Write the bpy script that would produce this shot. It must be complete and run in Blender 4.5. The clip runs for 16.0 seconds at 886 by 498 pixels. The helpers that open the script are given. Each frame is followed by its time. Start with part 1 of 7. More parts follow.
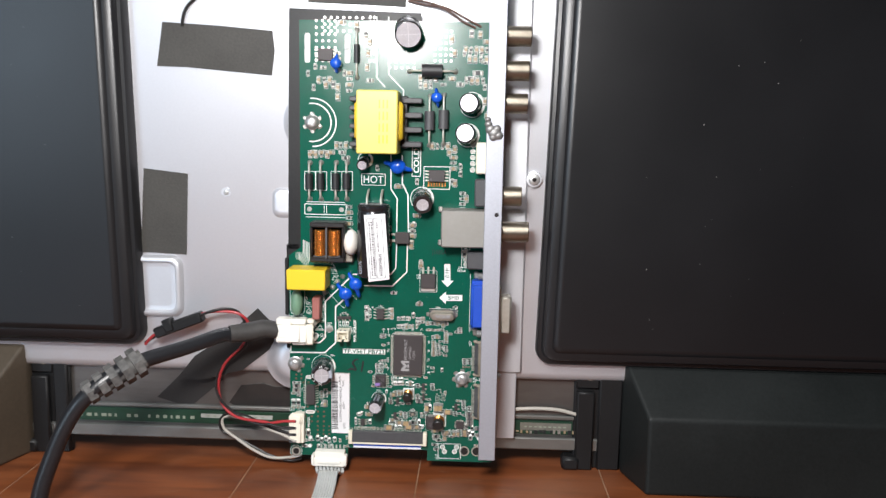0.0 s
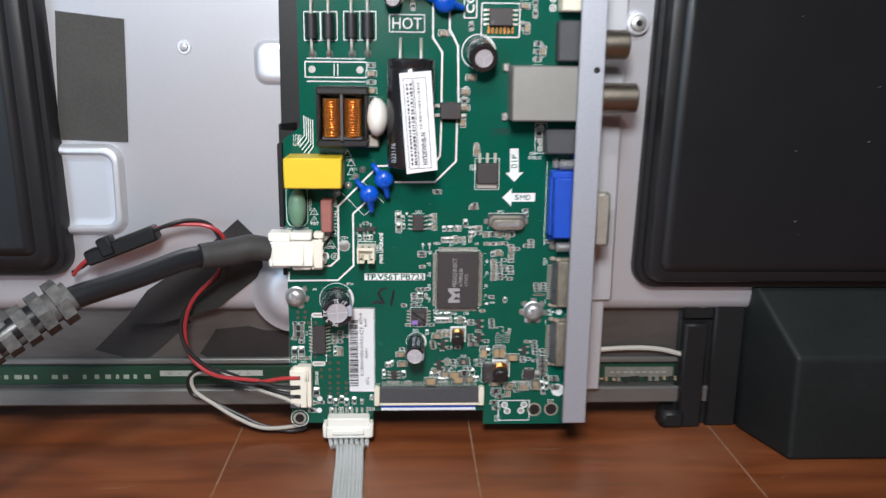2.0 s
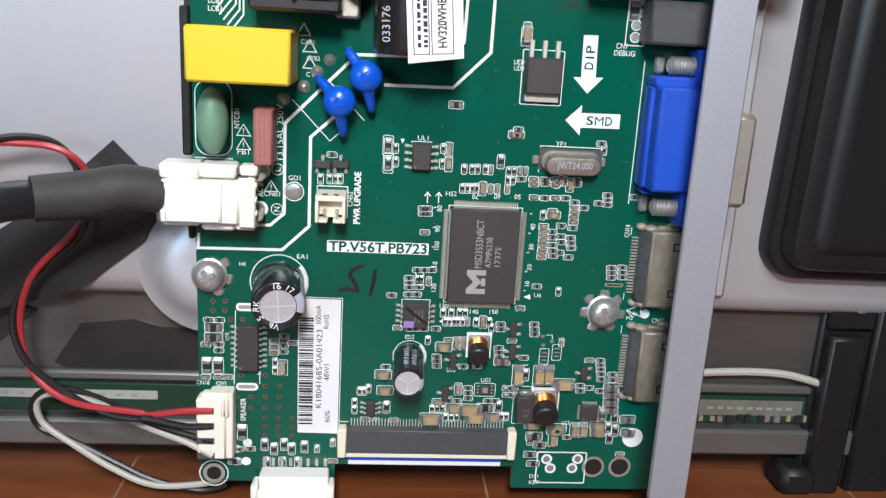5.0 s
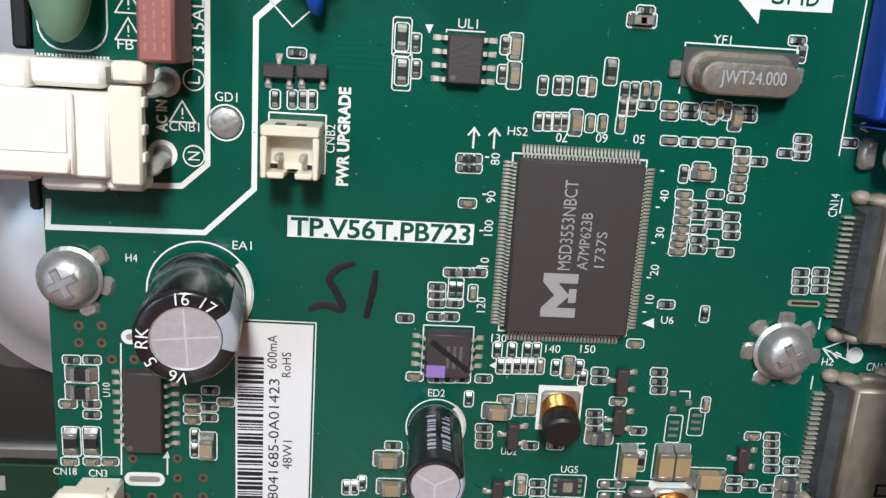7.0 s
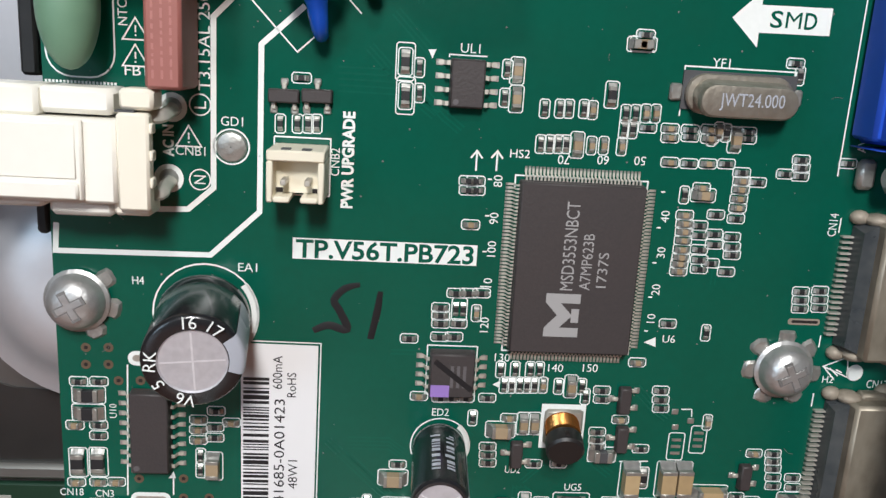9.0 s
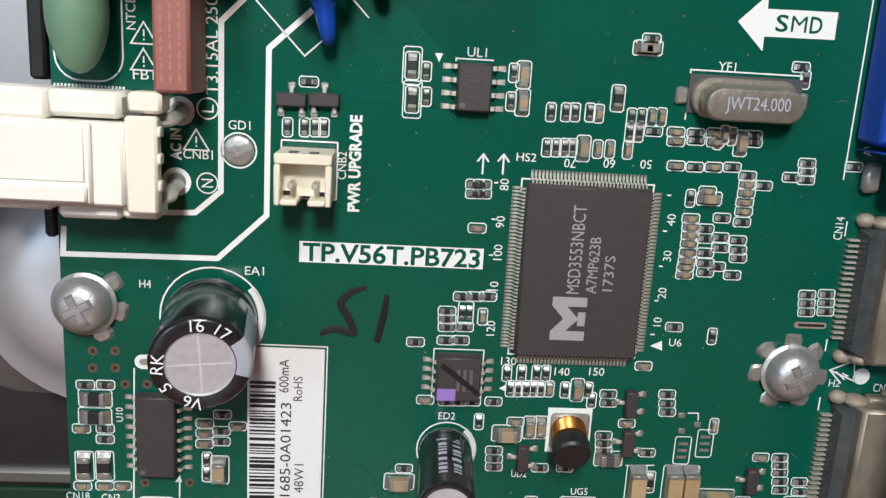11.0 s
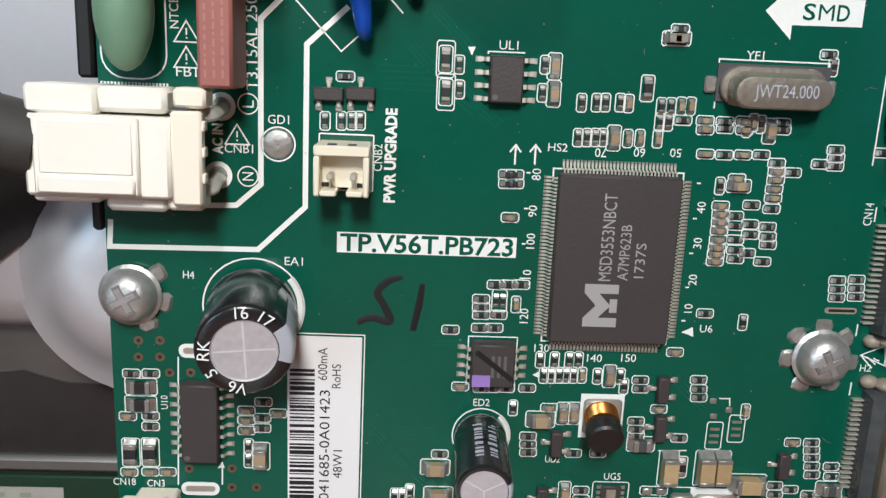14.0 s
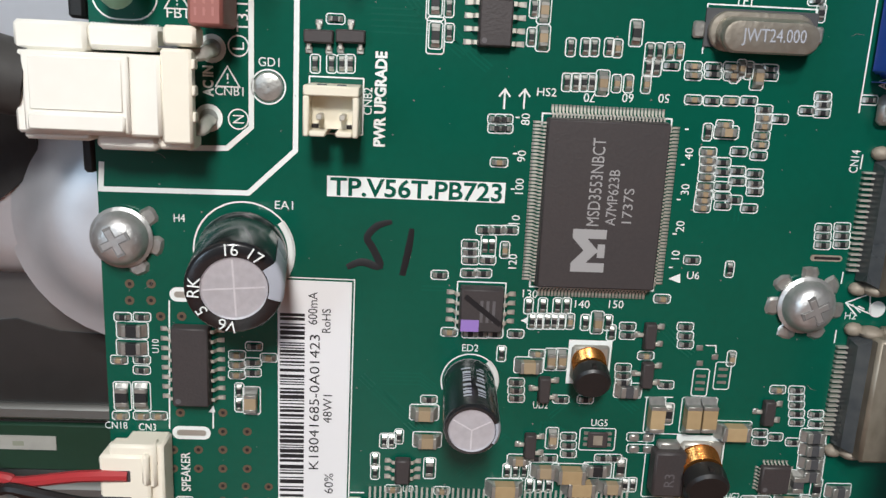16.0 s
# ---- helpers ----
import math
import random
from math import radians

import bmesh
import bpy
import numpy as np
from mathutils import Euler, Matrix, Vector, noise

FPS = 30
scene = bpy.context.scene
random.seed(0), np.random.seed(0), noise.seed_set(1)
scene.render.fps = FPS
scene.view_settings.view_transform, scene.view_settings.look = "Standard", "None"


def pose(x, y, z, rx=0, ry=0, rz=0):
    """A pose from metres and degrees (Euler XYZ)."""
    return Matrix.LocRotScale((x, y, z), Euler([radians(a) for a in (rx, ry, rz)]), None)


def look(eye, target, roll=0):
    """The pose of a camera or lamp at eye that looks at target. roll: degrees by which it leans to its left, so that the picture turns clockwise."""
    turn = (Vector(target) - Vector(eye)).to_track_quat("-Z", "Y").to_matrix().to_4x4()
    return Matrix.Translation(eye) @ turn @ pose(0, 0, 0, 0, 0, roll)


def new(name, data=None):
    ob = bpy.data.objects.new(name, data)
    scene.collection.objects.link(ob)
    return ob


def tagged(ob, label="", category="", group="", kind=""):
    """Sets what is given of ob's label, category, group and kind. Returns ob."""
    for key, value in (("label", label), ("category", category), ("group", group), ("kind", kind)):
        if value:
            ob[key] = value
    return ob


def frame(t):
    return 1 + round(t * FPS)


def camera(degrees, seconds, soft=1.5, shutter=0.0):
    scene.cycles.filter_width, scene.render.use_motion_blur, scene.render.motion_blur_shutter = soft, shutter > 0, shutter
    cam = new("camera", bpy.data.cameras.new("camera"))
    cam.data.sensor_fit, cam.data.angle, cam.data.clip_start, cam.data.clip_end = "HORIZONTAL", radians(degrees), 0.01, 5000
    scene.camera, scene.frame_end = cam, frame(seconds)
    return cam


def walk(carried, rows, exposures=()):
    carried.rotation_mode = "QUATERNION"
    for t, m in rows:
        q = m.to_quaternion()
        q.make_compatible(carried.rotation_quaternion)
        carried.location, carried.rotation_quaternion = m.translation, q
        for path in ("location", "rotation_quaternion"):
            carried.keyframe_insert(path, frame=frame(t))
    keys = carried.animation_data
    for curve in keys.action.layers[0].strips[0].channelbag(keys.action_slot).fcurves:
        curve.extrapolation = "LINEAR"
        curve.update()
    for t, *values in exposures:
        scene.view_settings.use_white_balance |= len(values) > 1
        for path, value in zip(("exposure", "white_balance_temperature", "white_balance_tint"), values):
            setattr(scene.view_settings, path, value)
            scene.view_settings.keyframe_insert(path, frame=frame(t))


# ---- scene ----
cam = camera(57.39, 16.0, soft=1.4, shutter=0.5)
SIZE = 1.15                           # the plan's millimetres to true ones, from the 14 by 20 mm processor
PATH = [
    (0, (0.05322, -0.32734, 0.15162), (0.04954, -0.22844, 0.13730), 1.07),
    (0.5, (0.04241, -0.30972, 0.14943), (0.04161, -0.21085, 0.13444), 1.90),
    (1, (0.03333, -0.29480, 0.14781), (0.03380, -0.19634, 0.13033), 2.87),
    (1.5, (0.02579, -0.26582, 0.12488), (0.02635, -0.16692, 0.11010), 2.80),
    (2, (0.01285, -0.23018, 0.12206), (0.01710, -0.13287, 0.09944), 0.68),
    (2.5, (0.00842, -0.20297, 0.10609), (0.01414, -0.10566, 0.08376), 1.68),
    (3, (0.00884, -0.18221, 0.09982), (0.01502, -0.08485, 0.07784), 1.73),
    (3.5, (0.00919, -0.16705, 0.09990), (0.01747, -0.07023, 0.07630), 2.58),
    (4, (0.00769, -0.15153, 0.09602), (0.01341, -0.05464, 0.07194), 1.96),
    (4.2, (0.00803, -0.14664, 0.09808), (0.01463, -0.05010, 0.07286), 2.20),
    (6.3, (0.00890, -0.09479, 0.08144), (0.01661, 0.00152, 0.05564), 4.10),
    (6.5, (0.00873, -0.07969, 0.07799), (0.01619, 0.01683, 0.05291), 4.09),
    (7, (0.00918, -0.07568, 0.07716), (0.01638, 0.02118, 0.05337), 3.66),
    (7.5, (0.00896, -0.07582, 0.07734), (0.01633, 0.02100, 0.05346), 3.56),
    (8, (0.00904, -0.07589, 0.07733), (0.01666, 0.02121, 0.05465), 3.63),
    (8.5, (0.00860, -0.07586, 0.07762), (0.01636, 0.02129, 0.05522), 3.66),
    (9, (0.00862, -0.07611, 0.07866), (0.01591, 0.02095, 0.05570), 3.44),
    (9.2, (0.00901, -0.07645, 0.07828), (0.01569, 0.02094, 0.05660), 3.45),
    (11.5, (0.00800, -0.07627, 0.07816), (0.01513, 0.02102, 0.05613), 3.37),
    (12, (0.00799, -0.07697, 0.07635), (0.01440, 0.02045, 0.05472), 3.05),
    (12.5, (0.00731, -0.07701, 0.07686), (0.01329, 0.02040, 0.05506), 2.99),
    (13, (0.00663, -0.07783, 0.07566), (0.01134, 0.01963, 0.05377), 2.62),
    (13.5, (0.00683, -0.07832, 0.07747), (0.01115, 0.01913, 0.05542), 2.48),
    (14, (0.00671, -0.07830, 0.07728), (0.01129, 0.01918, 0.05548), 2.49),
    (14.5, (0.00661, -0.07886, 0.07594), (0.01152, 0.01853, 0.05376), 2.39),
    (15, (0.00694, -0.07946, 0.07509), (0.01198, 0.01758, 0.05147), 2.73),
    (15.5, (0.00661, -0.07970, 0.07445), (0.01151, 0.01724, 0.05042), 2.78),
    (16, (0.00757, -0.07990, 0.07313), (0.01261, 0.01727, 0.05003), 2.79),
]
walk(cam, [(t, look(Vector(eye) * SIZE, Vector(target) * SIZE, roll)) for t, eye, target, roll in PATH], exposures=[(0, 0.0, 6750, 11), (1.0, 0.05, 6700, 11), (2, -0.2, 6450, 10), (3, 0.0, 6300, 10), (4.2, 0.0, 6300, 10), (6.3, -0.12, 6550, 9), (7.0, -0.2, 6600, 9), (16, -0.27, 6750, 9)])

# world, lamps
world = bpy.data.worlds.new("room_air")
scene.world = world
world.use_nodes = True
world.node_tree.nodes["Background"].inputs[0].default_value = (0.9, 0.95, 1.0, 1)
world.node_tree.nodes["Background"].inputs[1].default_value = 0.05


def area_lamp(name, eye, target, size, watts, colour, size_y=None):
    data = bpy.data.lights.new(name, "AREA")
    data.size, data.energy, data.color = size * SIZE, watts * SIZE ** 2, colour
    if size_y:
        data.shape, data.size_y = "RECTANGLE", size_y * SIZE
    ob = new(name, data)
    ob.matrix_world = look(Vector(eye) * SIZE, Vector(target) * SIZE)
    return ob


# a lamp over the bench, a small bright lamp held over the board, a cool window to the left
area_lamp("bench_lamp", (-0.03, -0.93, 1.02), (0.0, 0, 0.10), 0.10, 6.2, (0.96, 0.98, 1.0))
area_lamp("hand_lamp", (-0.004, -0.28, 0.235), (-0.01, 0, 0.08), 0.055, 1.16, (0.97, 0.98, 1.0))
area_lamp("window_light", (-1.42, -2.0, 0.50), (0, 0, 0.1), 0.85, 15.0, (0.60, 0.80, 1.0))

MM = 0.001 * SIZE
TV = pose(0, 0, 0, 90, 0, 0)          # x along the board, y up it, z out of it towards the viewer
WORLD = Matrix.Identity(4)
ORG = {}


# ---- materials ----
def material(name, colour, rough=0.5, metal=0.0, grain=0.0, scale=400.0, bump=0.0, stain=0.0, stain_scale=30.0, coat=0.0, colour2=None, stretch=(1, 1, 1), random_obj=0.0, spec=0.5):
    """Principled surface with fine grain, broad stains and bump; scale is in features per metre."""
    m = bpy.data.materials.new(name)
    m.use_nodes = True
    nt = m.node_tree
    n, l = nt.nodes, nt.links
    b = n["Principled BSDF"]
    b.inputs["Base Color"].default_value = (*colour, 1)
    b.inputs["Roughness"].default_value = rough
    b.inputs["Metallic"].default_value = metal
    b.inputs["Specular IOR Level"].default_value = spec
    b.inputs["Coat Weight"].default_value = coat
    b.inputs["Coat Roughness"].default_value = 0.15
    if not (grain or stain or bump or random_obj):
        return m
    tc = n.new("ShaderNodeTexCoord")
    mp = n.new("ShaderNodeMapping")
    mp.inputs["Scale"].default_value = stretch
    l.new(tc.outputs["Object"], mp.inputs["Vector"])
    fine = n.new("ShaderNodeTexNoise")
    fine.inputs["Scale"].default_value, fine.inputs["Detail"].default_value = scale, 4
    broad = n.new("ShaderNodeTexNoise")
    broad.inputs["Scale"].default_value, broad.inputs["Detail"].default_value = stain_scale, 5
    l.new(mp.outputs[0], fine.inputs["Vector"])
    l.new(mp.outputs[0], broad.inputs["Vector"])
    c2 = colour2 or tuple(0.45 * c for c in colour)
    r1 = n.new("ShaderNodeMapRange")
    r1.inputs["From Min"].default_value, r1.inputs["From Max"].default_value = 0.3, 0.7
    r1.inputs["To Max"].default_value = grain
    l.new(fine.outputs[0], r1.inputs[0])
    r2 = n.new("ShaderNodeMapRange")
    r2.inputs["From Min"].default_value, r2.inputs["From Max"].default_value = 0.42, 0.72
    r2.inputs["To Max"].default_value = stain
    l.new(broad.outputs[0], r2.inputs[0])
    add = n.new("ShaderNodeMath")
    add.use_clamp = True
    l.new(r1.outputs[0], add.inputs[0])
    l.new(r2.outputs[0], add.inputs[1])
    last = add
    if random_obj:
        oi = n.new("ShaderNodeObjectInfo")
        ma = n.new("ShaderNodeMath")
        ma.operation, ma.use_clamp = "MULTIPLY_ADD", True
        ma.inputs[1].default_value = random_obj
        l.new(oi.outputs["Random"], ma.inputs[0])
        l.new(add.outputs[0], ma.inputs[2])
        last = ma
    mix = n.new("ShaderNodeMix")
    mix.data_type = "RGBA"
    mix.inputs[6].default_value, mix.inputs[7].default_value = (*colour, 1), (*c2, 1)
    l.new(last.outputs[0], mix.inputs[0])
    l.new(mix.outputs[2], b.inputs["Base Color"])
    rr = n.new("ShaderNodeMapRange")
    rr.inputs["To Min"].default_value, rr.inputs["To Max"].default_value = max(0.02, rough - 0.06), min(1, rough + 0.14)
    l.new(broad.outputs[0], rr.inputs[0])
    l.new(rr.outputs[0], b.inputs["Roughness"])
    if bump:
        bp = n.new("ShaderNodeBump")
        bp.inputs["Strength"].default_value, bp.inputs["Distance"].default_value = bump, 0.0004
        l.new(fine.outputs[0], bp.inputs["Height"])
        l.new(bp.outputs[0], b.inputs["Normal"])
    return m


GREEN = material("solder_mask", (0.001, 0.088, 0.056), 0.19, 0, 0.15, 900, 0.03, 0.30, 60, colour2=(0.001, 0.050, 0.030), spec=0.45)
TRACE = material("mask_over_copper", (0.001, 0.098, 0.063), 0.22, 0, 0.15, 900, 0.02, 0.2, 45, colour2=(0.001, 0.055, 0.034), spec=0.4)
FR4 = material("board_edge", (0.20, 0.17, 0.07), 0.6, 0, 0.3, 800)
SILK = material("white_print", (0.80, 0.82, 0.80), 0.55, 0, 0.12, 1500, 0, 0.1, 200, colour2=(0.55, 0.58, 0.56))
SOLDER = material("solder", (0.54, 0.53, 0.50), 0.31, 0.75, 0.35, 1200, 0.25, 0.2, 300)
TIN = material("tinned_steel", (0.60, 0.57, 0.51), 0.38, 0.7, 0.25, 500, 0.1, 0.35, 120, colour2=(0.38, 0.34, 0.28))
STEELBOLT = material("zinc_screw", (0.60, 0.595, 0.59), 0.36, 0.75, 0.35, 900, 0.25, 0.45, 250, colour2=(0.36, 0.35, 0.34))
PINS = material("pin_metal", (0.66, 0.63, 0.56), 0.40, 0.55, 0.2, 900)
PALLADIUM = material("part_ends", (0.43, 0.42, 0.39), 0.36, 0.7, 0.3, 1800, 0.1)
RESBODY = material("resistor_body", (0.018, 0.018, 0.020), 0.45, 0, 0.2, 1500)
TAN = material("ceramic_capacitor", (0.36, 0.27, 0.17), 0.5, 0, 0.2, 900, 0, 0.2, 200, colour2=(0.24, 0.17, 0.10), random_obj=0.6)
BUFF = material("buff_ceramic", (0.47, 0.34, 0.19), 0.42, 0, 0.2, 900, 0, 0.2, 200, colour2=(0.30, 0.20, 0.10), random_obj=0.5)
EPOXY = material("chip_epoxy", (0.050, 0.041, 0.041), 0.50, 0, 0.25, 3000, 0.12, 0.2, 120, colour2=(0.025, 0.022, 0.024))
LASER = material("laser_print", (0.34, 0.33, 0.33), 0.6)
SLEEVE = material("black_sleeve", (0.016, 0.016, 0.018), 0.20, 0, 0.1, 300, 0.02, 0.1, 80, coat=0.5)
GREYBAND = material("grey_sleeve_band", (0.42, 0.44, 0.50), 0.25, 0, 0.1, 300)
CANTOP = material("aluminium_top", (0.66, 0.64, 0.68), 0.40, 0.45, 0.2, 1400, 0.12, 0.15, 200)
IVORY = material("ivory_nylon", (0.80, 0.74, 0.60), 0.42, 0, 0.08, 500, 0.03, 0.12, 60, colour2=(0.66, 0.58, 0.44))
WHITEPL = material("white_nylon", (0.88, 0.85, 0.78), 0.40, 0, 0.08, 500, 0.03, 0.15, 60, colour2=(0.62, 0.61, 0.52))
YELLOW = material("yellow_tape", (0.80, 0.55, 0.035), 0.32, 0, 0.08, 300, 0.03, 0.1, 50, colour2=(0.62, 0.48, 0.02))
YELTAPE = material("pale_yellow_tape", (0.82, 0.71, 0.16), 0.30, 0, 0.06, 300, 0.03, 0.1, 50)
BLUECER = material("blue_epoxy", (0.004, 0.085, 0.55), 0.22, 0, 0.1, 300, 0.02, 0.1, 90)
BLUEPL = material("blue_plastic", (0.012, 0.075, 0.50), 0.40, 0, 0.1, 400, 0.03, 0.15, 60)
GREENCER = material("green_epoxy", (0.16, 0.30, 0.20), 0.42, 0, 0.15, 300, 0.05, 0.2, 70)
ROSE = material("rose_plastic", (0.36, 0.13, 0.11), 0.45, 0, 0.12, 400, 0.04, 0.2, 90)
COPPER = material("enamelled_copper", (0.86, 0.38, 0.11), 0.22, 0.9, 0.25, 900, 0.1, 0.2, 150, colour2=(0.35, 0.12, 0.03))
FERRITE = material("ferrite", (0.020, 0.018, 0.018), 0.35, 0, 0.3, 600, 0.1, 0.2, 150)
PAPER = material("label_paper", (0.78, 0.77, 0.78), 0.5, 0, 0.05, 600, 0.02, 0.1, 50, colour2=(0.66, 0.65, 0.66))
INK = material("black_ink", (0.012, 0.012, 0.014), 0.4)
PURPLE = material("purple_dot", (0.30, 0.18, 0.50), 0.5)
GREYINK = material("faint_print", (0.11, 0.10, 0.105), 0.6)
GREYPL = material("dark_grey_plastic", (0.07, 0.07, 0.075), 0.45, 0, 0.2, 500, 0.05)
BLACKPL = material("black_plastic", (0.009, 0.009, 0.0095), 0.42, 0, 0.4, 900, 0.08, 0.25, 25, colour2=(0.018, 0.018, 0.019), spec=0.35)
COVERPL = material("satin_black_cover", (0.009, 0.009, 0.010), 0.30, 0, 0.3, 1500, 0.04, 0.4, 9, colour2=(0.016, 0.016, 0.018))
SPEAKPL = material("dusty_black_plastic", (0.008, 0.010, 0.010), 0.48, 0, 0.35, 700, 0.10, 0.45, 18, colour2=(0.018, 0.021, 0.021), spec=0.3)
DUSTBROWN = material("dull_brown_plastic", (0.085, 0.065, 0.045), 0.55, 0, 0.3, 500, 0.05, 0.3, 20)
CHASSIS = material("galvanised_sheet", (0.70, 0.71, 0.75), 0.40, 0.62, 0.12, 900, 0.03, 0.22, 14, colour2=(0.56, 0.56, 0.59))
RAILM = material("grey_bracket_steel", (0.50, 0.52, 0.58), 0.45, 0.60, 0.25, 1500, 0.05, 0.2, 20, colour2=(0.34, 0.34, 0.38))
PANELBACK = material("panel_back_sheet", (0.20, 0.19, 0.18), 0.28, 0.7, 0.25, 200, 0.05, 0.5, 22, colour2=(0.08, 0.075, 0.07), stretch=(0.4, 1.6, 1))
PANELEDGE = material("panel_edge_steel", (0.30, 0.30, 0.285), 0.38, 0.8, 0.25, 400, 0.05, 0.4, 30, colour2=(0.2, 0.2, 0.19), stretch=(0.3, 1, 1))
DARKGREEN = material("driver_board", (0.012, 0.045, 0.026), 0.32, 0, 0.2, 700, 0, 0.2, 60)
CLOTHTAPE = material("black_cloth_tape", (0.055, 0.052, 0.046), 0.62, 0, 0.45, 900, 0.25, 0.3, 40, colour2=(0.030, 0.029, 0.027))
FILMTAPE = material("dark_film", (0.030, 0.028, 0.027), 0.20, 0, 0.2, 300, 0.05, 0.3, 40)
RUBBER = material("black_cable_jacket", (0.018, 0.019, 0.022), 0.28, 0, 0.3, 700, 0.08, 0.2, 50)
SHRINK = material("grey_black_shrink", (0.045, 0.042, 0.040), 0.60, 0, 0.3, 600, 0.2, 0.3, 80)
DUSTY = material("dusty_grommet", (0.035, 0.035, 0.035), 0.7, 0, 0.6, 500, 0.2, 0.6, 70, colour2=(0.15, 0.145, 0.14))
REDW = material("red_insulation", (0.42, 0.035, 0.04), 0.35, 0, 0.1, 300)
BLACKW = material("black_insulation", (0.015, 0.014, 0.014), 0.35, 0, 0.2, 400)
WHITEW = material("white_insulation", (0.46, 0.43, 0.38), 0.4, 0, 0.15, 300)
GREYW = material("grey_insulation", (0.50, 0.51, 0.50), 0.4, 0, 0.15, 300)
BROWNW = material("brown_insulation", (0.10, 0.055, 0.04), 0.4)
NICKEL = material("dull_nickel", (0.30, 0.265, 0.215), 0.34, 1.0, 0.25, 700, 0.05, 0.2, 100)
# Shade inside holes and slots, put into the colour of flat marks.
HOLESHADE = material("dark_hole", (0.010, 0.006, 0.005), 0.8)
VIA = material("bare_copper_via", (0.15, 0.10, 0.065), 0.45, 0.3, 0.3, 900)
WALLP = material("wall_paint", (0.16, 0.15, 0.14), 0.8, 0, 0.1, 60, 0.05, 0.2, 2)
FLOORM = material("floor_tile", (0.30, 0.27, 0.24), 0.5, 0, 0.1, 40, 0, 0.2, 3)


def wood_material():
    m = bpy.data.materials.new("varnished_wood")
    m.use_nodes = True
    n, l = m.node_tree.nodes, m.node_tree.links
    b = n["Principled BSDF"]
    tc = n.new("ShaderNodeTexCoord")
    mp = n.new("ShaderNodeMapping")
    mp.inputs["Scale"].default_value = (1.0, 7.0, 1.0)
    l.new(tc.outputs["Object"], mp.inputs[0])
    w = n.new("ShaderNodeTexNoise")
    w.inputs["Scale"].default_value, w.inputs["Detail"].default_value, w.inputs["Distortion"].default_value = 16, 9, 0.5
    l.new(mp.outputs[0], w.inputs["Vector"])
    s = n.new("ShaderNodeTexNoise")
    s.inputs["Scale"].default_value, s.inputs["Detail"].default_value = 14, 4
    l.new(tc.outputs["Object"], s.inputs["Vector"])
    r = n.new("ShaderNodeValToRGB")
    r.color_ramp.elements[0].position, r.color_ramp.elements[0].color = 0.30, (0.115, 0.030, 0.011, 1)
    r.color_ramp.elements[1].position, r.color_ramp.elements[1].color = 0.72, (0.27, 0.078, 0.025, 1)
    l.new(w.outputs[0], r.inputs[0])
    mix = n.new("ShaderNodeMix")
    mix.data_type = "RGBA"
    mix.inputs[7].default_value = (0.32, 0.135, 0.07, 1)
    mr = n.new("ShaderNodeMapRange")
    mr.inputs["From Min"].default_value, mr.inputs["From Max"].default_value, mr.inputs["To Max"].default_value = 0.5, 0.8, 0.6
    l.new(s.outputs[0], mr.inputs[0])
    l.new(mr.outputs[0], mix.inputs[0])
    l.new(r.outputs[0], mix.inputs[6])
    l.new(mix.outputs[2], b.inputs["Base Color"])
    rr = n.new("ShaderNodeMapRange")
    rr.inputs["To Min"].default_value, rr.inputs["To Max"].default_value = 0.18, 0.5
    l.new(s.outputs[0], rr.inputs[0])
    l.new(rr.outputs[0], b.inputs["Roughness"])
    bp = n.new("ShaderNodeBump")
    bp.inputs["Strength"].default_value, bp.inputs["Distance"].default_value = 0.15, 0.0005
    l.new(w.outputs[0], bp.inputs["Height"])
    l.new(bp.outputs[0], b.inputs["Normal"])
    return m


WOOD = wood_material()


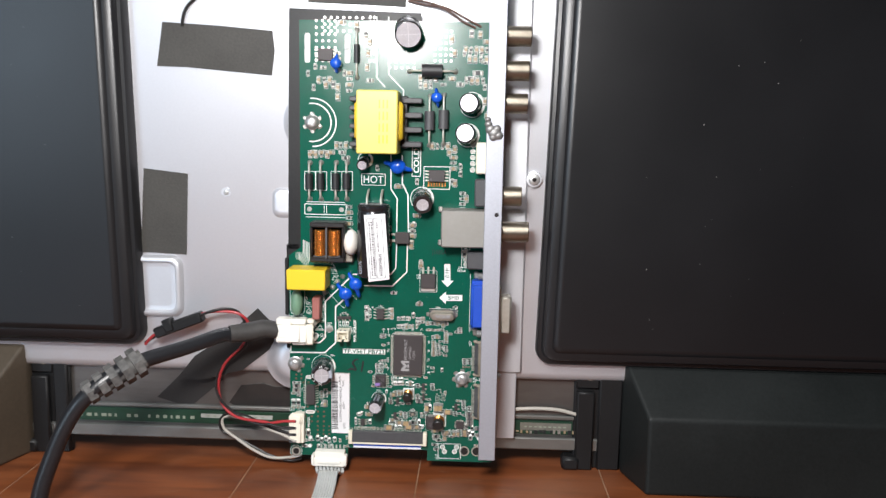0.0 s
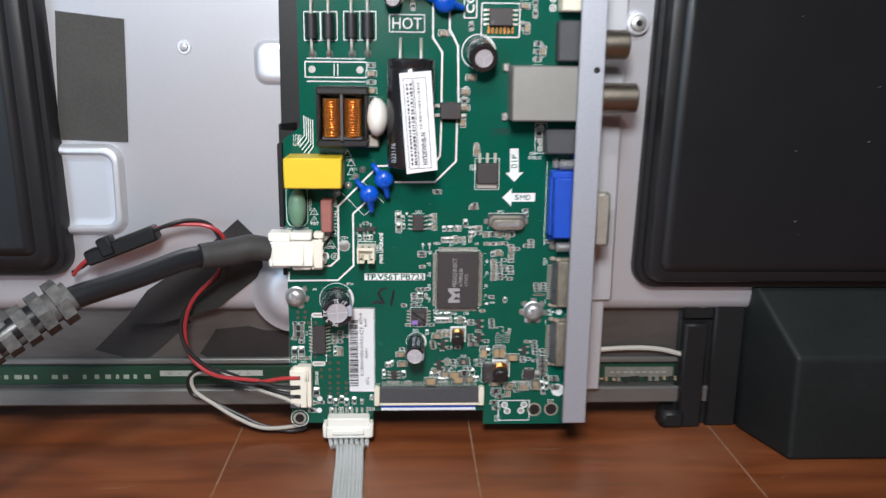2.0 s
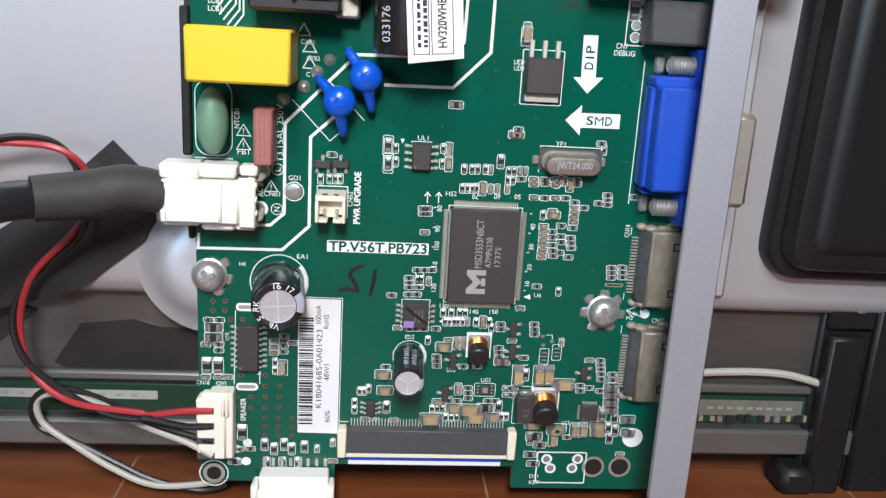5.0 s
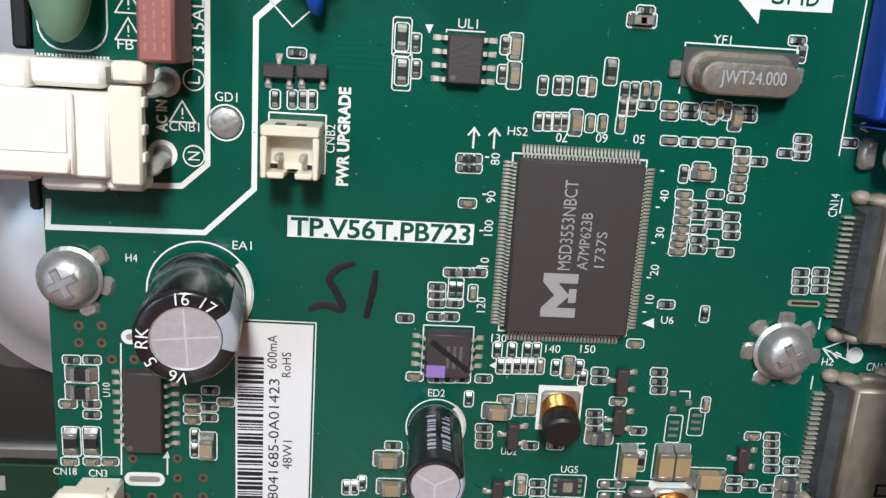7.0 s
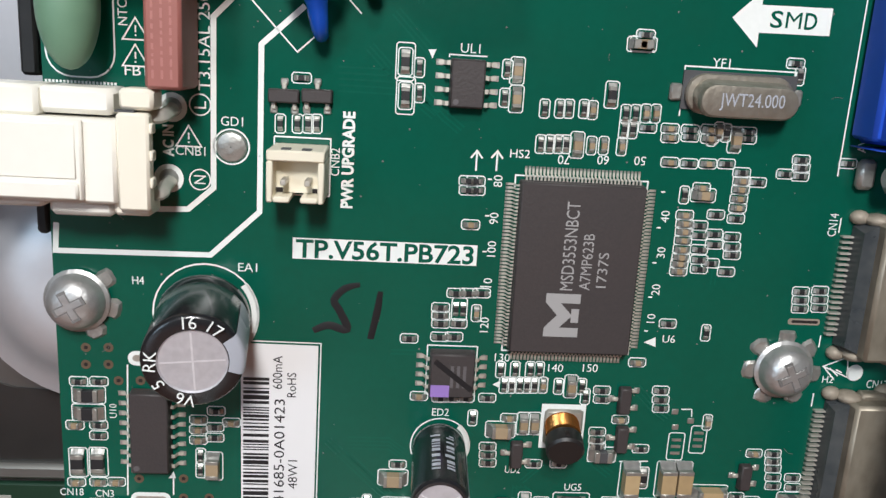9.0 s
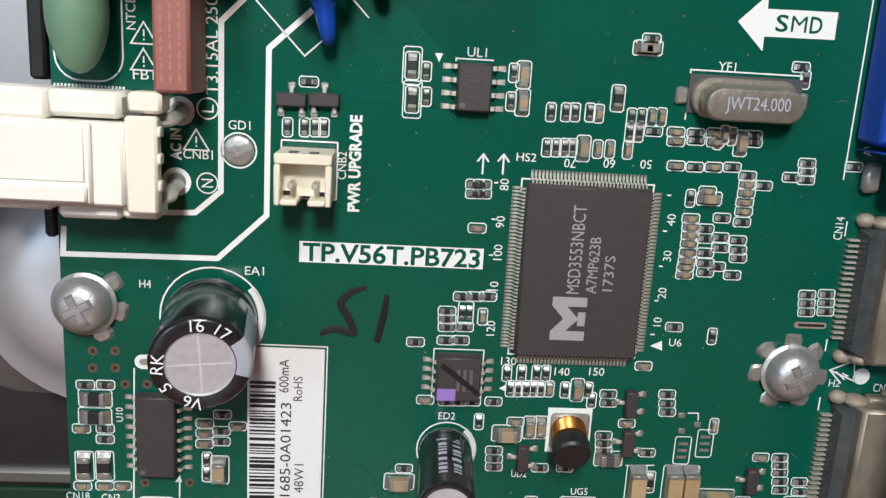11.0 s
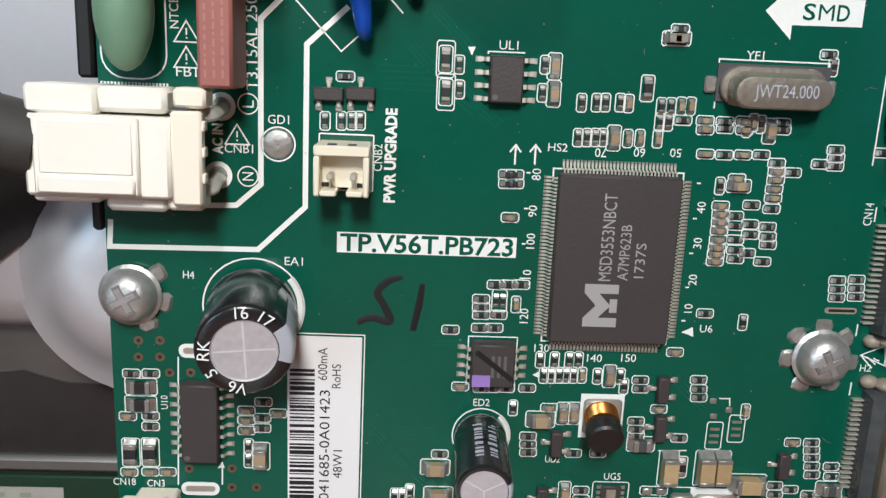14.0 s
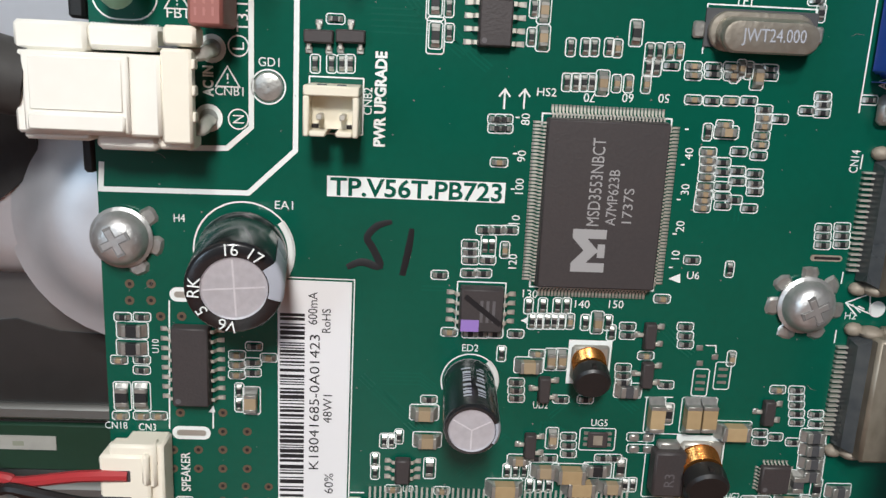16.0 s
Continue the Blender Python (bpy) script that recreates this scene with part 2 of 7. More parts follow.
# ---- mesh building, in millimetres ----
class Shape:
    def __init__(self):
        self.v, self.f, self.m, self.s, self.mats = [], [], [], [], []

    def slot(self, mat):
        if mat not in self.mats:
            self.mats.append(mat)
        return self.mats.index(mat)

    def add(self, verts, faces, mat, smooth=False):
        k, i = len(self.v), self.slot(mat)
        self.v += [tuple(p) for p in verts]
        for f in faces:
            self.f.append(tuple(k + a for a in f))
            self.m.append(i)
            self.s.append(smooth)
        return self

    def box(self, x0, y0, z0, x1, y1, z1, mat, bev=0.0, rot=0.0, taper=0.0):
        """A box, its edges bevelled by bev, turned by rot degrees in plan; taper shrinks its top on all sides."""
        c = ((x0 + x1) / 2, (y0 + y1) / 2, (z0 + z1) / 2)
        hx, hy, hz = abs(x1 - x0) / 2, abs(y1 - y0) / 2, abs(z1 - z0) / 2
        b = min(bev, hx * 0.9, hy * 0.9, hz * 0.9)
        co, si = math.cos(radians(rot)), math.sin(radians(rot))

        def put(x, y, z):
            k = taper * (z + hz) / (2 * hz)
            x, y = x * (1 - k / hx), y * (1 - k / hy)
            return c[0] + x * co - y * si, c[1] + x * si + y * co, c[2] + z

        sg = [(-1, -1), (1, -1), (1, 1), (-1, 1)]
        if b <= 0:
            v = [put(a * hx, d * hy, -hz) for a, d in sg] + [put(a * hx, d * hy, hz) for a, d in sg]
            return self.add(v, [(3, 2, 1, 0), (4, 5, 6, 7), (0, 1, 5, 4), (1, 2, 6, 5), (2, 3, 7, 6), (3, 0, 4, 7)], mat)
        bm = bmesh.new()
        for sx in (-1, 1):
            for sy in (-1, 1):
                for sz in (-1, 1):
                    bm.verts.new((sx * hx, sy * (hy - b), sz * (hz - b)))
                    bm.verts.new((sx * (hx - b), sy * hy, sz * (hz - b)))
                    bm.verts.new((sx * (hx - b), sy * (hy - b), sz * hz))
        bmesh.ops.convex_hull(bm, input=bm.verts)
        bmesh.ops.dissolve_limit(bm, angle_limit=0.01, verts=bm.verts, edges=bm.edges)
        bm.verts.index_update()
        self.add([put(*p.co) for p in bm.verts], [[p.index for p in f.verts] for f in bm.faces], mat)
        bm.free()
        return self

    def prism(self, poly, z0, z1, mat, side=None, inset=0.0):
        """An upright prism over a plan outline given anticlockwise; inset draws its top rim in."""
        n = len(poly)
        if inset:
            cx, cy = sum(p[0] for p in poly) / n, sum(p[1] for p in poly) / n
            top = []
            for x, y in poly:
                d = math.hypot(x - cx, y - cy) or 1
                k = 1 - inset / d
                top.append((cx + (x - cx) * k, cy + (y - cy) * k))
        else:
            top = poly
        v = [(x, y, z0) for x, y in poly] + [(x, y, z1) for x, y in top]
        self.add(v, [tuple(range(n - 1, -1, -1)), tuple(range(n, 2 * n))], mat)
        return self.add(v, [(i, (i + 1) % n, n + (i + 1) % n, n + i) for i in range(n)], side or mat)

    def revolve(self, base, axis, profile, n=28, cap=True):
        """Turns a profile of (radius, height, material of the stretch that begins there) about an axis from base."""
        q = Vector(axis).to_track_quat("Z", "Y")
        rings = []
        for r, h, *_ in profile:
            rings.append([Vector(base) + q @ Vector((r * math.cos(a), r * math.sin(a), h)) for a in (2 * math.pi * i / n for i in range(n))])
        for k in range(len(profile) - 1):
            self.add(rings[k] + rings[k + 1], [(i, (i + 1) % n, n + (i + 1) % n, n + i) for i in range(n)], profile[k][2], True)
        if cap:
            self.add(rings[0], [tuple(range(n - 1, -1, -1))], profile[0][2])
            self.add(rings[-1], [tuple(range(n))], profile[-1][2])
        return self

    def rod(self, p0, p1, r, mat, n=16, r1=None):
        d = Vector(p1) - Vector(p0)
        return self.revolve(p0, d, [(r, 0, mat), (r if r1 is None else r1, d.length, mat)], n)

    def sweep(self, path, r, mat, n=10, smooth=6, squash=1.0):
        """A round cable along a path, rounded through its points; r may be a number or one per point."""
        pts = [Vector(p) for p in path]
        rs = list(r) if isinstance(r, (list, tuple)) else [r] * len(pts)
        out, rad = [], []
        for i in range(len(pts) - 1):
            a, b, c, d = pts[max(i - 1, 0)], pts[i], pts[i + 1], pts[min(i + 2, len(pts) - 1)]
            for k in range(smooth):
                t = k / smooth
                out.append(0.5 * (2 * b + (c - a) * t + (2 * a - 5 * b + 4 * c - d) * t * t + (3 * b - a - 3 * c + d) * t ** 3))
                rad.append(rs[i] * (1 - t) + rs[i + 1] * t)
        out.append(pts[-1])
        rad.append(rs[-1])
        up, v, f = Vector((0.13, 0.2, 0.97)), [], []
        for i, p in enumerate(out):
            d = (out[min(i + 1, len(out) - 1)] - out[max(i - 1, 0)]).normalized()
            s = d.cross(up).normalized()
            up = s.cross(d).normalized()
            v += [p + rad[i] * (s * math.cos(a) + squash * up * math.sin(a)) for a in (2 * math.pi * j / n for j in range(n))]
        for i in range(len(out) - 1):
            f += [(i * n + j, i * n + (j + 1) % n, (i + 1) * n + (j + 1) % n, (i + 1) * n + j) for j in range(n)]
        self.add(v, f, mat, True)
        return self.add(v, [tuple(range(n - 1, -1, -1)), tuple(range(len(v) - n, len(v)))], mat)

    def line(self, path, width, z, mat, closed=False, thick=0.03):
        """A flat printed line along a path, mitred at its corners."""
        p = [Vector(a) for a in path]
        n, left, right = len(p), [], []
        for i in range(n):
            a = p[i - 1] if (i or closed) else None
            b = p[(i + 1) % n] if (i < n - 1 or closed) else None
            d0 = (p[i] - a).normalized() if a is not None else (b - p[i]).normalized()
            d1 = (b - p[i]).normalized() if b is not None else d0
            m = (d0 + d1)
            m = m.normalized() if m.length > 1e-6 else d0
            k = width / 2 / max(0.4, m.dot(d0))
            nn = Vector((-m.y, m.x)) * k
            left.append(p[i] + nn)
            right.append(p[i] - nn)
        v = [(*q, z) for q in left] + [(*q, z) for q in right]
        f = []
        for i in range(n if closed else n - 1):
            j = (i + 1) % n
            f.append((i, n + i, n + j, j))
        return self.add(v, f, mat)

    def ring(self, x, y, r, width, z, mat, a0=0, a1=360, n=32):
        pts = [(x + r * math.cos(radians(a0 + (a1 - a0) * i / n)), y + r * math.sin(radians(a0 + (a1 - a0) * i / n))) for i in range(n + (a1 - a0 < 360))]
        return self.line(pts, width, z, mat, closed=a1 - a0 >= 360)

    def disc(self, x, y, r, z, mat, n=20):
        return self.add([(x + r * math.cos(2 * math.pi * i / n), y + r * math.sin(2 * math.pi * i / n), z) for i in range(n)], [tuple(range(n))], mat)

    def ellipsoid(self, c, rx, ry, rz, mat, n=20, m=12):
        rings = []
        for i in range(m + 1):
            a = math.pi * (0.02 + 0.96 * i / m)
            rings.append([(c[0] + rx * math.sin(a) * math.cos(b), c[1] + ry * math.sin(a) * math.sin(b), c[2] - rz * math.cos(a)) for b in (2 * math.pi * j / n for j in range(n))])
        for p, q in zip(rings, rings[1:]):
            self.add(p + q, [(i, (i + 1) % n, n + (i + 1) % n, n + i) for i in range(n)], mat, True)
        self.add(rings[0], [tuple(range(n - 1, -1, -1))], mat, True)
        return self.add(rings[-1], [tuple(range(n))], mat, True)

    def mesh(self, name, origin=(0, 0, 0)):
        me = bpy.data.meshes.new(name)
        o = Vector(origin)
        me.from_pydata([(Vector(p) - o) * MM for p in self.v], [], self.f)
        for m in self.mats:
            me.materials.append(m)
        me.polygons.foreach_set("material_index", self.m)
        me.polygons.foreach_set("use_smooth", self.s)
        bm = bmesh.new()
        bm.from_mesh(me)
        bmesh.ops.remove_doubles(bm, verts=bm.verts, dist=2e-6)
        bm.to_mesh(me)
        bm.free()
        me.set_sharp_from_angle(angle=radians(38))
        return me

    def done(self, name, parent=None, origin=None, label="", category="", group="", kind="", space=None):
        """Links the shape as one object: a part of its parent, or a thing of its own."""
        if origin is None:
            origin = (0, 0, 0) if parent is None else ORG[parent.name]
            if parent is None:
                k = np.array(self.v)
                origin = tuple((k.min(0) + k.max(0)) / 2)
        ob = new(name, self.mesh(name, origin))
        place(ob, parent, origin, space)
        return tagged(ob, label, category, group, kind)


def place(ob, parent, origin, space=None):
    ORG[ob.name] = tuple(origin)
    if parent is None:
        ob.matrix_world = (space or TV) @ Matrix.Translation(Vector(origin) * MM)
    else:
        ob.parent = parent
        ob.location = (Vector(origin) - Vector(ORG[parent.name])) * MM


def thing(name, origin, label, category, group="", space=None):
    ob = new(name)
    ob.empty_display_size = 0.01
    place(ob, None, origin, space)
    return tagged(ob, label, category, group)


LETTERS = []


def letters(s, x, y, cap, width=None, rot=0.0, mat=SILK, parent=None, z=0.03, bold=0.0, name="printed_text"):
    """Printed writing centred on (x, y), its capitals cap high, fitted to width."""
    cu = bpy.data.curves.new(name, "FONT")
    cu.body, cu.size, cu.align_x, cu.align_y, cu.offset = s, cap / 0.70 * MM, "CENTER", "CENTER", bold * MM
    cu.resolution_u = 3
    ob = new(name, cu)
    LETTERS.append((ob, (x, y, z), width, rot, mat, parent))


def set_letters():
    """Turns all writing into flat meshes, each a part of the thing that bears it."""
    deps = bpy.context.evaluated_depsgraph_get()
    for ob, at, width, rot, mat, parent in LETTERS:
        me = bpy.data.meshes.new_from_object(ob.evaluated_get(deps))
        name = ob.name.split(".")[0]
        bpy.data.objects.remove(ob)
        xs = [v.co.x for v in me.vertices]
        ys = [v.co.y for v in me.vertices]
        k = width * MM / (max(xs) - min(xs)) if width else 1
        cx, cy = (max(xs) + min(xs)) / 2, (max(ys) + min(ys)) / 2
        for v in me.vertices:
            v.co = ((v.co.x - cx) * k, v.co.y - cy, 0)
        me.materials.clear()
        me.materials.append(mat)
        me.polygons.foreach_set("material_index", [0] * len(me.polygons))
        t = new(name, me)
        place(t, parent, at)
        t.rotation_euler = (0, 0, radians(rot))
DUSTLINE = material("pale_joint_dust", (0.34, 0.20, 0.12), 0.8, 0, 0.5, 300, 0.1, 0.6, 60, colour2=(0.16, 0.06, 0.03))
PALEPRINT = material("dim_print", (0.26, 0.28, 0.22), 0.6)
DARKTAPE = material("black_gaffer_tape", (0.022, 0.020, 0.019), 0.5, 0, 0.45, 900, 0.25, 0.4, 40, colour2=(0.012, 0.011, 0.011))
DULLPAPER = material("grimy_paper", (0.40, 0.40, 0.37), 0.6, 0, 0.3, 300, 0, 0.5, 60, colour2=(0.2, 0.2, 0.18))
GRIMY = material("dirty_adhesive_label", (0.20, 0.19, 0.16), 0.6, 0.2, 0.4, 300, 0.2, 0.6, 80, colour2=(0.09, 0.085, 0.07))
SCORE = material("bright_score", (0.86, 0.84, 0.88), 0.35, 0.4, 0.2, 1500)
FLUX = material("tan_flux", (0.36, 0.31, 0.25), 0.55, 0.2, 0.4, 900, 0.3, 0.4, 200, colour2=(0.20, 0.16, 0.12))
DIRTYTIN = material("dirty_shell", (0.36, 0.315, 0.25), 0.42, 0.45, 0.45, 500, 0.25, 0.6, 150, colour2=(0.13, 0.105, 0.075), stretch=(1, 0.5, 1))
SMOKE = material("smoky_plastic", (0.040, 0.046, 0.052), 0.25, 0, 0.3, 700, 0.08, 0.5, 120, colour2=(0.11, 0.115, 0.115))
CANSTEEL = material("matt_tin_can", (0.31, 0.30, 0.28), 0.52, 0.6, 0.2, 500, 0.05, 0.3, 60, colour2=(0.25, 0.235, 0.21))
CRYSTALTIN = material("worn_nickel_can", (0.40, 0.365, 0.315), 0.33, 0.7, 0.35, 900, 0.2, 0.45, 220, colour2=(0.25, 0.215, 0.17))
CREAM = material("cream_nylon", (0.86, 0.80, 0.68), 0.40, 0, 0.06, 500, 0.03, 0.12, 60, colour2=(0.70, 0.62, 0.48))
# Lighter rose for light caught on the fuse's embossed lettering.
ROSERELIEF = material("rose_print", (0.41, 0.165, 0.145), 0.5)
# Dark rim shade of the screw recesses; also the grey solder lump.
STEELDARK = material("worn_zinc_edge", (0.30, 0.295, 0.29), 0.45, 0.6, 0.3, 900)
SCRATCH = material("pale_scratch", (0.36, 0.20, 0.12), 0.7, 0, 0.4, 600)
DUST = material("dust", (0.16, 0.155, 0.15), 0.9)


# ---- the room and the bench ----
TABLE = 8.0


def room():
    x0, x1, y0, y1, z0, z1, w = -2300, 2300, -2900, 420, -660, 1650, 100
    Shape().box(x0 - w, y0 - w, z0 - w, x1 + w, y1 + w, z0, FLOORM).done("floor", kind="structure", label="plain pale floor of the workroom", space=WORLD)
    Shape().box(x0 - w, y0 - w, z1, x1 + w, y1 + w, z1 + w, WALLP).done("ceiling", kind="structure", label="plain painted ceiling", space=WORLD)
    for name, b in (("wall_north", (x0, y1, x1, y1 + w)), ("wall_south", (x0, y0 - w, x1, y0)), ("wall_west", (x0 - w, y0 - w, x0, y1 + w)), ("wall_east", (x1, y0 - w, x1 + w, y1 + w))):
        Shape().box(b[0], b[1], z0, b[2], b[3], z1, WALLP).done(name, kind="structure", label="plain painted wall", space=WORLD)


room()


SEAML, SEAMR = -39.80, 32.40


def bench():
    t = thing("table", (0, 0, TABLE), "varnished red-brown wooden table under the television", "table", space=WORLD)
    edges = [-620, -520, -420, -320, -220, -130, SEAML, SEAMR, 110, 210, 310, 410, 520, 620]
    for a, b in zip(edges, edges[1:]):
        s = Shape()
        s.box(a + 0.05, -430, TABLE - 24, b - 0.05, 330, TABLE, WOOD, bev=0.3)
        s.done("plank", t)
        Shape().box(a - 0.28, -429, TABLE - 3, a + 0.28, 329, TABLE - 0.1, DUSTLINE).done("joint_filler", t)
    Shape().box(-600, -410, TABLE - 70, 600, 310, TABLE - 24, WOOD, bev=2).done("apron", t)
    for x in (-560, 560):
        for y in (-380, 280):
            Shape().box(x - 30, y - 30, -660, x + 30, y + 30, TABLE - 70, WOOD, bev=3).done("leg", t)

    rng = random.Random(19)
    s = Shape()
    for k in range(60):
        x, y, n, a = rng.uniform(-110, 150), rng.uniform(-90, 5), rng.uniform(0.8, 5.5), rng.choice((rng.uniform(-0.12, 0.12), rng.uniform(-0.1, 0.1), rng.uniform(0, 3)))
        s.line([(x, y), (x + n * math.cos(a), y + n * math.sin(a)), (x + 1.7 * n * math.cos(a + 0.1), y + 1.7 * n * math.sin(a + 0.1))], rng.uniform(0.08, 0.28), TABLE + 0.03, SCRATCH)
    s.done("scratches", t, label="pale scratches in the varnish", kind="stuff")


bench()


# ---- the back of the television ----
def rounded(u0, v0, u1, v1, r, n=5):
    pts = []
    for cx, cy, a in ((u1 - r, v0 + r, -90), (u1 - r, v1 - r, 0), (u0 + r, v1 - r, 90), (u0 + r, v0 + r, 180)):
        pts += [(cx + r * math.cos(radians(a + 90 * i / n)), cy + r * math.sin(radians(a + 90 * i / n))) for i in range(n + 1)]
    return pts


def stepped(s, u0, v0, u1, v1, profile, mat, r=6, n=5, smooth=False):
    """A sheet pressed in steps: each (inset, height) of the profile is a rounded rectangle."""
    profile = profile + [(profile[-1][0] + 0.4, profile[-1][1])]
    loops = [[(x, y, h) for x, y in rounded(u0 + d, v0 + d, u1 - d, v1 - d, max(0.4, r - d * 0.6), n)] for d, h in profile]
    k = len(loops[0])
    for a, b in zip(loops, loops[1:]):
        s.add(a + b, [(i, (i + 1) % k, k + (i + 1) % k, k + i) for i in range(k)], mat, smooth)
    s.add(loops[-1], [tuple(range(k))], mat)
    s.add(loops[0], [tuple(range(k - 1, -1, -1))], mat)
    return s


CH = -6.4                                   # face of the metal sheet
tv = thing("television_panel", (0, 16, -14), "opened flat television seen from behind, grey metal back sheet", "television")
Shape().box(-330, 15.0, -22, 330, 360, -11.6, PANELBACK, bev=1.0).done("back_sheet", tv)
plate = Shape()
prof = [(v, h) for v, h in ((47.0, -11.4), (47.6, -9.0), (49.0, -7.2), (51.5, CH), (360.0, CH))]
for (v0, h0), (v1, h1) in zip(prof, prof[1:]):
    plate.add([(-330, v0, h0), (330, v0, h0), (330, v1, h1), (-330, v1, h1)], [(0, 1, 2, 3)], CHASSIS, True)
for (v0, h0), (v1, h1) in zip(prof, prof[1:]):
    plate.add([(-330, v0, h0 - 0.9), (330, v0, h0 - 0.9), (330, v1, h1 - 0.9), (-330, v1, h1 - 0.9)], [(3, 2, 1, 0)], CHASSIS, True)
for v, h in (prof[0], prof[-1]):
    plate.add([(-330, v, h - 0.9), (330, v, h - 0.9), (330, v, h), (-330, v, h)], [(0, 1, 2, 3)], CHASSIS)
plate.done("metal_sheet", tv, label="light grey galvanised steel sheet")
s = Shape()
s.box(56, 21.5, -8.0, 73.0, 51.5, CH - 0.1, CHASSIS, bev=0.4)
s.done("sheet_tongue", tv, label="narrow tongue of the grey steel sheet")
s = Shape()
s.box(64.0, 51.0, CH - 0.3, 75.0, 330, CH + 1.3, CHASSIS, bev=0.9)
s.done("pressed_rib", tv, label="raised upright rib pressed in the steel")
# pressed bosses
stepped(Shape(), -30.98, 114.76, -19.24, 127.51, [(0, CH - 0.2), (0.8, CH + 1.0), (1.6, CH + 1.5), (2.6, CH + 1.6)], CHASSIS, 3.5, 6, True).done("pressed_boss", tv)
for u0, v0, u1, v1, hh in ((-94.00, 71.02, -68.98, 98.07, 2.2),):
    stepped(Shape(), u0, v0, u1, v1, [(0, CH - 0.2), (1.0, CH + hh * 0.8), (1.8, CH + hh), (2.6, CH + hh), (3.4, CH + hh * 0.45), (5.0, CH + hh * 0.35)], CHASSIS, 5.0, 6, True).done("pressed_boss", tv)
H4 = (-20.69, 54.73)
H2 = (49.70, 49.25)
for u, v in (H4, H2, (-12.51, 154.42)):
    Shape().revolve((u, v, CH - 0.2), (0, 0, 1), [(14.0, 0, CHASSIS), (12.6, 0.45, CHASSIS), (11.2, 1.3, CHASSIS), (9.9, 2.5, CHASSIS), (8.6, 3.6, CHASSIS), (7.0, 4.4, CHASSIS), (5.0, 4.72, CHASSIS), (3.0, 4.75, CHASSIS)], 40).done("standoff_boss", tv)
u, v = -50.10, 124.98
Shape().revolve((u, v, CH - 0.1), (0, 0, 1), [(2.1, 0, CHASSIS), (1.8, 0.5, CHASSIS), (1.2, 0.5, STEELBOLT), (0.9, 0.9, STEELBOLT), (0.4, 1.0, STEELBOLT)], 20).done("rivet", tv)
u, v = 77.55, 133.03
Shape().revolve((u, v, CH - 0.1), (0, 0, 1), [(3.4, 0, CHASSIS), (3.1, 2.0, CHASSIS), (2.3, 2.1, STEELBOLT), (2.0, 3.0, STEELBOLT), (0.9, 3.3, HOLESHADE)], 24).done("threaded_stud", tv)
# lower edge of the screen: strip boards and trim
s = Shape()
s.box(-330, 22.4, -11.7, 330, 28.4, -10.6, DARKGREEN, bev=0.2)
s.done("driver_strip", tv, label="long narrow dark green driver board")
s = Shape()
rng = random.Random(4)
for i in range(60):
    x = -150 + i * 3.1 + rng.uniform(-0.6, 0.6)
    if x < -62 and rng.random() < 0.8:
        s.box(x, 24.3, -10.7, x + rng.uniform(0.8, 2.4), 25.7, -10.56, PALEPRINT)
s.done("strip_print", tv, label="tiny pale print bars", kind="stuff")
for a, b, paper in (((-64.61, 26.95), (-32.81, 25.15), DULLPAPER), ((75.55, 24.2), (97.57, 27.6), GRIMY)):
    s = Shape().box(a[0], min(a[1], b[1]), -10.58, b[0], max(a[1], b[1]), -10.48, paper)
    for i in range(9):
        x = a[0] + (b[0] - a[0]) * (0.08 + 0.095 * i)
        s.box(x, (a[1] + b[1]) / 2 - 0.4, -10.5, x + 1.3, (a[1] + b[1]) / 2 + 0.2, -10.46, PALEPRINT)
    s.done("strip_label", tv, label="small white paper label with grey bars")
Shape().box(-330, 15.6, -11.7, 330, 21.4, -9.2, PANELEDGE, bev=0.7).done("edge_trim", tv, label="dull steel trim along the lower edge")
Shape().box(-330, 29.0, -11.7, 330, 31.0, -10.2, PANELEDGE, bev=0.5).done("edge_bead", tv)
s = Shape()
for i in range(14):
    x = 72 + i * 2.0 + rng.uniform(-0.5, 0.5)
    s.box(x, 22.6 + rng.uniform(0, 0.8), -10.6, x + rng.uniform(0.8, 1.6), 23.8 + rng.uniform(0, 0.8), -10.1, rng.choice((TAN, SOLDER, RESBODY)))
s.done("strip_parts", tv, kind="stuff")
s = Shape()
s.sweep([(62, 33, -9.5), (70, 33.6, -9.4), (82, 34.4, -9.3), (92, 34.0, -9.4), (100, 32.0, -9.6)], 0.8, WHITEW, 8)
s.done("loose_wire", None, label="thin white wire along the screen's lower edge", category="wire")

COVER = [(0, CH), (0.3, -3.6), (0.8, -3.0), (2.2, -2.8), (2.8, -0.8), (3.4, 0.6), (4.4, 1.0), (6.4, 1.1), (7.4, 2.1), (9.0, 2.4)]


def side_cover(u0, v0, u1, v1, profile, lean, label):
    """A dished cover whose inner edge leans a little out of upright."""
    c = stepped(Shape(), u0, v0, u1, v1, profile, COVERPL, 7, 6)
    c.v = [(x + lean * (y - v0), y, z) for x, y, z in c.v]
    return c.done("side_cover", label=label, category="plastic cover", group="side covers")


side_cover(80.3, 55.6, 330, 350, COVER, 0.025, "satin black plastic side cover with stepped rim")
side_cover(-330, 59.09, -85.2, 350, [(0, CH), (0.5, -2.6), (1.2, -1.4), (2.6, -1.2), (3.2, 0.6), (4.2, 1.4), (7.5, 1.6), (8.6, 2.8), (10, 3.2)], -0.026, "glossy black plastic side cover reflecting cool daylight")


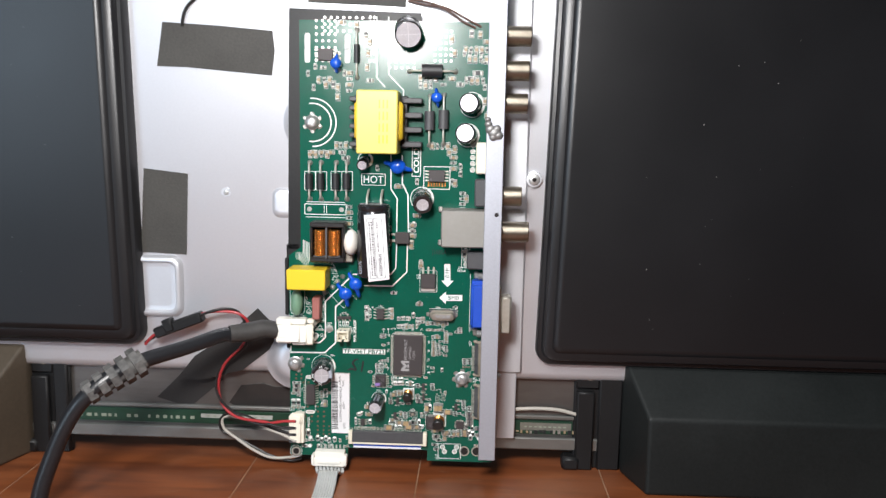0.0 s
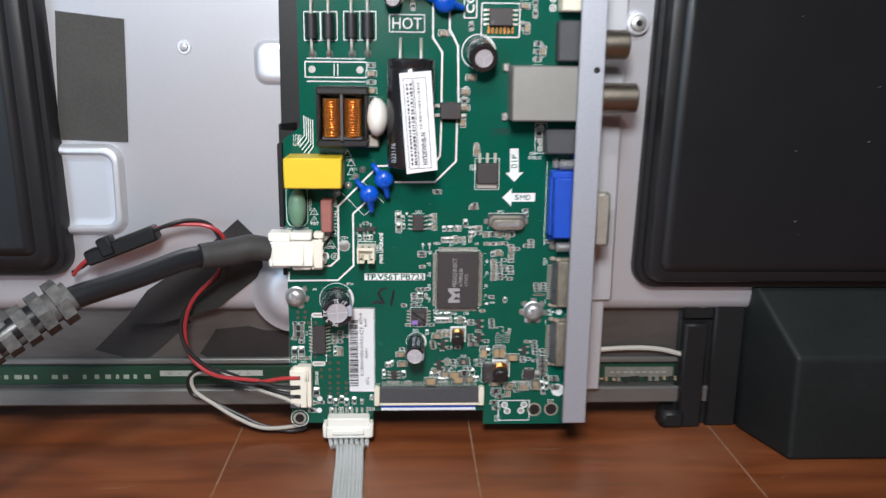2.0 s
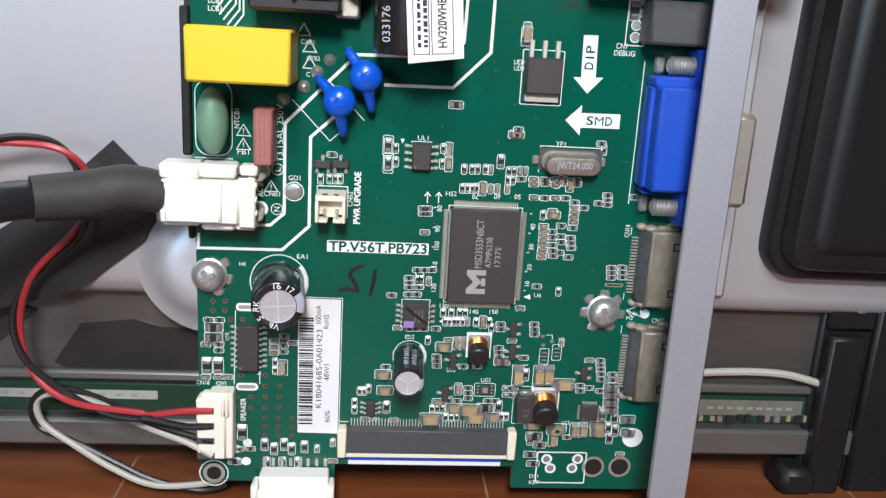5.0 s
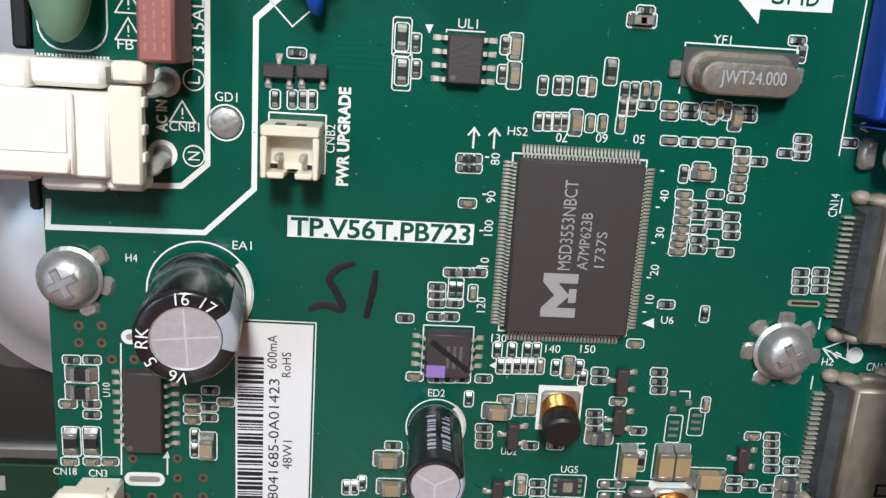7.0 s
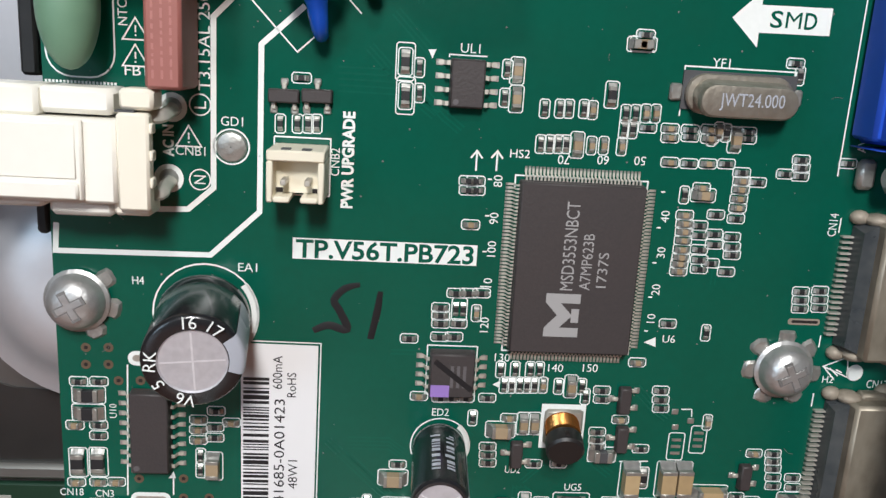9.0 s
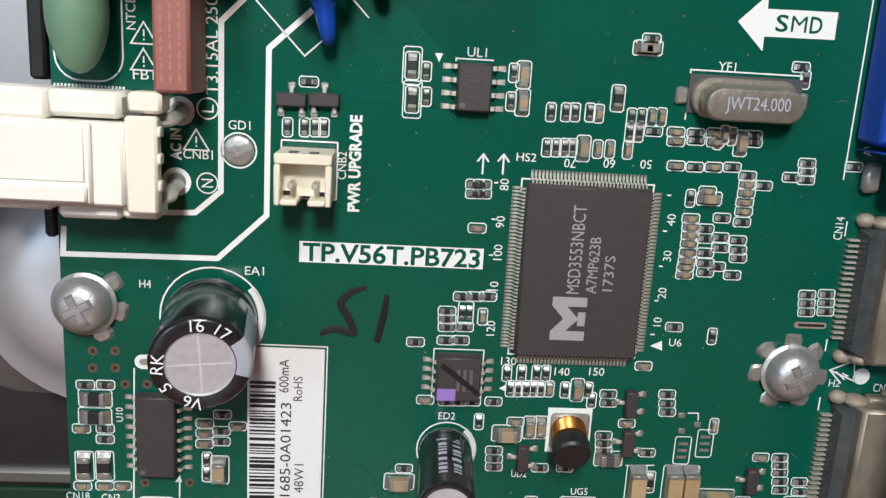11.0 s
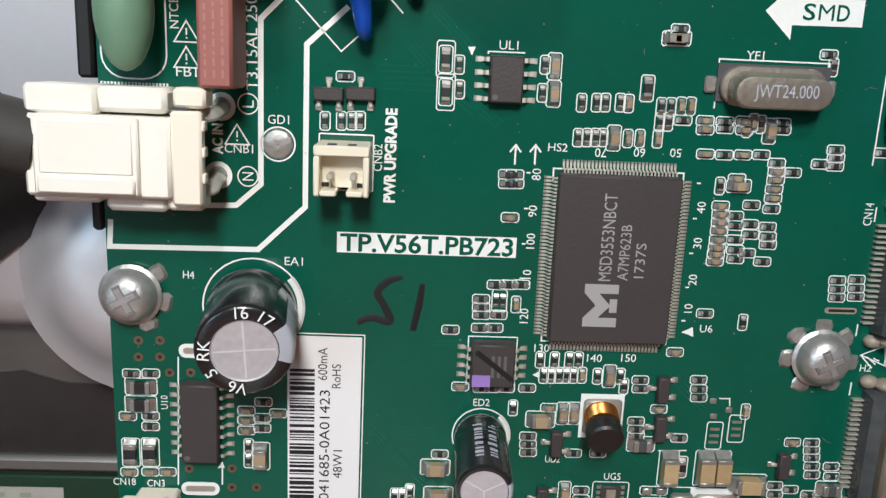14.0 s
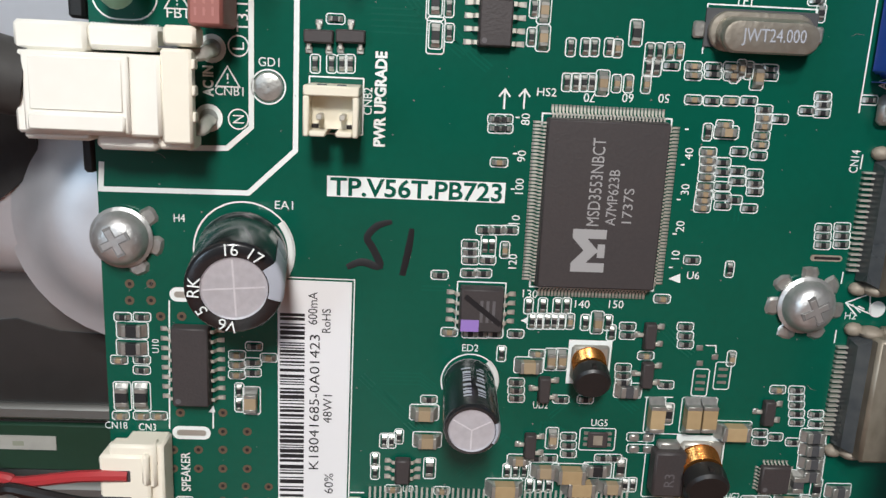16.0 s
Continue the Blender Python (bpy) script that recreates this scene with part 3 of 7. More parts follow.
def foot_bracket(u0, u1, label):
    t = thing("foot_bracket", ((u0 + u1) / 2, TABLE, -6), label, "bracket", "foot brackets")
    Shape().box(u0, TABLE, -11.4, u1 + 2.2, 57.0, -10.0, BLACKPL, bev=0.6).done("plate", t)
    Shape().box(u0 + 1.0, TABLE, -10.2, u0 + 8.5, 43, -7.0, BLACKPL, bev=0.7).done("rib", t)
    Shape().box(u0 + 10.5, TABLE, -10.2, u1 + 1.8, 56.4, -8.0, BLACKPL, bev=0.7).done("rib", t)
    Shape().box(u0 + 0.6, 44.0, -10.2, u0 + 10.6, 56.0, -8.4, BLACKPL, bev=0.7).done("screw_pad", t)
    Shape().box(u0 - 4.5, TABLE, -14, u0 + 3.0, TABLE + 6.0, -6, BLACKPL, bev=1.2).done("toe", t)
    Shape().revolve((u0 + 6.6, 49.8, -8.5), (0, 0, 1), [(2.0, 0, STEELBOLT), (1.9, 0.6, STEELBOLT), (1.1, 1.2, STEELBOLT)], 18).done("screw", t, label="bright zinc screw")


foot_bracket(98.2, 98.2 + 18.5, "black plastic foot bracket screwed to the screen's edge")
foot_bracket(-139.6, -124.5, "black plastic foot bracket beside a dull brown box")


def speaker_box(u0, u1, mat, label, flip=1):
    s = Shape()
    # hull from the chamfered shape of the box: back rectangle to smaller, lower front
    a = [(u0, TABLE, -12), (u1, TABLE, -12), (u1, 57.5, -12), (u0, 57.5, -12)]
    b = [(u0, TABLE, -6.5), (u1, TABLE, -6.5), (u1, 57.5, -6.5), (u0, 57.5, -6.5)]
    e0, e1 = (6.6, 0) if flip > 0 else (0, 6.6)
    c = [(u0 + e0, TABLE, 15.5), (u1 - e1, TABLE, 15.5), (u1 - e1, 39.5, 14.4), (u0 + e0, 39.5, 14.4)]
    bm = bmesh.new()
    loops = [[bm.verts.new(p) for p in q] for q in (a, b, c)]
    bm.faces.new(loops[0][::-1])
    for p, q in zip(loops, loops[1:]):
        for i in range(4):
            bm.faces.new((p[i], p[(i + 1) % 4], q[(i + 1) % 4], q[i]))
    bm.faces.new(loops[2])
    bmesh.ops.bevel(bm, geom=bm.edges, offset=1.6, segments=4, profile=0.6, affect="EDGES")
    bm.verts.index_update()
    s.add([p.co[:] for p in bm.verts], [[p.index for p in f.verts] for f in bm.faces], mat)
    bm.free()
    s.done("speaker_box", label=label, category="speaker box")


speaker_box(118.6, 300, SPEAKPL, "dusty black plastic speaker box with sloped top")
speaker_box(-300, -139.11 - 0.5, DUSTBROWN, "dull brown plastic speaker box", -1)


# ---- tape, sheets and covers on the metal ----
def tape(pts, label, mat, h=CH + 0.05, thick=0.25, wrinkle=0.25):
    """A strip of tape: its outline, cut fine and a little wrinkled."""
    bm = bmesh.new()
    f = bm.faces.new([bm.verts.new((x, y, 0)) for x, y in pts])
    bmesh.ops.subdivide_edges(bm, edges=bm.edges, cuts=7, use_grid_fill=True)
    bmesh.ops.triangulate(bm, faces=bm.faces)
    for p in bm.verts:
        p.co.z = h + thick + wrinkle * (noise.noise((p.co.x * 0.16, p.co.y * 0.16, 3.1)) * 0.5 + 0.5)
    r = bmesh.ops.extrude_face_region(bm, geom=bm.faces[:])
    for p in (g for g in r["geom"] if isinstance(g, bmesh.types.BMVert)):
        p.co.z = h
    bmesh.ops.recalc_face_normals(bm, faces=bm.faces)
    bm.verts.index_update()
    s = Shape().add([p.co[:] for p in bm.verts], [[p.index for p in g.verts] for g in bm.faces], mat)
    bm.free()
    return s.done("tape_strip", label=label, category="tape", group="tape strips")


tape([(-77.57, 176.18), (-65.41, 175.91), (-30.28, 173.07), (-29.01, 182.97), (-29.84, 190.76), (-51.05, 192.48), (-74.91, 193.72)], "grey-black cloth tape strip stuck on the metal sheet", CLOTHTAPE)
tape([(-86.87, 99.08), (-67.52, 98.35), (-66.12, 132.40), (-84.66, 134.37)], "short piece of grey-black cloth tape beside the cover", CLOTHTAPE)
tape([(-15.29, 202.21), (24.08, 200.73), (24.88, 210.11), (-14.56, 210.97)], "black cloth tape over thin wires", CLOTHTAPE)
tape([(-37.50, 76.01), (-50.35, 64.31), (-65.03, 54.42), (-72.95, 44.38), (-61.60, 43.97), (-44.27, 48.78), (-30.42, 59.93), (-31.28, 69.55)], "slanting black tape over the sheet's lower edge", DARKTAPE, wrinkle=0.5)
tape([(-73.80, 44.08), (-84.19, 33.73), (-73.68, 30.70), (-67.36, 31.42), (-54.55, 42.63), (-65.72, 46.63)], "black tape end stuck on the screen's back", DARKTAPE, h=-11.55)
tape([(-46.75, 40.16), (-52.10, 32.26), (-44.81, 28.27), (-24.78, 28.56), (-24.57, 39.51), (-31.84, 39.91), (-36.79, 41.29)], "dark glossy film on the screen's back", FILMTAPE, h=-11.55, wrinkle=0.15)
s = Shape()
s.prism([(-23.15, 102.57), (-15.11, 102.29), (33.01, 103.93), (30.70, 197.91), (-22.06, 199.20)], -2.6, -1.75, BLACKPL)
s.prism([(-23.97, 90.64), (-18.74, 90.77), (-18.64, 104.81), (-23.84, 104.21)], -5.0, -1.75, BLACKPL)
s.box(-23.4, 98, -6.3, -21.9, 104, -2.0, BLACKPL)
s.box(-23.7, 60.5, -6.3, -22.6, 66.5, 0.2, BLACKPL, bev=0.3)
s.box(-24.2, 75.0, -5.0, -22.65, 99.0, 0.5, BLACKPL, bev=0.3)
s.done("insulating_sheet", label="black plastic insulating sheet behind the green board", category="insulator")

# specks of dust on the dark plastic
rng = random.Random(3)
s = Shape()
for k in range(22):
    x, y = rng.uniform(100, 190), rng.uniform(70, 190)
    s.disc(x, y, rng.choice((0.12, 0.14, 0.18, 0.26)), 2.63, DUST, 7)
for k in range(14):
    x, y = rng.uniform(-150, -105), rng.uniform(75, 190)
    s.disc(x, y, rng.choice((0.12, 0.16, 0.22)), 3.43, DUST, 7)
s.done("dust_speck", label="pale specks of dust on the dark covers", category="dust", kind="stuff")


# ---- the circuit board ----
board = thing("circuit_board", (0, 13, 0), "green television main circuit board crowded with soldered parts", "circuit board")
B0 = ORG[board.name]
TOP, BOTTOM, RIGHT = 194.50, 13.2, 63.2
NL, NR, NV = 2.14, 35.91, 17.79
outline = [(-22.45, 14.0), (NL, 14.0), (NL, NV), (NR, NV), (NR, BOTTOM), (RIGHT, BOTTOM), (RIGHT, TOP), (-17.6, TOP), (-17.6, 103.5), (-22.5, 100.0)]
Shape().prism(outline, -1.6, 0.0, GREEN, FR4).done("substrate", board, label="glossy dark green board with white print")

silk = Shape()      # all white printed lines
pads = Shape()      # bare solder pads, vias and holes
SZ = 0.02


def ob_at(name, mesh, u, v, rot=0.0, parent=None, label=""):
    ob = new(name, mesh)
    par = parent or board
    place(ob, par, (u, v, 0))
    ob.rotation_euler = (0, 0, radians(rot))
    return tagged(ob, label)


def chip_part(length, width, height, body, end=0.25, ends=PALLADIUM):
    """A leadless surface-mount part along x: two metal ends, body between, solder at the feet."""
    s = Shape()
    a, b = length / 2, width / 2
    s.box(-a + end * length * 0.9, -b * 0.97, 0.02, a - end * length * 0.9, b * 0.97, height * 0.97, body, bev=0.03)
    for k in (-1, 1):
        s.box(k * a, -b, 0.02, k * (a - end * length), b, height, ends, bev=0.06)
        x0, x1 = k * (a - 0.05), k * (a + 0.32 * width + 0.08)
        s.add([(x0, -b, height * 0.6), (x0, b, height * 0.6), (x1, b * 1.05, 0.03), (x1, -b * 1.05, 0.03)], [(0, 1, 2, 3) if k < 0 else (3, 2, 1, 0)], SOLDER)
        s.add([(x0, -b, 0.02), (x0, -b, height * 0.6), (x1, -b * 1.05, 0.03)], [(0, 1, 2)], SOLDER)
        s.add([(x0, b, 0.02), (x0, b, height * 0.6), (x1, b * 1.05, 0.03)], [(0, 1, 2)], SOLDER)
    return s.mesh("chip_part")


KINDS = {
    "r": ("resistor", chip_part(0.95, 0.50, 0.36, RESBODY), 1.75, 0.95),
    "c": ("capacitor", chip_part(0.95, 0.52, 0.50, TAN), 1.75, 0.95),
    "R": ("resistor", chip_part(1.55, 0.80, 0.45, RESBODY), 2.5, 1.3),
    "C": ("capacitor", chip_part(1.55, 0.82, 0.80, TAN), 2.5, 1.35),
    "D": ("capacitor", chip_part(2.0, 1.25, 1.10, TAN, 0.2), 3.1, 1.8),
    "E": ("capacitor", chip_part(3.0, 1.6, 1.4, BUFF, 0.15), 4.1, 2.1),
    "Q": ("resistor", chip_part(2.0, 1.25, 0.6, RESBODY), 3.2, 1.8),
    "L": ("bead", chip_part(1.9, 1.2, 0.9, GREYPL, 0.3), 3.0, 1.7),
    "F": ("resistor", chip_part(3.0, 1.5, 0.6, RESBODY, 0.2), 4.2, 2.0),
}


def smd(kind, u, v, rot=0.0, boxed=True):
    name, me, w, h = KINDS[kind]
    ob_at(name, me, u, v, rot)
    if boxed:
        frame_line(u, v, w, h, rot)


def frame_line(u, v, w, h, rot=0.0, width=0.11, cut=0.18):
    """A printed frame with clipped corners round a part."""
    c, s = math.cos(radians(rot)), math.sin(radians(rot))
    a, b, k = w / 2, h / 2, cut
    p = [(-a + k, -b), (a - k, -b), (a, -b + k), (a, b - k), (a - k, b), (-a + k, b), (-a, b - k), (-a, -b + k)]
    silk.line([(u + x * c - y * s, v + x * s + y * c) for x, y in p], width, SZ, SILK, True)


def gull_ic(name, u, v, w, h, tall, nside, pitch, reach, pinw, ntop=0, rot=0.0, label="", dot=True):
    """A chip with gull-wing pins on its long sides (and ends), body w by h."""
    s = Shape()
    s.box(-w / 2, -h / 2, 0.15, w / 2, h / 2, tall, EPOXY, bev=0.14, taper=0.12)
    if dot:
        s.disc(-w / 2 + 0.11 * w + 0.25, -h / 2 + 0.11 * w + 0.25, 0.05 * w + 0.1, tall + 0.012, GREYINK)
    ob = ob_at(name, s.mesh(name), u, v, rot, label=label)
    p = Shape()

    def pin(x, y, dx, dy):
        sx, sy = (0, pinw / 2) if dx else (pinw / 2, 0)
        prof = [(0.0, tall * 0.5), (0.30 * reach, tall * 0.5), (0.52 * reach, 0.14), (reach, 0.10)]
        for (d0, h0), (d1, h1) in zip(prof, prof[1:]):
            q = [(x + dx * d0 - sx, y + dy * d0 - sy, h0), (x + dx * d0 + sx, y + dy * d0 + sy, h0), (x + dx * d1 + sx, y + dy * d1 + sy, h1), (x + dx * d1 - sx, y + dy * d1 - sy, h1)]
            p.add(q, [(0, 1, 2, 3)], PINS)
        d0, d1 = 0.62 * reach, 1.22 * reach
        p.box(x + dx * d0 - sx * 1.25, y + dy * d0 - sy * 1.25, 0.005, x + dx * d1 + sx * 1.25, y + dy * d1 + sy * 1.25, 0.09, SOLDER)

    for i in range(nside):
        y = (i - (nside - 1) / 2) * pitch
        pin(-w / 2, y, -1, 0)
        pin(w / 2, y, 1, 0)
    for i in range(ntop):
        x = (i - (ntop - 1) / 2) * pitch
        pin(x, -h / 2, 0, -1)
        pin(x, h / 2, 0, 1)
    q = new("lead_frame", p.mesh("lead_frame"))
    q.parent = ob
    ORG[q.name] = (u, v, 0)
    tagged(q, "fine tinned pins", kind="stuff")
    return ob


def sot23(u, v, rot=0.0):
    if "sot" not in KINDS:
        s = Shape()
        s.box(-1.45, -0.65, 0.12, 1.45, 0.65, 1.0, EPOXY, bev=0.12, taper=0.08)
        for x, k in ((0, 1), (-0.95, -1), (0.95, -1)):
            s.box(x - 0.22, k * 0.6, 0.1, x + 0.22, k * 1.25, 0.4, PINS, bev=0.08)
            s.box(x - 0.34, k * 0.95, 0.01, x + 0.34, k * 1.6, 0.22, SOLDER, bev=0.08)
        KINDS["sot"] = ("transistor", s.mesh("transistor"), 0, 0)
    ob_at("transistor", KINDS["sot"][1], u, v, rot)


def coil(u, v, k=1.0):
    """A small drum inductor: white printed foot with tinned ends, copper winding, black split drum leaning over."""
    ob = ob_at("inductor", Shape().box(-2.3 * k, -2.5 * k, 0.01, 2.3 * k, 2.4 * k, 0.05, SILK).mesh("inductor"), u, v, label="drum inductor with copper winding")
    lean = (-0.06, -0.36, 1)
    foot = Shape().box(-2.0 * k, -1.9 * k, 0.05, 2.0 * k, 2.0 * k, 0.7 * k, TIN, bev=0.4 * k)
    wire = Shape().revolve((-0.2 * k, 0.45 * k, 0.5 * k), lean, [(1.2 * k, 0, TIN), (1.75 * k, 0.05 * k, COPPER)] + [(1.78 * k if i % 2 else 1.62 * k, 0.12 * k + 0.15 * k * i, COPPER) for i in range(12)], 24)
    drum = Shape().revolve((-0.32 * k, -0.32 * k, 2.4 * k), lean, [(1.3 * k, 0, FERRITE), (1.85 * k, 0.1, FERRITE), (1.9 * k, 0.3, FERRITE), (1.9 * k, 1.6 * k, FERRITE), (1.65 * k, 1.85 * k, FERRITE), (0.4 * k, 1.87 * k, FERRITE)], 24)
    drum.box(-0.62 * k, 0.55 * k, 3.4 * k, -0.22 * k, 1.25 * k, 4.29 * k, HOLESHADE)
    for name, sh in (("foot", foot), ("winding", wire), ("drum", drum)):
        q = new(name, sh.mesh(name))
        q.parent = ob
        ORG[q.name] = (u, v, 0)


def basis(d):
    """A turn whose third axis is d and whose first lies along the board."""
    z = Vector(d).normalized()
    x = (Vector((1, 0, 0)) - z * z.x).normalized()
    return Matrix((x, z.cross(x), z)).transposed()


def can_capacitor(base, top, r, n=36, band=None, rim=0.80, label="black sleeved electrolytic capacitor with scored aluminium top"):
    """An electrolytic can from base to top, leaning as it stands; band: the bearing of its grey stripe."""
    base, top = Vector(base), Vector(top)
    d = top - base
    L = d.length
    s = Shape()
    s.revolve(base, d, [(r * 0.90, 0.0, SLEEVE), (r, 0.5, SLEEVE), (r, 1.4, SLEEVE), (r * 0.96, 1.9, SLEEVE), (r, 2.4, SLEEVE), (r, L - 0.5, SLEEVE), (r * 0.98, L - 0.2, SLEEVE), (r * 0.92, L, SLEEVE), (r * rim, L + 0.02, CANTOP), (r * (rim - 0.03), L - 0.14, CANTOP), (0.05, L - 0.12, CANTOP)], n, cap=False)
    ob = s.done("electrolytic_capacitor", board, base, label)
    q = basis(d)
    if band is not None:
        b = Shape()
        ring = []
        for i in range(9):
            a = radians(band - 26 + 52 * i / 8)
            ring.append([q @ Vector((rr * math.cos(a), rr * math.sin(a), hh)) + base for rr, hh in ((r * 1.012, 2.5), (r * 1.012, L - 0.48), (r * 0.99, L - 0.17), (r * 0.925, L + 0.03), (r * (rim + 0.02), L + 0.05))])
        for p0, p1 in zip(ring, ring[1:]):
            for k in range(4):
                b.add([p0[k], p1[k], p1[k + 1], p0[k + 1]], [(0, 1, 2, 3)], GREYBAND, True)
        b.done("polarity_band", ob, label="pale grey minus band")
    sc = Shape()
    for ang in (2, 92) if r > 4 else (30, 150, 270):
        a = radians(ang)
        x1 = (rim - 0.06) * r
        x0 = -x1 if r > 4 else 0
        c, sn = math.cos(a), math.sin(a)
        w = 0.05 + 0.008 * r
        pts = [(x0 * c - w * sn, x0 * sn + w * c), (x0 * c + w * sn, x0 * sn - w * c), (x1 * c + w * sn, x1 * sn - w * c), (x1 * c - w * sn, x1 * sn + w * c)]
        sc.add([q @ Vector((x, y, L - 0.09)) + base for x, y in pts], [(3, 2, 1, 0)], SCORE)
    sc.done("score_mark", ob)
    return ob, q, L


def screw(u, v, h, label, lugs):
    """A dome-headed cross screw on a washer flange, with ragged solder lugs at the bearings given."""
    t = thing("board_screw", (u, v, h), label, "screw", "board screws")
    s = Shape()
    s.revolve((u, v, h), (0, 0, 1), [(3.05, 0, STEELBOLT), (3.1, 0.3, STEELBOLT), (2.75, 0.5, STEELBOLT), (2.7, 0.75, STEELBOLT), (2.55, 1.3, STEELBOLT), (2.3, 1.75, STEELBOLT), (1.85, 2.15, STEELBOLT), (1.3, 2.40, STEELBOLT), (0.05, 2.45, STEELBOLT)], 32, cap=False)
    s.done("head", t)
    # Raised crosses paint the recess: dark rim for shade, bright middle for glare.
    for k, z, mat in ((1.0, 2.44, STEELDARK), (0.82, 2.50, STEELBOLT)):
        a, b = 1.55 * k, 0.42 * k ** 2
        c, sn = math.cos(radians(28)), math.sin(radians(28))
        plus = [(a, -b), (a, b), (b, b), (b, a), (-b, a), (-b, b), (-a, b), (-a, -b), (-b, -b), (-b, -a), (b, -a), (b, -b)]
        q = Shape()
        q.prism([(u + x * c - y * sn, v + x * sn + y * c) for x, y in plus], h + 1.9, h + z, mat)
        q.done("cross_recess", t)
    rng = random.Random(int(u * 7 + v))
    for deg in lugs:
        a = radians(deg)
        c, sn = math.cos(a), math.sin(a)
        pts = [(r + rng.uniform(-0.2, 0.2), w + rng.uniform(-0.15, 0.15)) for r, w in ((2.5, -0.75), (3.6, -0.95), (4.15, -0.6), (4.25, 0.3), (4.0, 0.85), (3.3, 1.0), (2.5, 0.75))]
        pads.prism([(u + r * c - w * sn, v + r * sn + w * c) for r, w in pts], 0.0, rng.uniform(0.18, 0.4), SOLDER, inset=0.3)


def lit(s, u, v, cap, width=None, rot=0.0, mat=SILK, z=0.03, bold=0.0, parent=None):
    letters(s, u, v, cap, width, rot, mat, parent or board, z, bold)


# processor
U6 = (27.3, 59.35)
cpu = gull_ic("processor_chip", *U6, 12.2, 17.1, 1.6, 46, 0.355, 1.0, 0.19, 32, label="large square black processor chip with pale print", dot=False)
lit("MSD3553NBCT", 26.38, 61.80, 1.25, 8.7, 90, LASER, 1.62, parent=cpu)
lit("A7MP623B", 28.16, 60.33, 1.05, 5.6, 90, LASER, 1.62, parent=cpu)
lit("1737S", 29.77, 59.59, 1.0, 3.5, 90, LASER, 1.62, parent=cpu)
mark = Shape()
u, v = 26.23, 54.88
mark.prism([(u - y, v + x) for x, y in ((-2.2, -1.7), (-1.25, -1.7), (-1.25, 0.2), (0, -1.0), (1.25, 0.2), (1.25, -1.7), (2.2, -1.7), (2.2, 1.7), (1.3, 1.7), (0, 0.5), (-1.3, 1.7), (-2.2, 1.7))], 1.60, 1.62, LASER)
mark.box(u + 0.9, v - 0.7, 1.60, u + 1.65, v + 0.7, 1.618, LASER)
mark.done("maker_mark", cpu, label="pale grey square mark")
# pin numbers round it
NUMBERS = {"130": (20.96, 49.72), "140": (26.49, 48.79), "150": (30.05, 48.90), "10": (35.70, 54.42), "20": (35.82, 57.42), "30": (35.89, 61.24), "40": (35.85, 64.86), "50": (32.72, 70.16), "60": (29.13, 70.05), "70": (25.33, 69.89), "80": (19.20, 67.54), "90": (19.07, 63.90), "100": (19.06, 60.88), "110": (18.92, 57.15), "120": (18.90, 53.11)}
for txt, at in NUMBERS.items():
    lit(txt, *at, 0.85, None, 0 if int(txt) >= 130 else 180 if 50 <= int(txt) <= 70 else 90)
for i in range(5):
    silk.box(35.15, 53.0 + i * 3.55, 0.0, 35.55, 53.15 + i * 3.55, SZ, SILK)
    silk.box(18.2, 53.4 + i * 3.55, 0.0, 18.6, 53.55 + i * 3.55, SZ, SILK)
silk.add([(*p, SZ) for p in ((35.23, 51.85), (36.41, 52.44), (36.54, 51.40))], [(0, 1, 2)], SILK)
lit("U6", 37.80, 52.30, 0.8, 1.3)
for b in (-1, 1):
    silk.line([(U6[0] - 6.45, U6[1] + b * 7.6), (U6[0] - 6.45, U6[1] + b * 8.85), (U6[0] + 6.45, U6[1] + b * 8.85), (U6[0] + 6.45, U6[1] + b * 7.6)], 0.16, SZ, SILK)

# model name box
a, b = (-0.09, 61.16), (17.68, 59.10)
silk.box(a[0], b[1], 0.0, b[0], a[1], SZ, SILK, rot=0)
lit("TP.V56T.PB723", (a[0] + b[0]) / 2, (a[1] + b[1]) / 2, 1.75, (b[0] - a[0]) * 0.965, 0, GREEN, 0.035, bold=0.055)
# pen mark
s = Shape()
s.sweep([(2.04, 51.89, 0.03), (3.51, 52.53, 0.03), (5.36, 52.13, 0.03), (4.62, 53.93, 0.03), (4.02, 55.08, 0.03), (5.01, 56.29, 0.03), (6.47, 56.75, 0.03)], [0.3, 0.42, 0.4, 0.38, 0.38, 0.36, 0.22], INK, 8, 5, squash=0.05)
s.sweep([(8.48, 56.13, 0.03), (8.27, 54.07, 0.03), (7.69, 51.20, 0.03)], [0.25, 0.42, 0.34], INK, 8, 5, squash=0.05)
s.done("pen_mark", board, label="hand-drawn black felt pen strokes")

# big white outlines round the mains side
W = 0.52
silk.line([(3.29, 91.86), (-7.40, 81.03), (-7.48, 65.59), (-9.85, 63.45), (-13.60, 63.30)], W, SZ, SILK)
silk.line([(0.69, 82.46), (-3.15, 78.9), (-3.22, 63.50), (-7.81, 59.10), (-22.15, 58.94), (-21.95, 61.63)], W, SZ, SILK)
for k in range(20):
    silk.box(-22.3 + k * 0.32, 74.5, 0.0, -22.1 + k * 0.32, 74.75, SZ, SILK)
silk.line([(8.83, 88.14), (20.34, 88.24), (26.31, 94.26), (26.47, 106.98)], W, SZ, SILK)
silk.line([(3.84, 92.78), (19.79, 93.21), (21.75, 95.75), (22.06, 106.78)], W, SZ, SILK)
silk.line([(26.86, 107.64), (26.40, 126.13), (24.05, 130.67), (23.92, 142.04)], W, SZ, SILK)
silk.line([(21.98, 108.69), (22.05, 124.43), (19.48, 128.28), (19.35, 141.95)], W, SZ, SILK)
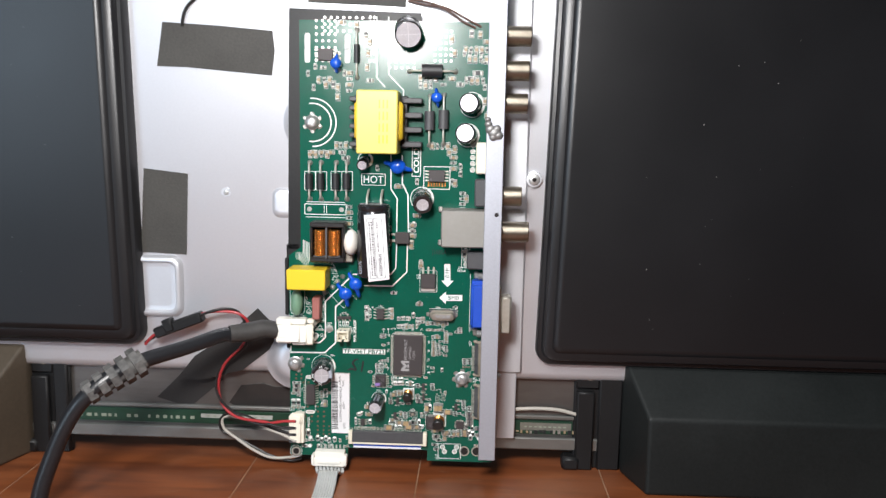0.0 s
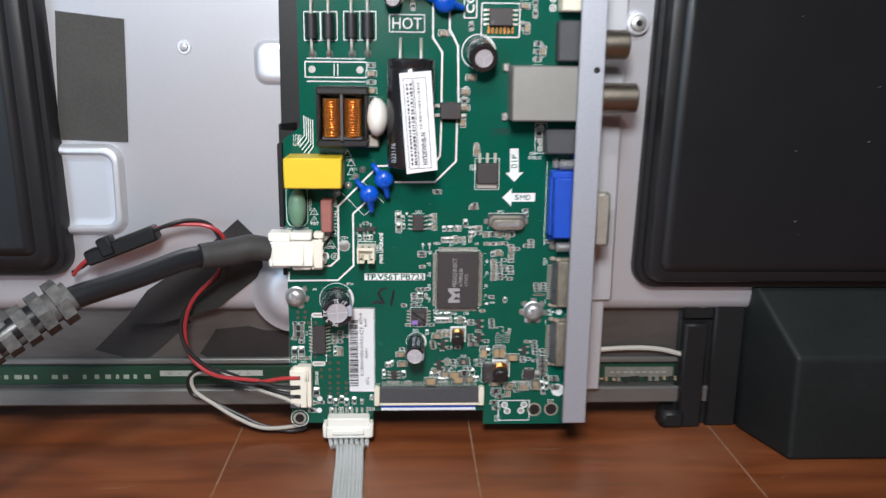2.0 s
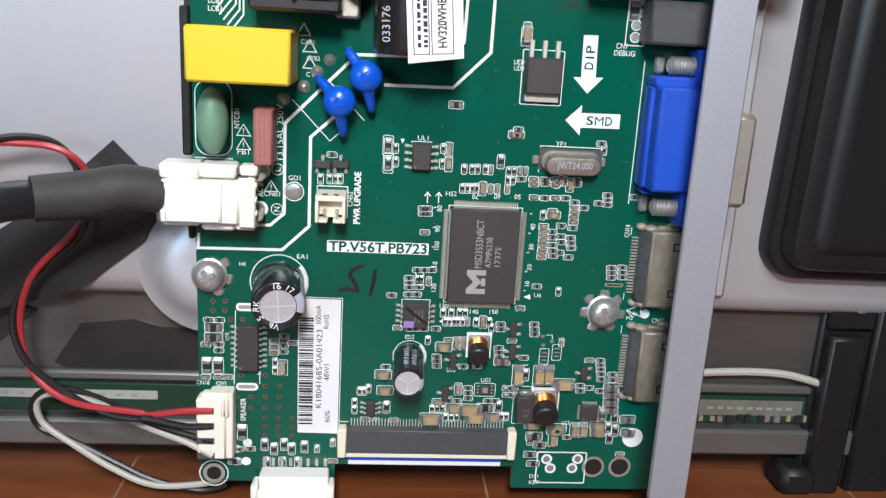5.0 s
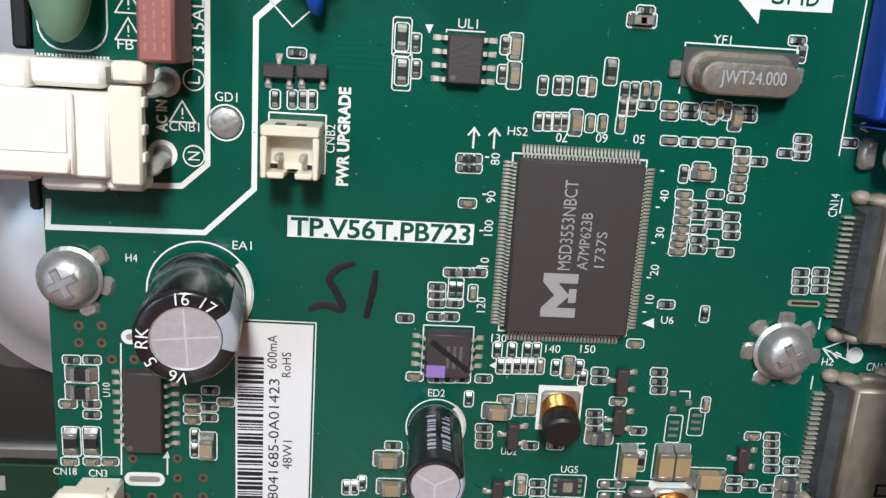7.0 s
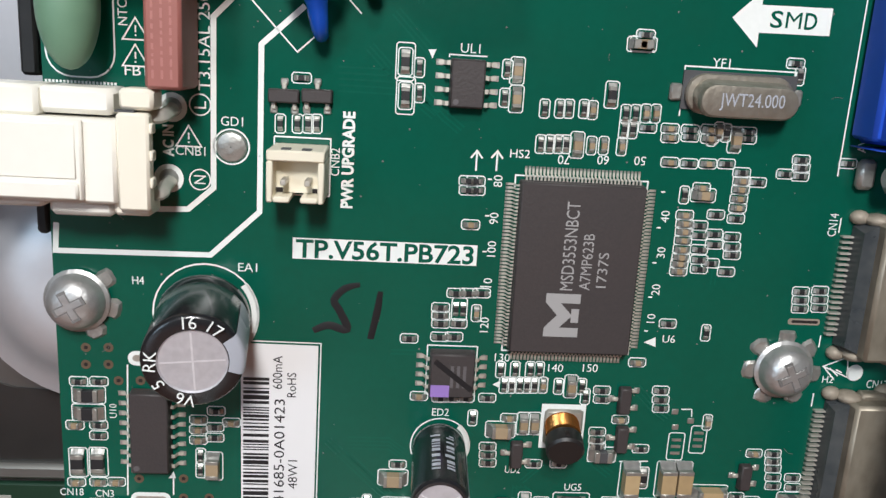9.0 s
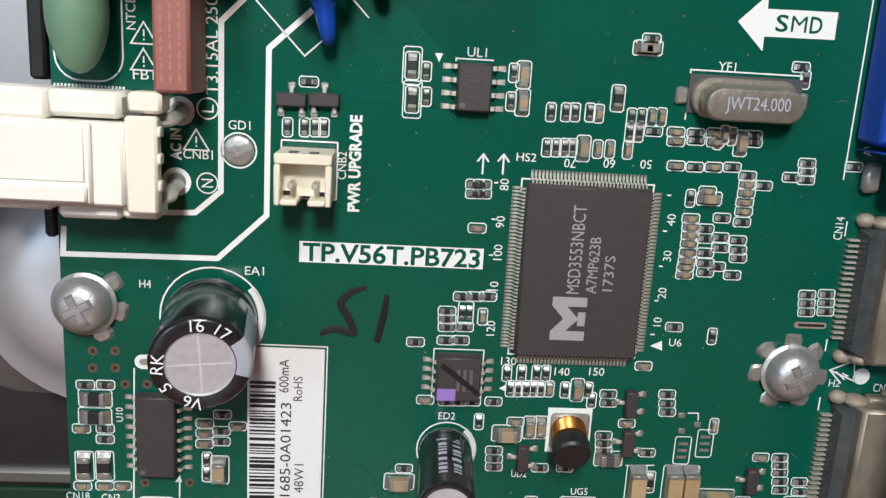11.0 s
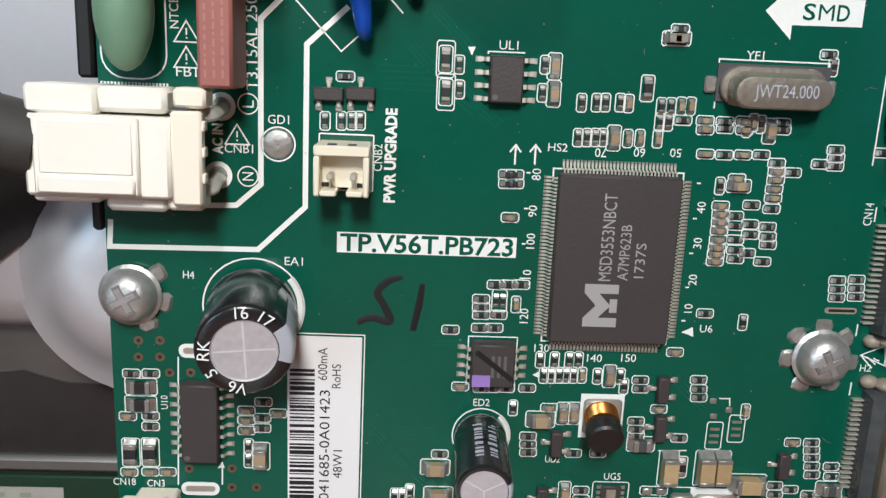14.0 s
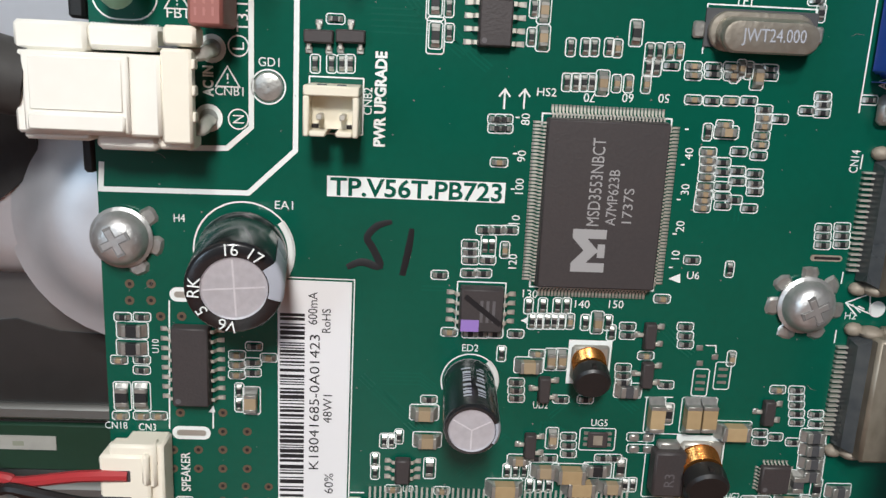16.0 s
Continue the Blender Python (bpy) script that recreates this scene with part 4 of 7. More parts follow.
silk.line([(13.27, 196.04), (13.43, 172.46), (16.85, 168.76)], W, SZ, SILK)
silk.line([(17.96, 196.10), (18.16, 173.86), (24.09, 167.78), (24.12, 165.12)], W, SZ, SILK)
silk.line([(-6.27, 85.06), (0.06, 78.40), (1.76, 79.97)], 0.14, SZ, SILK)
silk.line([(-0.06, 88.13), (5.75, 82.07)], 0.14, SZ, SILK)

# writing
lit("PWR UPGRADE", 4.92, 68.79, 1.05, 9.1, 90, bold=0.06)
lit("CNB2", 3.72, 68.58, 0.85, 2.6, 90)
lit("AC IN", -11.55, 69.79, 0.95, 2.9, 90, bold=0.05)
lit("CNB1", -9.55, 68.95, 0.85, 2.7)
lit("GD1", -5.77, 71.85, 0.85, 2.0)
lit("FB1", -14.32, 75.93, 0.9, 1.9)
lit("T3.15AL 250V", -8.25, 79.3, 1.1, 9.6, 90)
lit("NTCB1", -15.32, 81.41, 0.85, 3.2, 90)
lit("L", -8.64, 73.20, 1.1, 0.7, 90)
lit("N", -8.72, 66.30, 1.1, 0.8, 90)
for u, v in ((-8.64, 73.20), (-8.72, 66.30)):
    silk.ring(u, v, 0.95, 0.13, SZ, SILK)
for u, v in ((-9.70, 70.25), (-14.29, 77.21), (-14.23, 79.53)):
    silk.line([(u - 1.15, v - 0.9), (u + 1.15, v - 0.9), (u, v + 1.0)], 0.14, SZ, SILK, True)
    silk.box(u - 0.07, v - 0.25, 0, u + 0.07, v + 0.35, SZ, SILK)
    silk.box(u - 0.07, v - 0.6, 0, u + 0.07, v - 0.45, SZ, SILK)
lit("HS2", 21.11, 70.25, 0.8, 1.9)
for u, v in ((17.01, 69.37), (18.95, 69.45)):
    silk.line([(u, v - 0.95), (u, v + 0.9)], 0.18, SZ, SILK)
    silk.line([(u - 0.55, v + 0.25), (u, v + 0.95), (u + 0.55, v + 0.25)], 0.18, SZ, SILK)
lit("UL1", 15.77, 79.64, 0.85, 1.8)
silk.add([(*p, SZ) for p in ((11.90, 79.34), (12.65, 79.37), (12.32, 78.54))], [(2, 1, 0)], SILK)
lit("YF1", 39.43, 79.70, 0.85, 1.7)
lit("EA1", -4.31, 58.03, 0.85, 1.8)
lit("H4", -14.62, 56.32, 0.8, 1.1)
lit("CN18", -21.79, 33.79, 0.8, 2.3)
lit("CN3", -18.56, 33.67, 0.8, 1.8)
lit("SPEAKER", -14.70, 28.57, 0.95, 4.6, 90, bold=0.02)
lit("ED2", 15.08, 43.61, 0.8, 1.7)
lit("UD2", 22.97, 37.38, 0.8, 1.6)
lit("UG5", 29.53, 35.50, 0.8, 1.8)
lit("CN14", 52.90, 64.80, 0.9, 2.3, 90)
lit("H2", 55.21, 48.51, 0.8, 1.2)
lit("CN13", 60.58, 48.13, 0.9, 2.2)
lit("UG2", 45.33, 27.09, 0.8, 1.5)
lit("UD3", 9.41, 27.13, 0.8, 1.6)
lit("AVV1", 54.50, 73.19, 0.9, 2.3, 90)
lit("U10", -17.42, 42.76, 0.7, 1.5, 90)
lit("HOT", 12.32, 132.02, 3.0, 8.0)
frame_line(12.32, 132.02, 9.6, 4.6, 0, 0.25)
lit("CN7", 48.35, 96.56, 0.9, 2.0)
lit("DEBUG", 48.88, 95.40, 0.9, 3.6)
lit("UD1", 31.16, 93.00, 0.8, 1.7)
lit("UD4", 31.22, 92.02, 0.8, 1.7)
lit("DS1", 40.18, 15.73, 0.8, 1.7)
lit("KEY", 40.38, 14.46, 0.9, 2.0)
lit("LCB1", -18.53, 101.05, 0.85, 2.2)
lit("LCB2", -18.55, 100.02, 0.85, 2.2)
lit("LCB3", -18.58, 98.80, 0.85, 2.2)
lit("J1685A", 39.50, 102.54, 1.9, 6.0, 0, INK)


# arrows
def arrow(tip, tail, label, rot):
    t, e = Vector(tip), Vector(tail)
    d = (e - t).normalized()
    n = Vector((-d.y, d.x))
    k = (e - t).length
    pts = [t, t + d * 2.7 + n * 2.6, t + d * 2.7 + n * 1.25, t + d * k + n * 1.25, t + d * k - n * 1.25, t + d * 2.7 - n * 1.25, t + d * 2.7 - n * 2.6]
    silk.add([(p.x, p.y, SZ) for p in pts], [tuple(range(7))], SILK)
    c = t + d * (k * 0.62)
    for k, letter in enumerate(label):
        q = (k - 1) * (1.65 if label == "SMD" else 1.35)
        lit(letter, c.x + q * math.cos(radians(rot)), c.y + q * math.sin(radians(rot)), 1.5, {"I": 0.3, "M": 1.5}.get(letter, 1.2), rot, GREEN, 0.045, bold=0.0 if letter == "M" else 0.03)


arrow((39.86, 83.86), (49.37, 83.98), "SMD", 0)
arrow((43.20, 88.43), (42.90, 98.03), "DIP", 90)

# ground pad, solder rings
u, v = -5.83, 69.51
pads.revolve((u, v, 0.0), (0, 0, 1), [(1.45, 0, SOLDER), (1.3, 0.22, SOLDER), (0.7, 0.38, SOLDER), (0.05, 0.36, SOLDER)], 24, cap=False)
silk.ring(u, v, 1.62, 0.15, SZ, SILK)
for u, v in ((-11.15, 72.85), (-11.55, 66.3)):
    silk.disc(u, v, 1.35, SZ, SILK)
    pads.revolve((u, v, 0.03), (0, 0, 1), [(0.9, 0, SOLDER), (0.7, 0.3, SOLDER), (0.35, 0.9, SOLDER), (0.05, 1.0, SOLDER)], 16, cap=False)

# vias near the speaker socket and amplifier
for u, v in ((-19.78, 49.33), (-17.64, 49.40), (-19.85, 47.58), (-17.70, 47.65), (-16.79, 45.98), (-14.68, 46.05), (-10.68, 35.51), (-10.71, 33.35), (-10.75, 31.23), (-10.78, 29.02), (-8.15, 33.41), (-8.17, 31.29), (-8.19, 29.08), (-15.93, 31.10), (-13.31, 31.17), (-16.00, 28.90), (-13.36, 28.96), (-15.10, 35.39)):
    pads.disc(u, v, 0.48, 0.008, VIA, 14)
    pads.disc(u, v, 0.2, 0.014, HOLESHADE, 10)
for i in range(4):
    for j in range(3):
        u, v = -10.81, 26.98
        pads.disc(u + j * 2.45, v - i * 1.75, 0.45, 0.008, VIA, 12)
        pads.disc(u + j * 2.45, v - i * 1.75, 0.2, 0.014, HOLESHADE, 10)
# slots
for u, v, w in ((-13.88, 48.38, 3.9), (-13.98, 33.13, 4.0)):
    silk.prism([(u + x, v + y) for x, y in rounded(-w / 2, -0.75, w / 2, 0.75, 0.74)], 0, SZ, SILK)
    pads.prism([(u + x, v + y) for x, y in rounded(-w / 2 + 0.45, -0.33, w / 2 - 0.45, 0.33, 0.32)], SZ, SZ + 0.012, TIN)
silk.line([(-15.88, 47.71), (-16.27, 33.53)], 0.15, SZ, SILK)
silk.line([(-11.67, 35.80), (-11.71, 33.65)], 0.15, SZ, SILK)

# ---- middle and right: small parts ----
u, v = 15.62, 76.45
gull_ic("memory_chip", u, v, 3.3, 4.5, 1.4, 4, 1.22, 1.05, 0.42, label="small black eight-pin chip")
silk.line([(u - 1.75, v + 2.3), (u - 1.75, v + 2.55), (u + 1.75, v + 2.55)], 0.13, SZ, SILK)
u, v = 15.89, 48.18
flash = gull_ic("flash_chip", u, v, 4.55, 4.75, 1.7, 4, 0.98, 1.05, 0.40, label="black eight-pin chip with purple dot and pen stroke")
Shape().box(u - 2.1, v - 2.2, 1.70, u - 0.25, v - 0.95, 1.72, PURPLE).done("purple_dot", flash)
Shape().box(u - 2.3, v - 0.2, 1.70, u + 2.5, v + 0.35, 1.73, INK, rot=-38).done("pen_stroke", flash)
for k in range(3):
    Shape().box(u - 0.2 + k * 0.62, v - 1.2, 1.70, u + 0.1 + k * 0.62, v + 1.1, 1.712, GREYINK).done("print_bar", flash)
frame_line(u, v, 5.0, 5.2, 0, 0.13, 0.01)
silk.add([(*p, SZ) for p in ((20.17, 46.78), (20.85, 47.18), (20.91, 46.43))], [(0, 1, 2)], SILK)

for x, y in ((23.08, 74.59), (24.51, 74.66), (25.38, 74.70), (26.81, 74.76), (30.83, 74.52), (31.77, 74.56), (30.82, 73.07), (31.66, 73.11), (22.98, 71.26), (23.86, 71.30), (24.69, 71.34), (25.42, 71.37), (19.31, 77.99), (19.23, 75.37), (11.18, 77.66), (11.30, 75.37), (37.47, 67.08), (39.45, 72.80), (40.80, 73.24)):
    smd("r", x, y, 90)
for x, y in ((27.65, 74.70), (32.76, 74.66), (33.71, 74.70), (27.87, 71.37), (29.04, 71.42), (30.78, 71.44), (40.05, 73.37), (43.03, 43.29), (18.01, 54.28)):
    smd("c", x, y, 90)
for x, y in ((33.09, 73.33), (37.23, 73.36), (37.32, 72.71), (37.54, 70.14), (41.22, 70.30), (42.87, 73.44), (42.96, 72.80), (42.87, 69.54), (44.60, 68.66), (42.95, 64.98), (40.88, 65.29), (39.35, 64.14), (39.48, 63.17), (39.67, 61.73), (39.81, 60.69), (39.93, 59.76), (40.97, 63.35), (41.11, 62.31), (41.02, 60.39), (42.80, 63.13), (42.94, 62.15), (43.06, 61.34), (42.72, 59.57)):
    smd("r", x, y)
for x, y in ((35.27, 73.38), (35.37, 72.51), (35.66, 70.17), (39.40, 70.22), (39.13, 73.49), (39.25, 72.63), (42.99, 68.71), (42.99, 67.87), (42.95, 66.96), (42.97, 66.06), (37.78, 65.11), (37.89, 64.26), (37.93, 63.46), (37.93, 62.59), (37.93, 61.67), (37.92, 60.85), (37.88, 60.21), (37.86, 59.44), (16.86, 63.19)):
    smd("c", x, y)
for x, y in ((48.60, 71.06), (48.72, 70.29), (48.75, 69.46), (47.22, 69.61), (46.57, 80.07), (16.36, 67.42), (17.08, 67.45), (16.42, 66.53), (17.14, 66.56), (37.48, 53.94), (53.35, 70.94), (50.75, 57.85), (50.85, 56.95), (50.95, 56.05), (52.75, 58.0), (52.85, 57.1), (52.95, 56.2)):
    smd("r", x, y, 0)
smd("r", 47.15, 78.94, 90)
smd("r", 41.53, 53.10, 90)
smd("c", 34.82, 49.68, 0)
smd("R", 29.32, 76.21, 90)
smd("C", 26.48, 71.36, 90)
smd("C", 20.24, 77.88, 90)
smd("C", 20.33, 75.32, 90)
smd("C", 41.74, 72.63, 90)
smd("C", 39.36, 67.15, 0)
smd("c", 39.09, 67.87, 0)
smd("C", 31.80, 80.99, 0)
smd("r", 31.92, 81.81, 0)
for x, y in ((9.87, 78.11), (10.01, 75.05)):
    smd("R", x, y, 90)
    frame_line(x, y, 3.4, 1.7, 90)
# left of the flash chip
for x, y in ((15.86, 56.27), (17.13, 56.32), (18.39, 56.37), (14.45, 54.74), (14.50, 53.91), (14.55, 53.08), (16.29, 53.14), (14.51, 51.69), (15.96, 51.74), (11.50, 51.41), (14.99, 45.18), (16.06, 45.21), (17.54, 45.26), (19.74, 45.33)):
    smd("r", x, y)
for k in range(2):
    u, v = 16.31, 54.63
    smd("r", u - 0.35 + 0.7 * k, v, 90, False)
frame_line(16.31, 54.63, 1.5, 2.3, 0)
smd("c", 12.79, 45.30)
# below the processor
for x, y in ((20.88, 48.42), (22.36, 48.47), (23.90, 48.52), (24.84, 48.55), (21.36, 46.76), (22.13, 46.78), (22.96, 46.81), (23.68, 46.83), (24.45, 46.85), (26.96, 46.81), (29.36, 46.88), (29.83, 45.77)):
    smd("r", x, y, 90)
smd("c", 25.34, 46.88, 90)
smd("C", 28.22, 46.85, 90)
for x, y in ((31.50, 46.51), (31.59, 45.57), (37.64, 46.70), (37.76, 45.69), (37.88, 44.74), (25.12, 38.10), (27.74, 38.17), (20.17, 39.92), (20.24, 39.01), (20.30, 38.10), (31.48, 41.92), (31.57, 41.02), (31.65, 40.24), (36.28, 40.11)):
    smd("r", x, y)
sot23(33.82, 45.70, 90)
sot23(33.99, 41.35, 90)
smd("c", 33.77, 43.34)
smd("L", 32.24, 39.34)
coil(27.75, 42.45)
smd("D", 21.36, 41.88, 0)
smd("c", 22.17, 43.19, 0)
smd("C", 23.66, 42.59, 90)
smd("C", 24.80, 42.63, 90)
sot23(23.13, 39.35, 90)
smd("r", 18.39, 43.07, 90)
for x, y in ((40.00, 40.47), (42.30, 41.32)):
    frame_line(x, y, 1.7, 3.1)
    for k in range(3):
        pads.box(x - 0.5, y - 0.9 + 0.75 * k, 0, x + 0.5, y - 0.6 + 0.75 * k, 0.06, SOLDER)
for x, y in ((39.44, 44.41), (41.22, 43.43), (39.66, 42.68)):
    pads.box(x - 0.35, y - 0.3, 0, x + 0.35, y + 0.3, 0.12, SOLDER, bev=0.05)
silk.line([(40.08, 44.68), (41.18, 44.71), (41.29, 43.88)], 0.13, SZ, SILK)
# power corner
for x, y in ((35.44, 36.59), (39.35, 36.69), (41.09, 36.73)):
    smd("E", x, y, 90)
smd("E", 44.26, 35.07, 0)
smd("R", 36.85, 36.76, 90)
silk.line([(34.16, 38.60), (37.24, 38.69)], 0.13, SZ, SILK)
sot23(47.71, 37.38, 90)
for x, y in ((50.66, 39.92), (50.79, 39.06), (50.93, 38.20), (51.08, 37.20), (51.24, 36.19), (47.33, 34.81), (47.47, 33.79), (49.10, 34.38), (53.23, 37.19), (53.42, 36.05)):
    smd("r", x, y)
smd("c", 48.59, 39.92)
for x, y in ((53.33, 34.62), (53.44, 33.12), (53.56, 31.53), (53.61, 30.00)):
    smd("L", x, y, 0)
smd("r", 51.22, 33.82, 0)
u, v = 49.50, 29.49
gull_ic("power_chip", u, v, 3.4, 3.4, 0.9, 7, 0.42, 0.35, 0.2, 7, label="small square black power chip")
coil(40.9, 31.5, 1.18)
u, v = 37.11, 30.60
s = Shape().box(u - 1.75, v - 2.6, 0.2, u + 1.75, v + 2.6, 2.2, EPOXY, bev=0.25).box(u - 1.2, v + 2.2, 0.05, u + 1.2, v + 3.3, 1.2, PALLADIUM, bev=0.2).box(u - 1.2, v - 3.3, 0.05, u + 1.2, v - 2.2, 1.2, PALLADIUM, bev=0.2)
s.done("diode", board, label="flat black surface-mount diode")
lit("R3", u, v - 0.6, 1.1, None, 90, GREYINK, 2.22)
frame_line(u, v, 4.3, 7.6, 0)
u, v = 29.47, 33.55
pads.box(u - 1.1, v - 0.9, 0, u + 1.1, v + 0.9, 0.3, EPOXY, bev=0.1)
pads.box(u - 0.5, v - 0.55, 0.3, u + 0.5, v + 0.55, 0.34, FLUX)
for k in range(3):
    for q in (-1, 1):
        pads.box(u + q * 1.2 - 0.3, v - 0.75 + k * 0.65, 0, u + q * 1.2 + 0.3, v - 0.42 + k * 0.65, 0.12, SOLDER)
frame_line(u, v, 3.9, 2.6)
sot23(22.09, 32.83, 90)
for x, y in ((26.28, 33.81), (26.36, 32.80), (26.45, 31.78), (30.24, 31.33), (31.49, 31.36)):
    smd("r", x, y)
smd("C", 24.50, 33.56, 90)
for x, y in ((33.42, 33.92), (33.56, 32.57), (34.98, 33.96), (35.12, 32.60)):
    pads.box(x - 0.55, y - 0.4, 0, x + 0.55, y + 0.4, 0.35, SOLDER, bev=0.14)
frame_line(34.17, 33.94, 3.0, 1.0)
frame_line(34.31, 32.58, 3.0, 1.0)
# along the screen cable socket
for kind, x, y, r in (("D", 11.01, 33.02, 0), ("D", 10.56, 36.17, 0), ("r", 10.99, 37.67, 0), ("r", 6.40, 32.76, 90), ("r", 7.19, 32.79, 90), ("r", 7.96, 33.30, 90), ("r", 5.48, 30.49, 90), ("r", 5.53, 29.03, 90), ("R", 11.41, 29.65, 90), ("c", 7.51, 27.07, 0), ("c", 12.87, 27.00, 0),
                      ("E", 19.65, 27.56, 0), ("C", 21.04, 30.89, 0), ("r", 19.88, 29.54, 90), ("r", 20.77, 29.58, 90), ("r", 21.73, 29.61, 90), ("D", 23.95, 29.77, 0), ("r", 22.94, 31.12, 0), ("r", 24.42, 31.18, 0), ("r", 22.46, 27.83, 90), ("r", 23.51, 27.86, 90), ("r", 24.55, 27.90, 90),
                      ("E", 26.80, 29.54, 0), ("E", 27.99, 28.01, 0), ("D", 31.46, 28.05, 0), ("Q", 29.77, 29.89, 0), ("R", 32.30, 30.15, 90), ("r", 33.03, 28.19, 90), ("r", 33.86, 28.22, 90),
                      ("D", 38.99, 26.71, 0), ("D", 43.38, 25.51, 0), ("Q", 39.52, 24.19, 0), ("D", 43.23, 23.62, 90), ("D", 47.16, 25.63, 90), ("D", 48.79, 25.68, 90), ("r", 45.89, 24.13, 0), ("D", 51.61, 26.62, 0), ("D", 51.80, 25.35, 0), ("L", 57.17, 28.08, 0), ("L", 57.62, 25.37, 0), ("R", 54.64, 28.25, 90), ("R", 55.04, 25.71, 90), ("R", 54.11, 24.13, 90)):
    smd(kind, x, y, r)
u, v = 8.49, 29.55
gull_ic("small_chip", u, v, 1.7, 3.0, 1.1, 3, 0.95, 0.9, 0.4, label="small black six-pin chip", dot=False)
# amplifier corner
u, v = -13.60, 41.00
gull_ic("amplifier_chip", u, v, 3.9, 8.7, 1.5, 8, 1.06, 1.05, 0.38, label="long black sixteen-pin chip")
silk.add([(*p, SZ) for p in ((-12.15, 35.53), (-11.44, 35.55), (-11.66, 36.32))], [(0, 1, 2)], SILK)
for kind, x, y, r in (("r", -20.61, 45.80, 0), ("r", -18.67, 45.86, 0), ("Q", -19.70, 44.42, 0), ("Q", -19.78, 42.50, 0), ("c", -21.16, 41.15, 0), ("r", -18.86, 41.22, 0), ("r", -18.90, 40.08, 0), ("Q", -21.00, 37.10, 90), ("Q", -19.02, 37.16, 90), ("c", -21.27, 34.90, 0), ("c", -19.10, 34.96, 0), ("c", -17.34, 35.01, 0),
                      ("c", -9.12, 42.07, 0), ("r", -7.37, 43.06, 0), ("c", -9.13, 41.00, 0), ("c", -9.15, 39.86, 0), ("r", -7.50, 41.30, 0), ("r", -7.51, 40.16, 0), ("r", -8.93, 38.07, 90), ("r", -8.95, 36.53, 90), ("D", -7.65, 37.01, 90), ("c", -5.86, 41.85, 0)):
    smd(kind, x, y, r)
# by the power-upgrade socket
sot23(-1.03, 74.43, 0)
sot23(1.96, 74.57, 0)
smd("r", 0.49, 76.12, 0)
for x, y in ((-1.38, 71.89), (0.18, 71.96), (1.15, 72.01), (1.96, 72.04)):
    smd("r", x, y, 90)
# lower left corner
for kind, x, y, r in (("Q", -14.89, 24.01, 90), ("r", -15.37, 20.60, 0), ("r", -13.40, 20.64, 0), ("R", -10.86, 21.58, 90), ("R", -9.12, 20.72, 90), ("R", -7.27, 21.65, 90), ("R", -5.87, 20.79, 90), ("R", -3.54, 21.22, 90), ("c", -1.21, 20.88, 90), ("c", 1.69, 22.21, 90), ("R", -16.31, 18.04, 0), ("R", -10.51, 17.77, 90), ("R", -7.59, 17.82, 90), ("R", -4.68, 17.88, 90), ("c", 1.76, 18.39, 0)):
    smd(kind, x, y, r)
for x, y in ((-15.96, 18.05), (-14.22, 18.08), (-15.95, 20.59), (-13.98, 21.89)):
    silk.disc(x, y, 0.85, SZ, SILK)
u, v = -20.16, 15.54
pads.disc(u, v, 2.0, 0.01, TIN, 24)
# The bore's shade is a dark disc laid on the tin.
pads.disc(u, v, 1.35, 0.02, HOLESHADE, 24)
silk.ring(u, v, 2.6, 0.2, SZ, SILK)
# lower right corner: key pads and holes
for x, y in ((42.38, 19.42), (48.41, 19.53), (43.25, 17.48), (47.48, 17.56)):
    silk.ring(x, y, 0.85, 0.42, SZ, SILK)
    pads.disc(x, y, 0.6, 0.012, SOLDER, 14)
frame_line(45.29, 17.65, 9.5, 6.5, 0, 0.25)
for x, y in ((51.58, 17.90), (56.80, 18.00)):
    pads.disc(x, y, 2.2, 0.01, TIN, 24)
    # Uncut board: each hole's darkness is a painted disc.
    pads.disc(x, y, 1.7, 0.02, HOLESHADE, 24)
u, v = 58.63, 24.27
silk.disc(u, v, 2.0, SZ, SILK)
for kind, x, y, r in (("D", 40.94, 27.48, 0), ("R", 38.83, 23.61, 90), ("R", 40.72, 22.36, 0), ("D", 44.04, 26.02, 0), ("R", 53.62, 26.22, 90), ("L", 52.17, 28.99, 90), ("R", 39.06, 20.39, 0), ("R", 39.79, 18.46, 0), ("c", 56.55, 20.73, 0)):
    smd(kind, x, y, r)
# voltage regulator in the middle and neighbours
u, v = 35.25, 90.96
s = Shape().box(u - 3.1, v - 3.0, 0.2, u + 3.1, v + 3.0, 2.3, EPOXY, bev=0.2, taper=0.15).box(u - 2.9, v - 4.3, 0.02, u + 2.9, v - 2.8, 0.9, PINS, bev=0.1)
reg = s.done("regulator", board, label="black voltage regulator with three legs and a metal tab")
for k in (-2.2, 0, 2.2):
    Shape().box(u + k - 0.4, v + 2.9, 0.1, u + k + 0.4, v + 5.8, 0.9, PINS, bev=0.15).done("leg", reg)
frame_line(u, v - 0.3, 7.0, 9.0, 0, 0.15)
for kind, x, y, r in (("R", 21.02, 85.46, 0), ("C", 32.10, 98.29, 90), ("C", 31.52, 80.93, 0)):
    smd(kind, x, y, r)


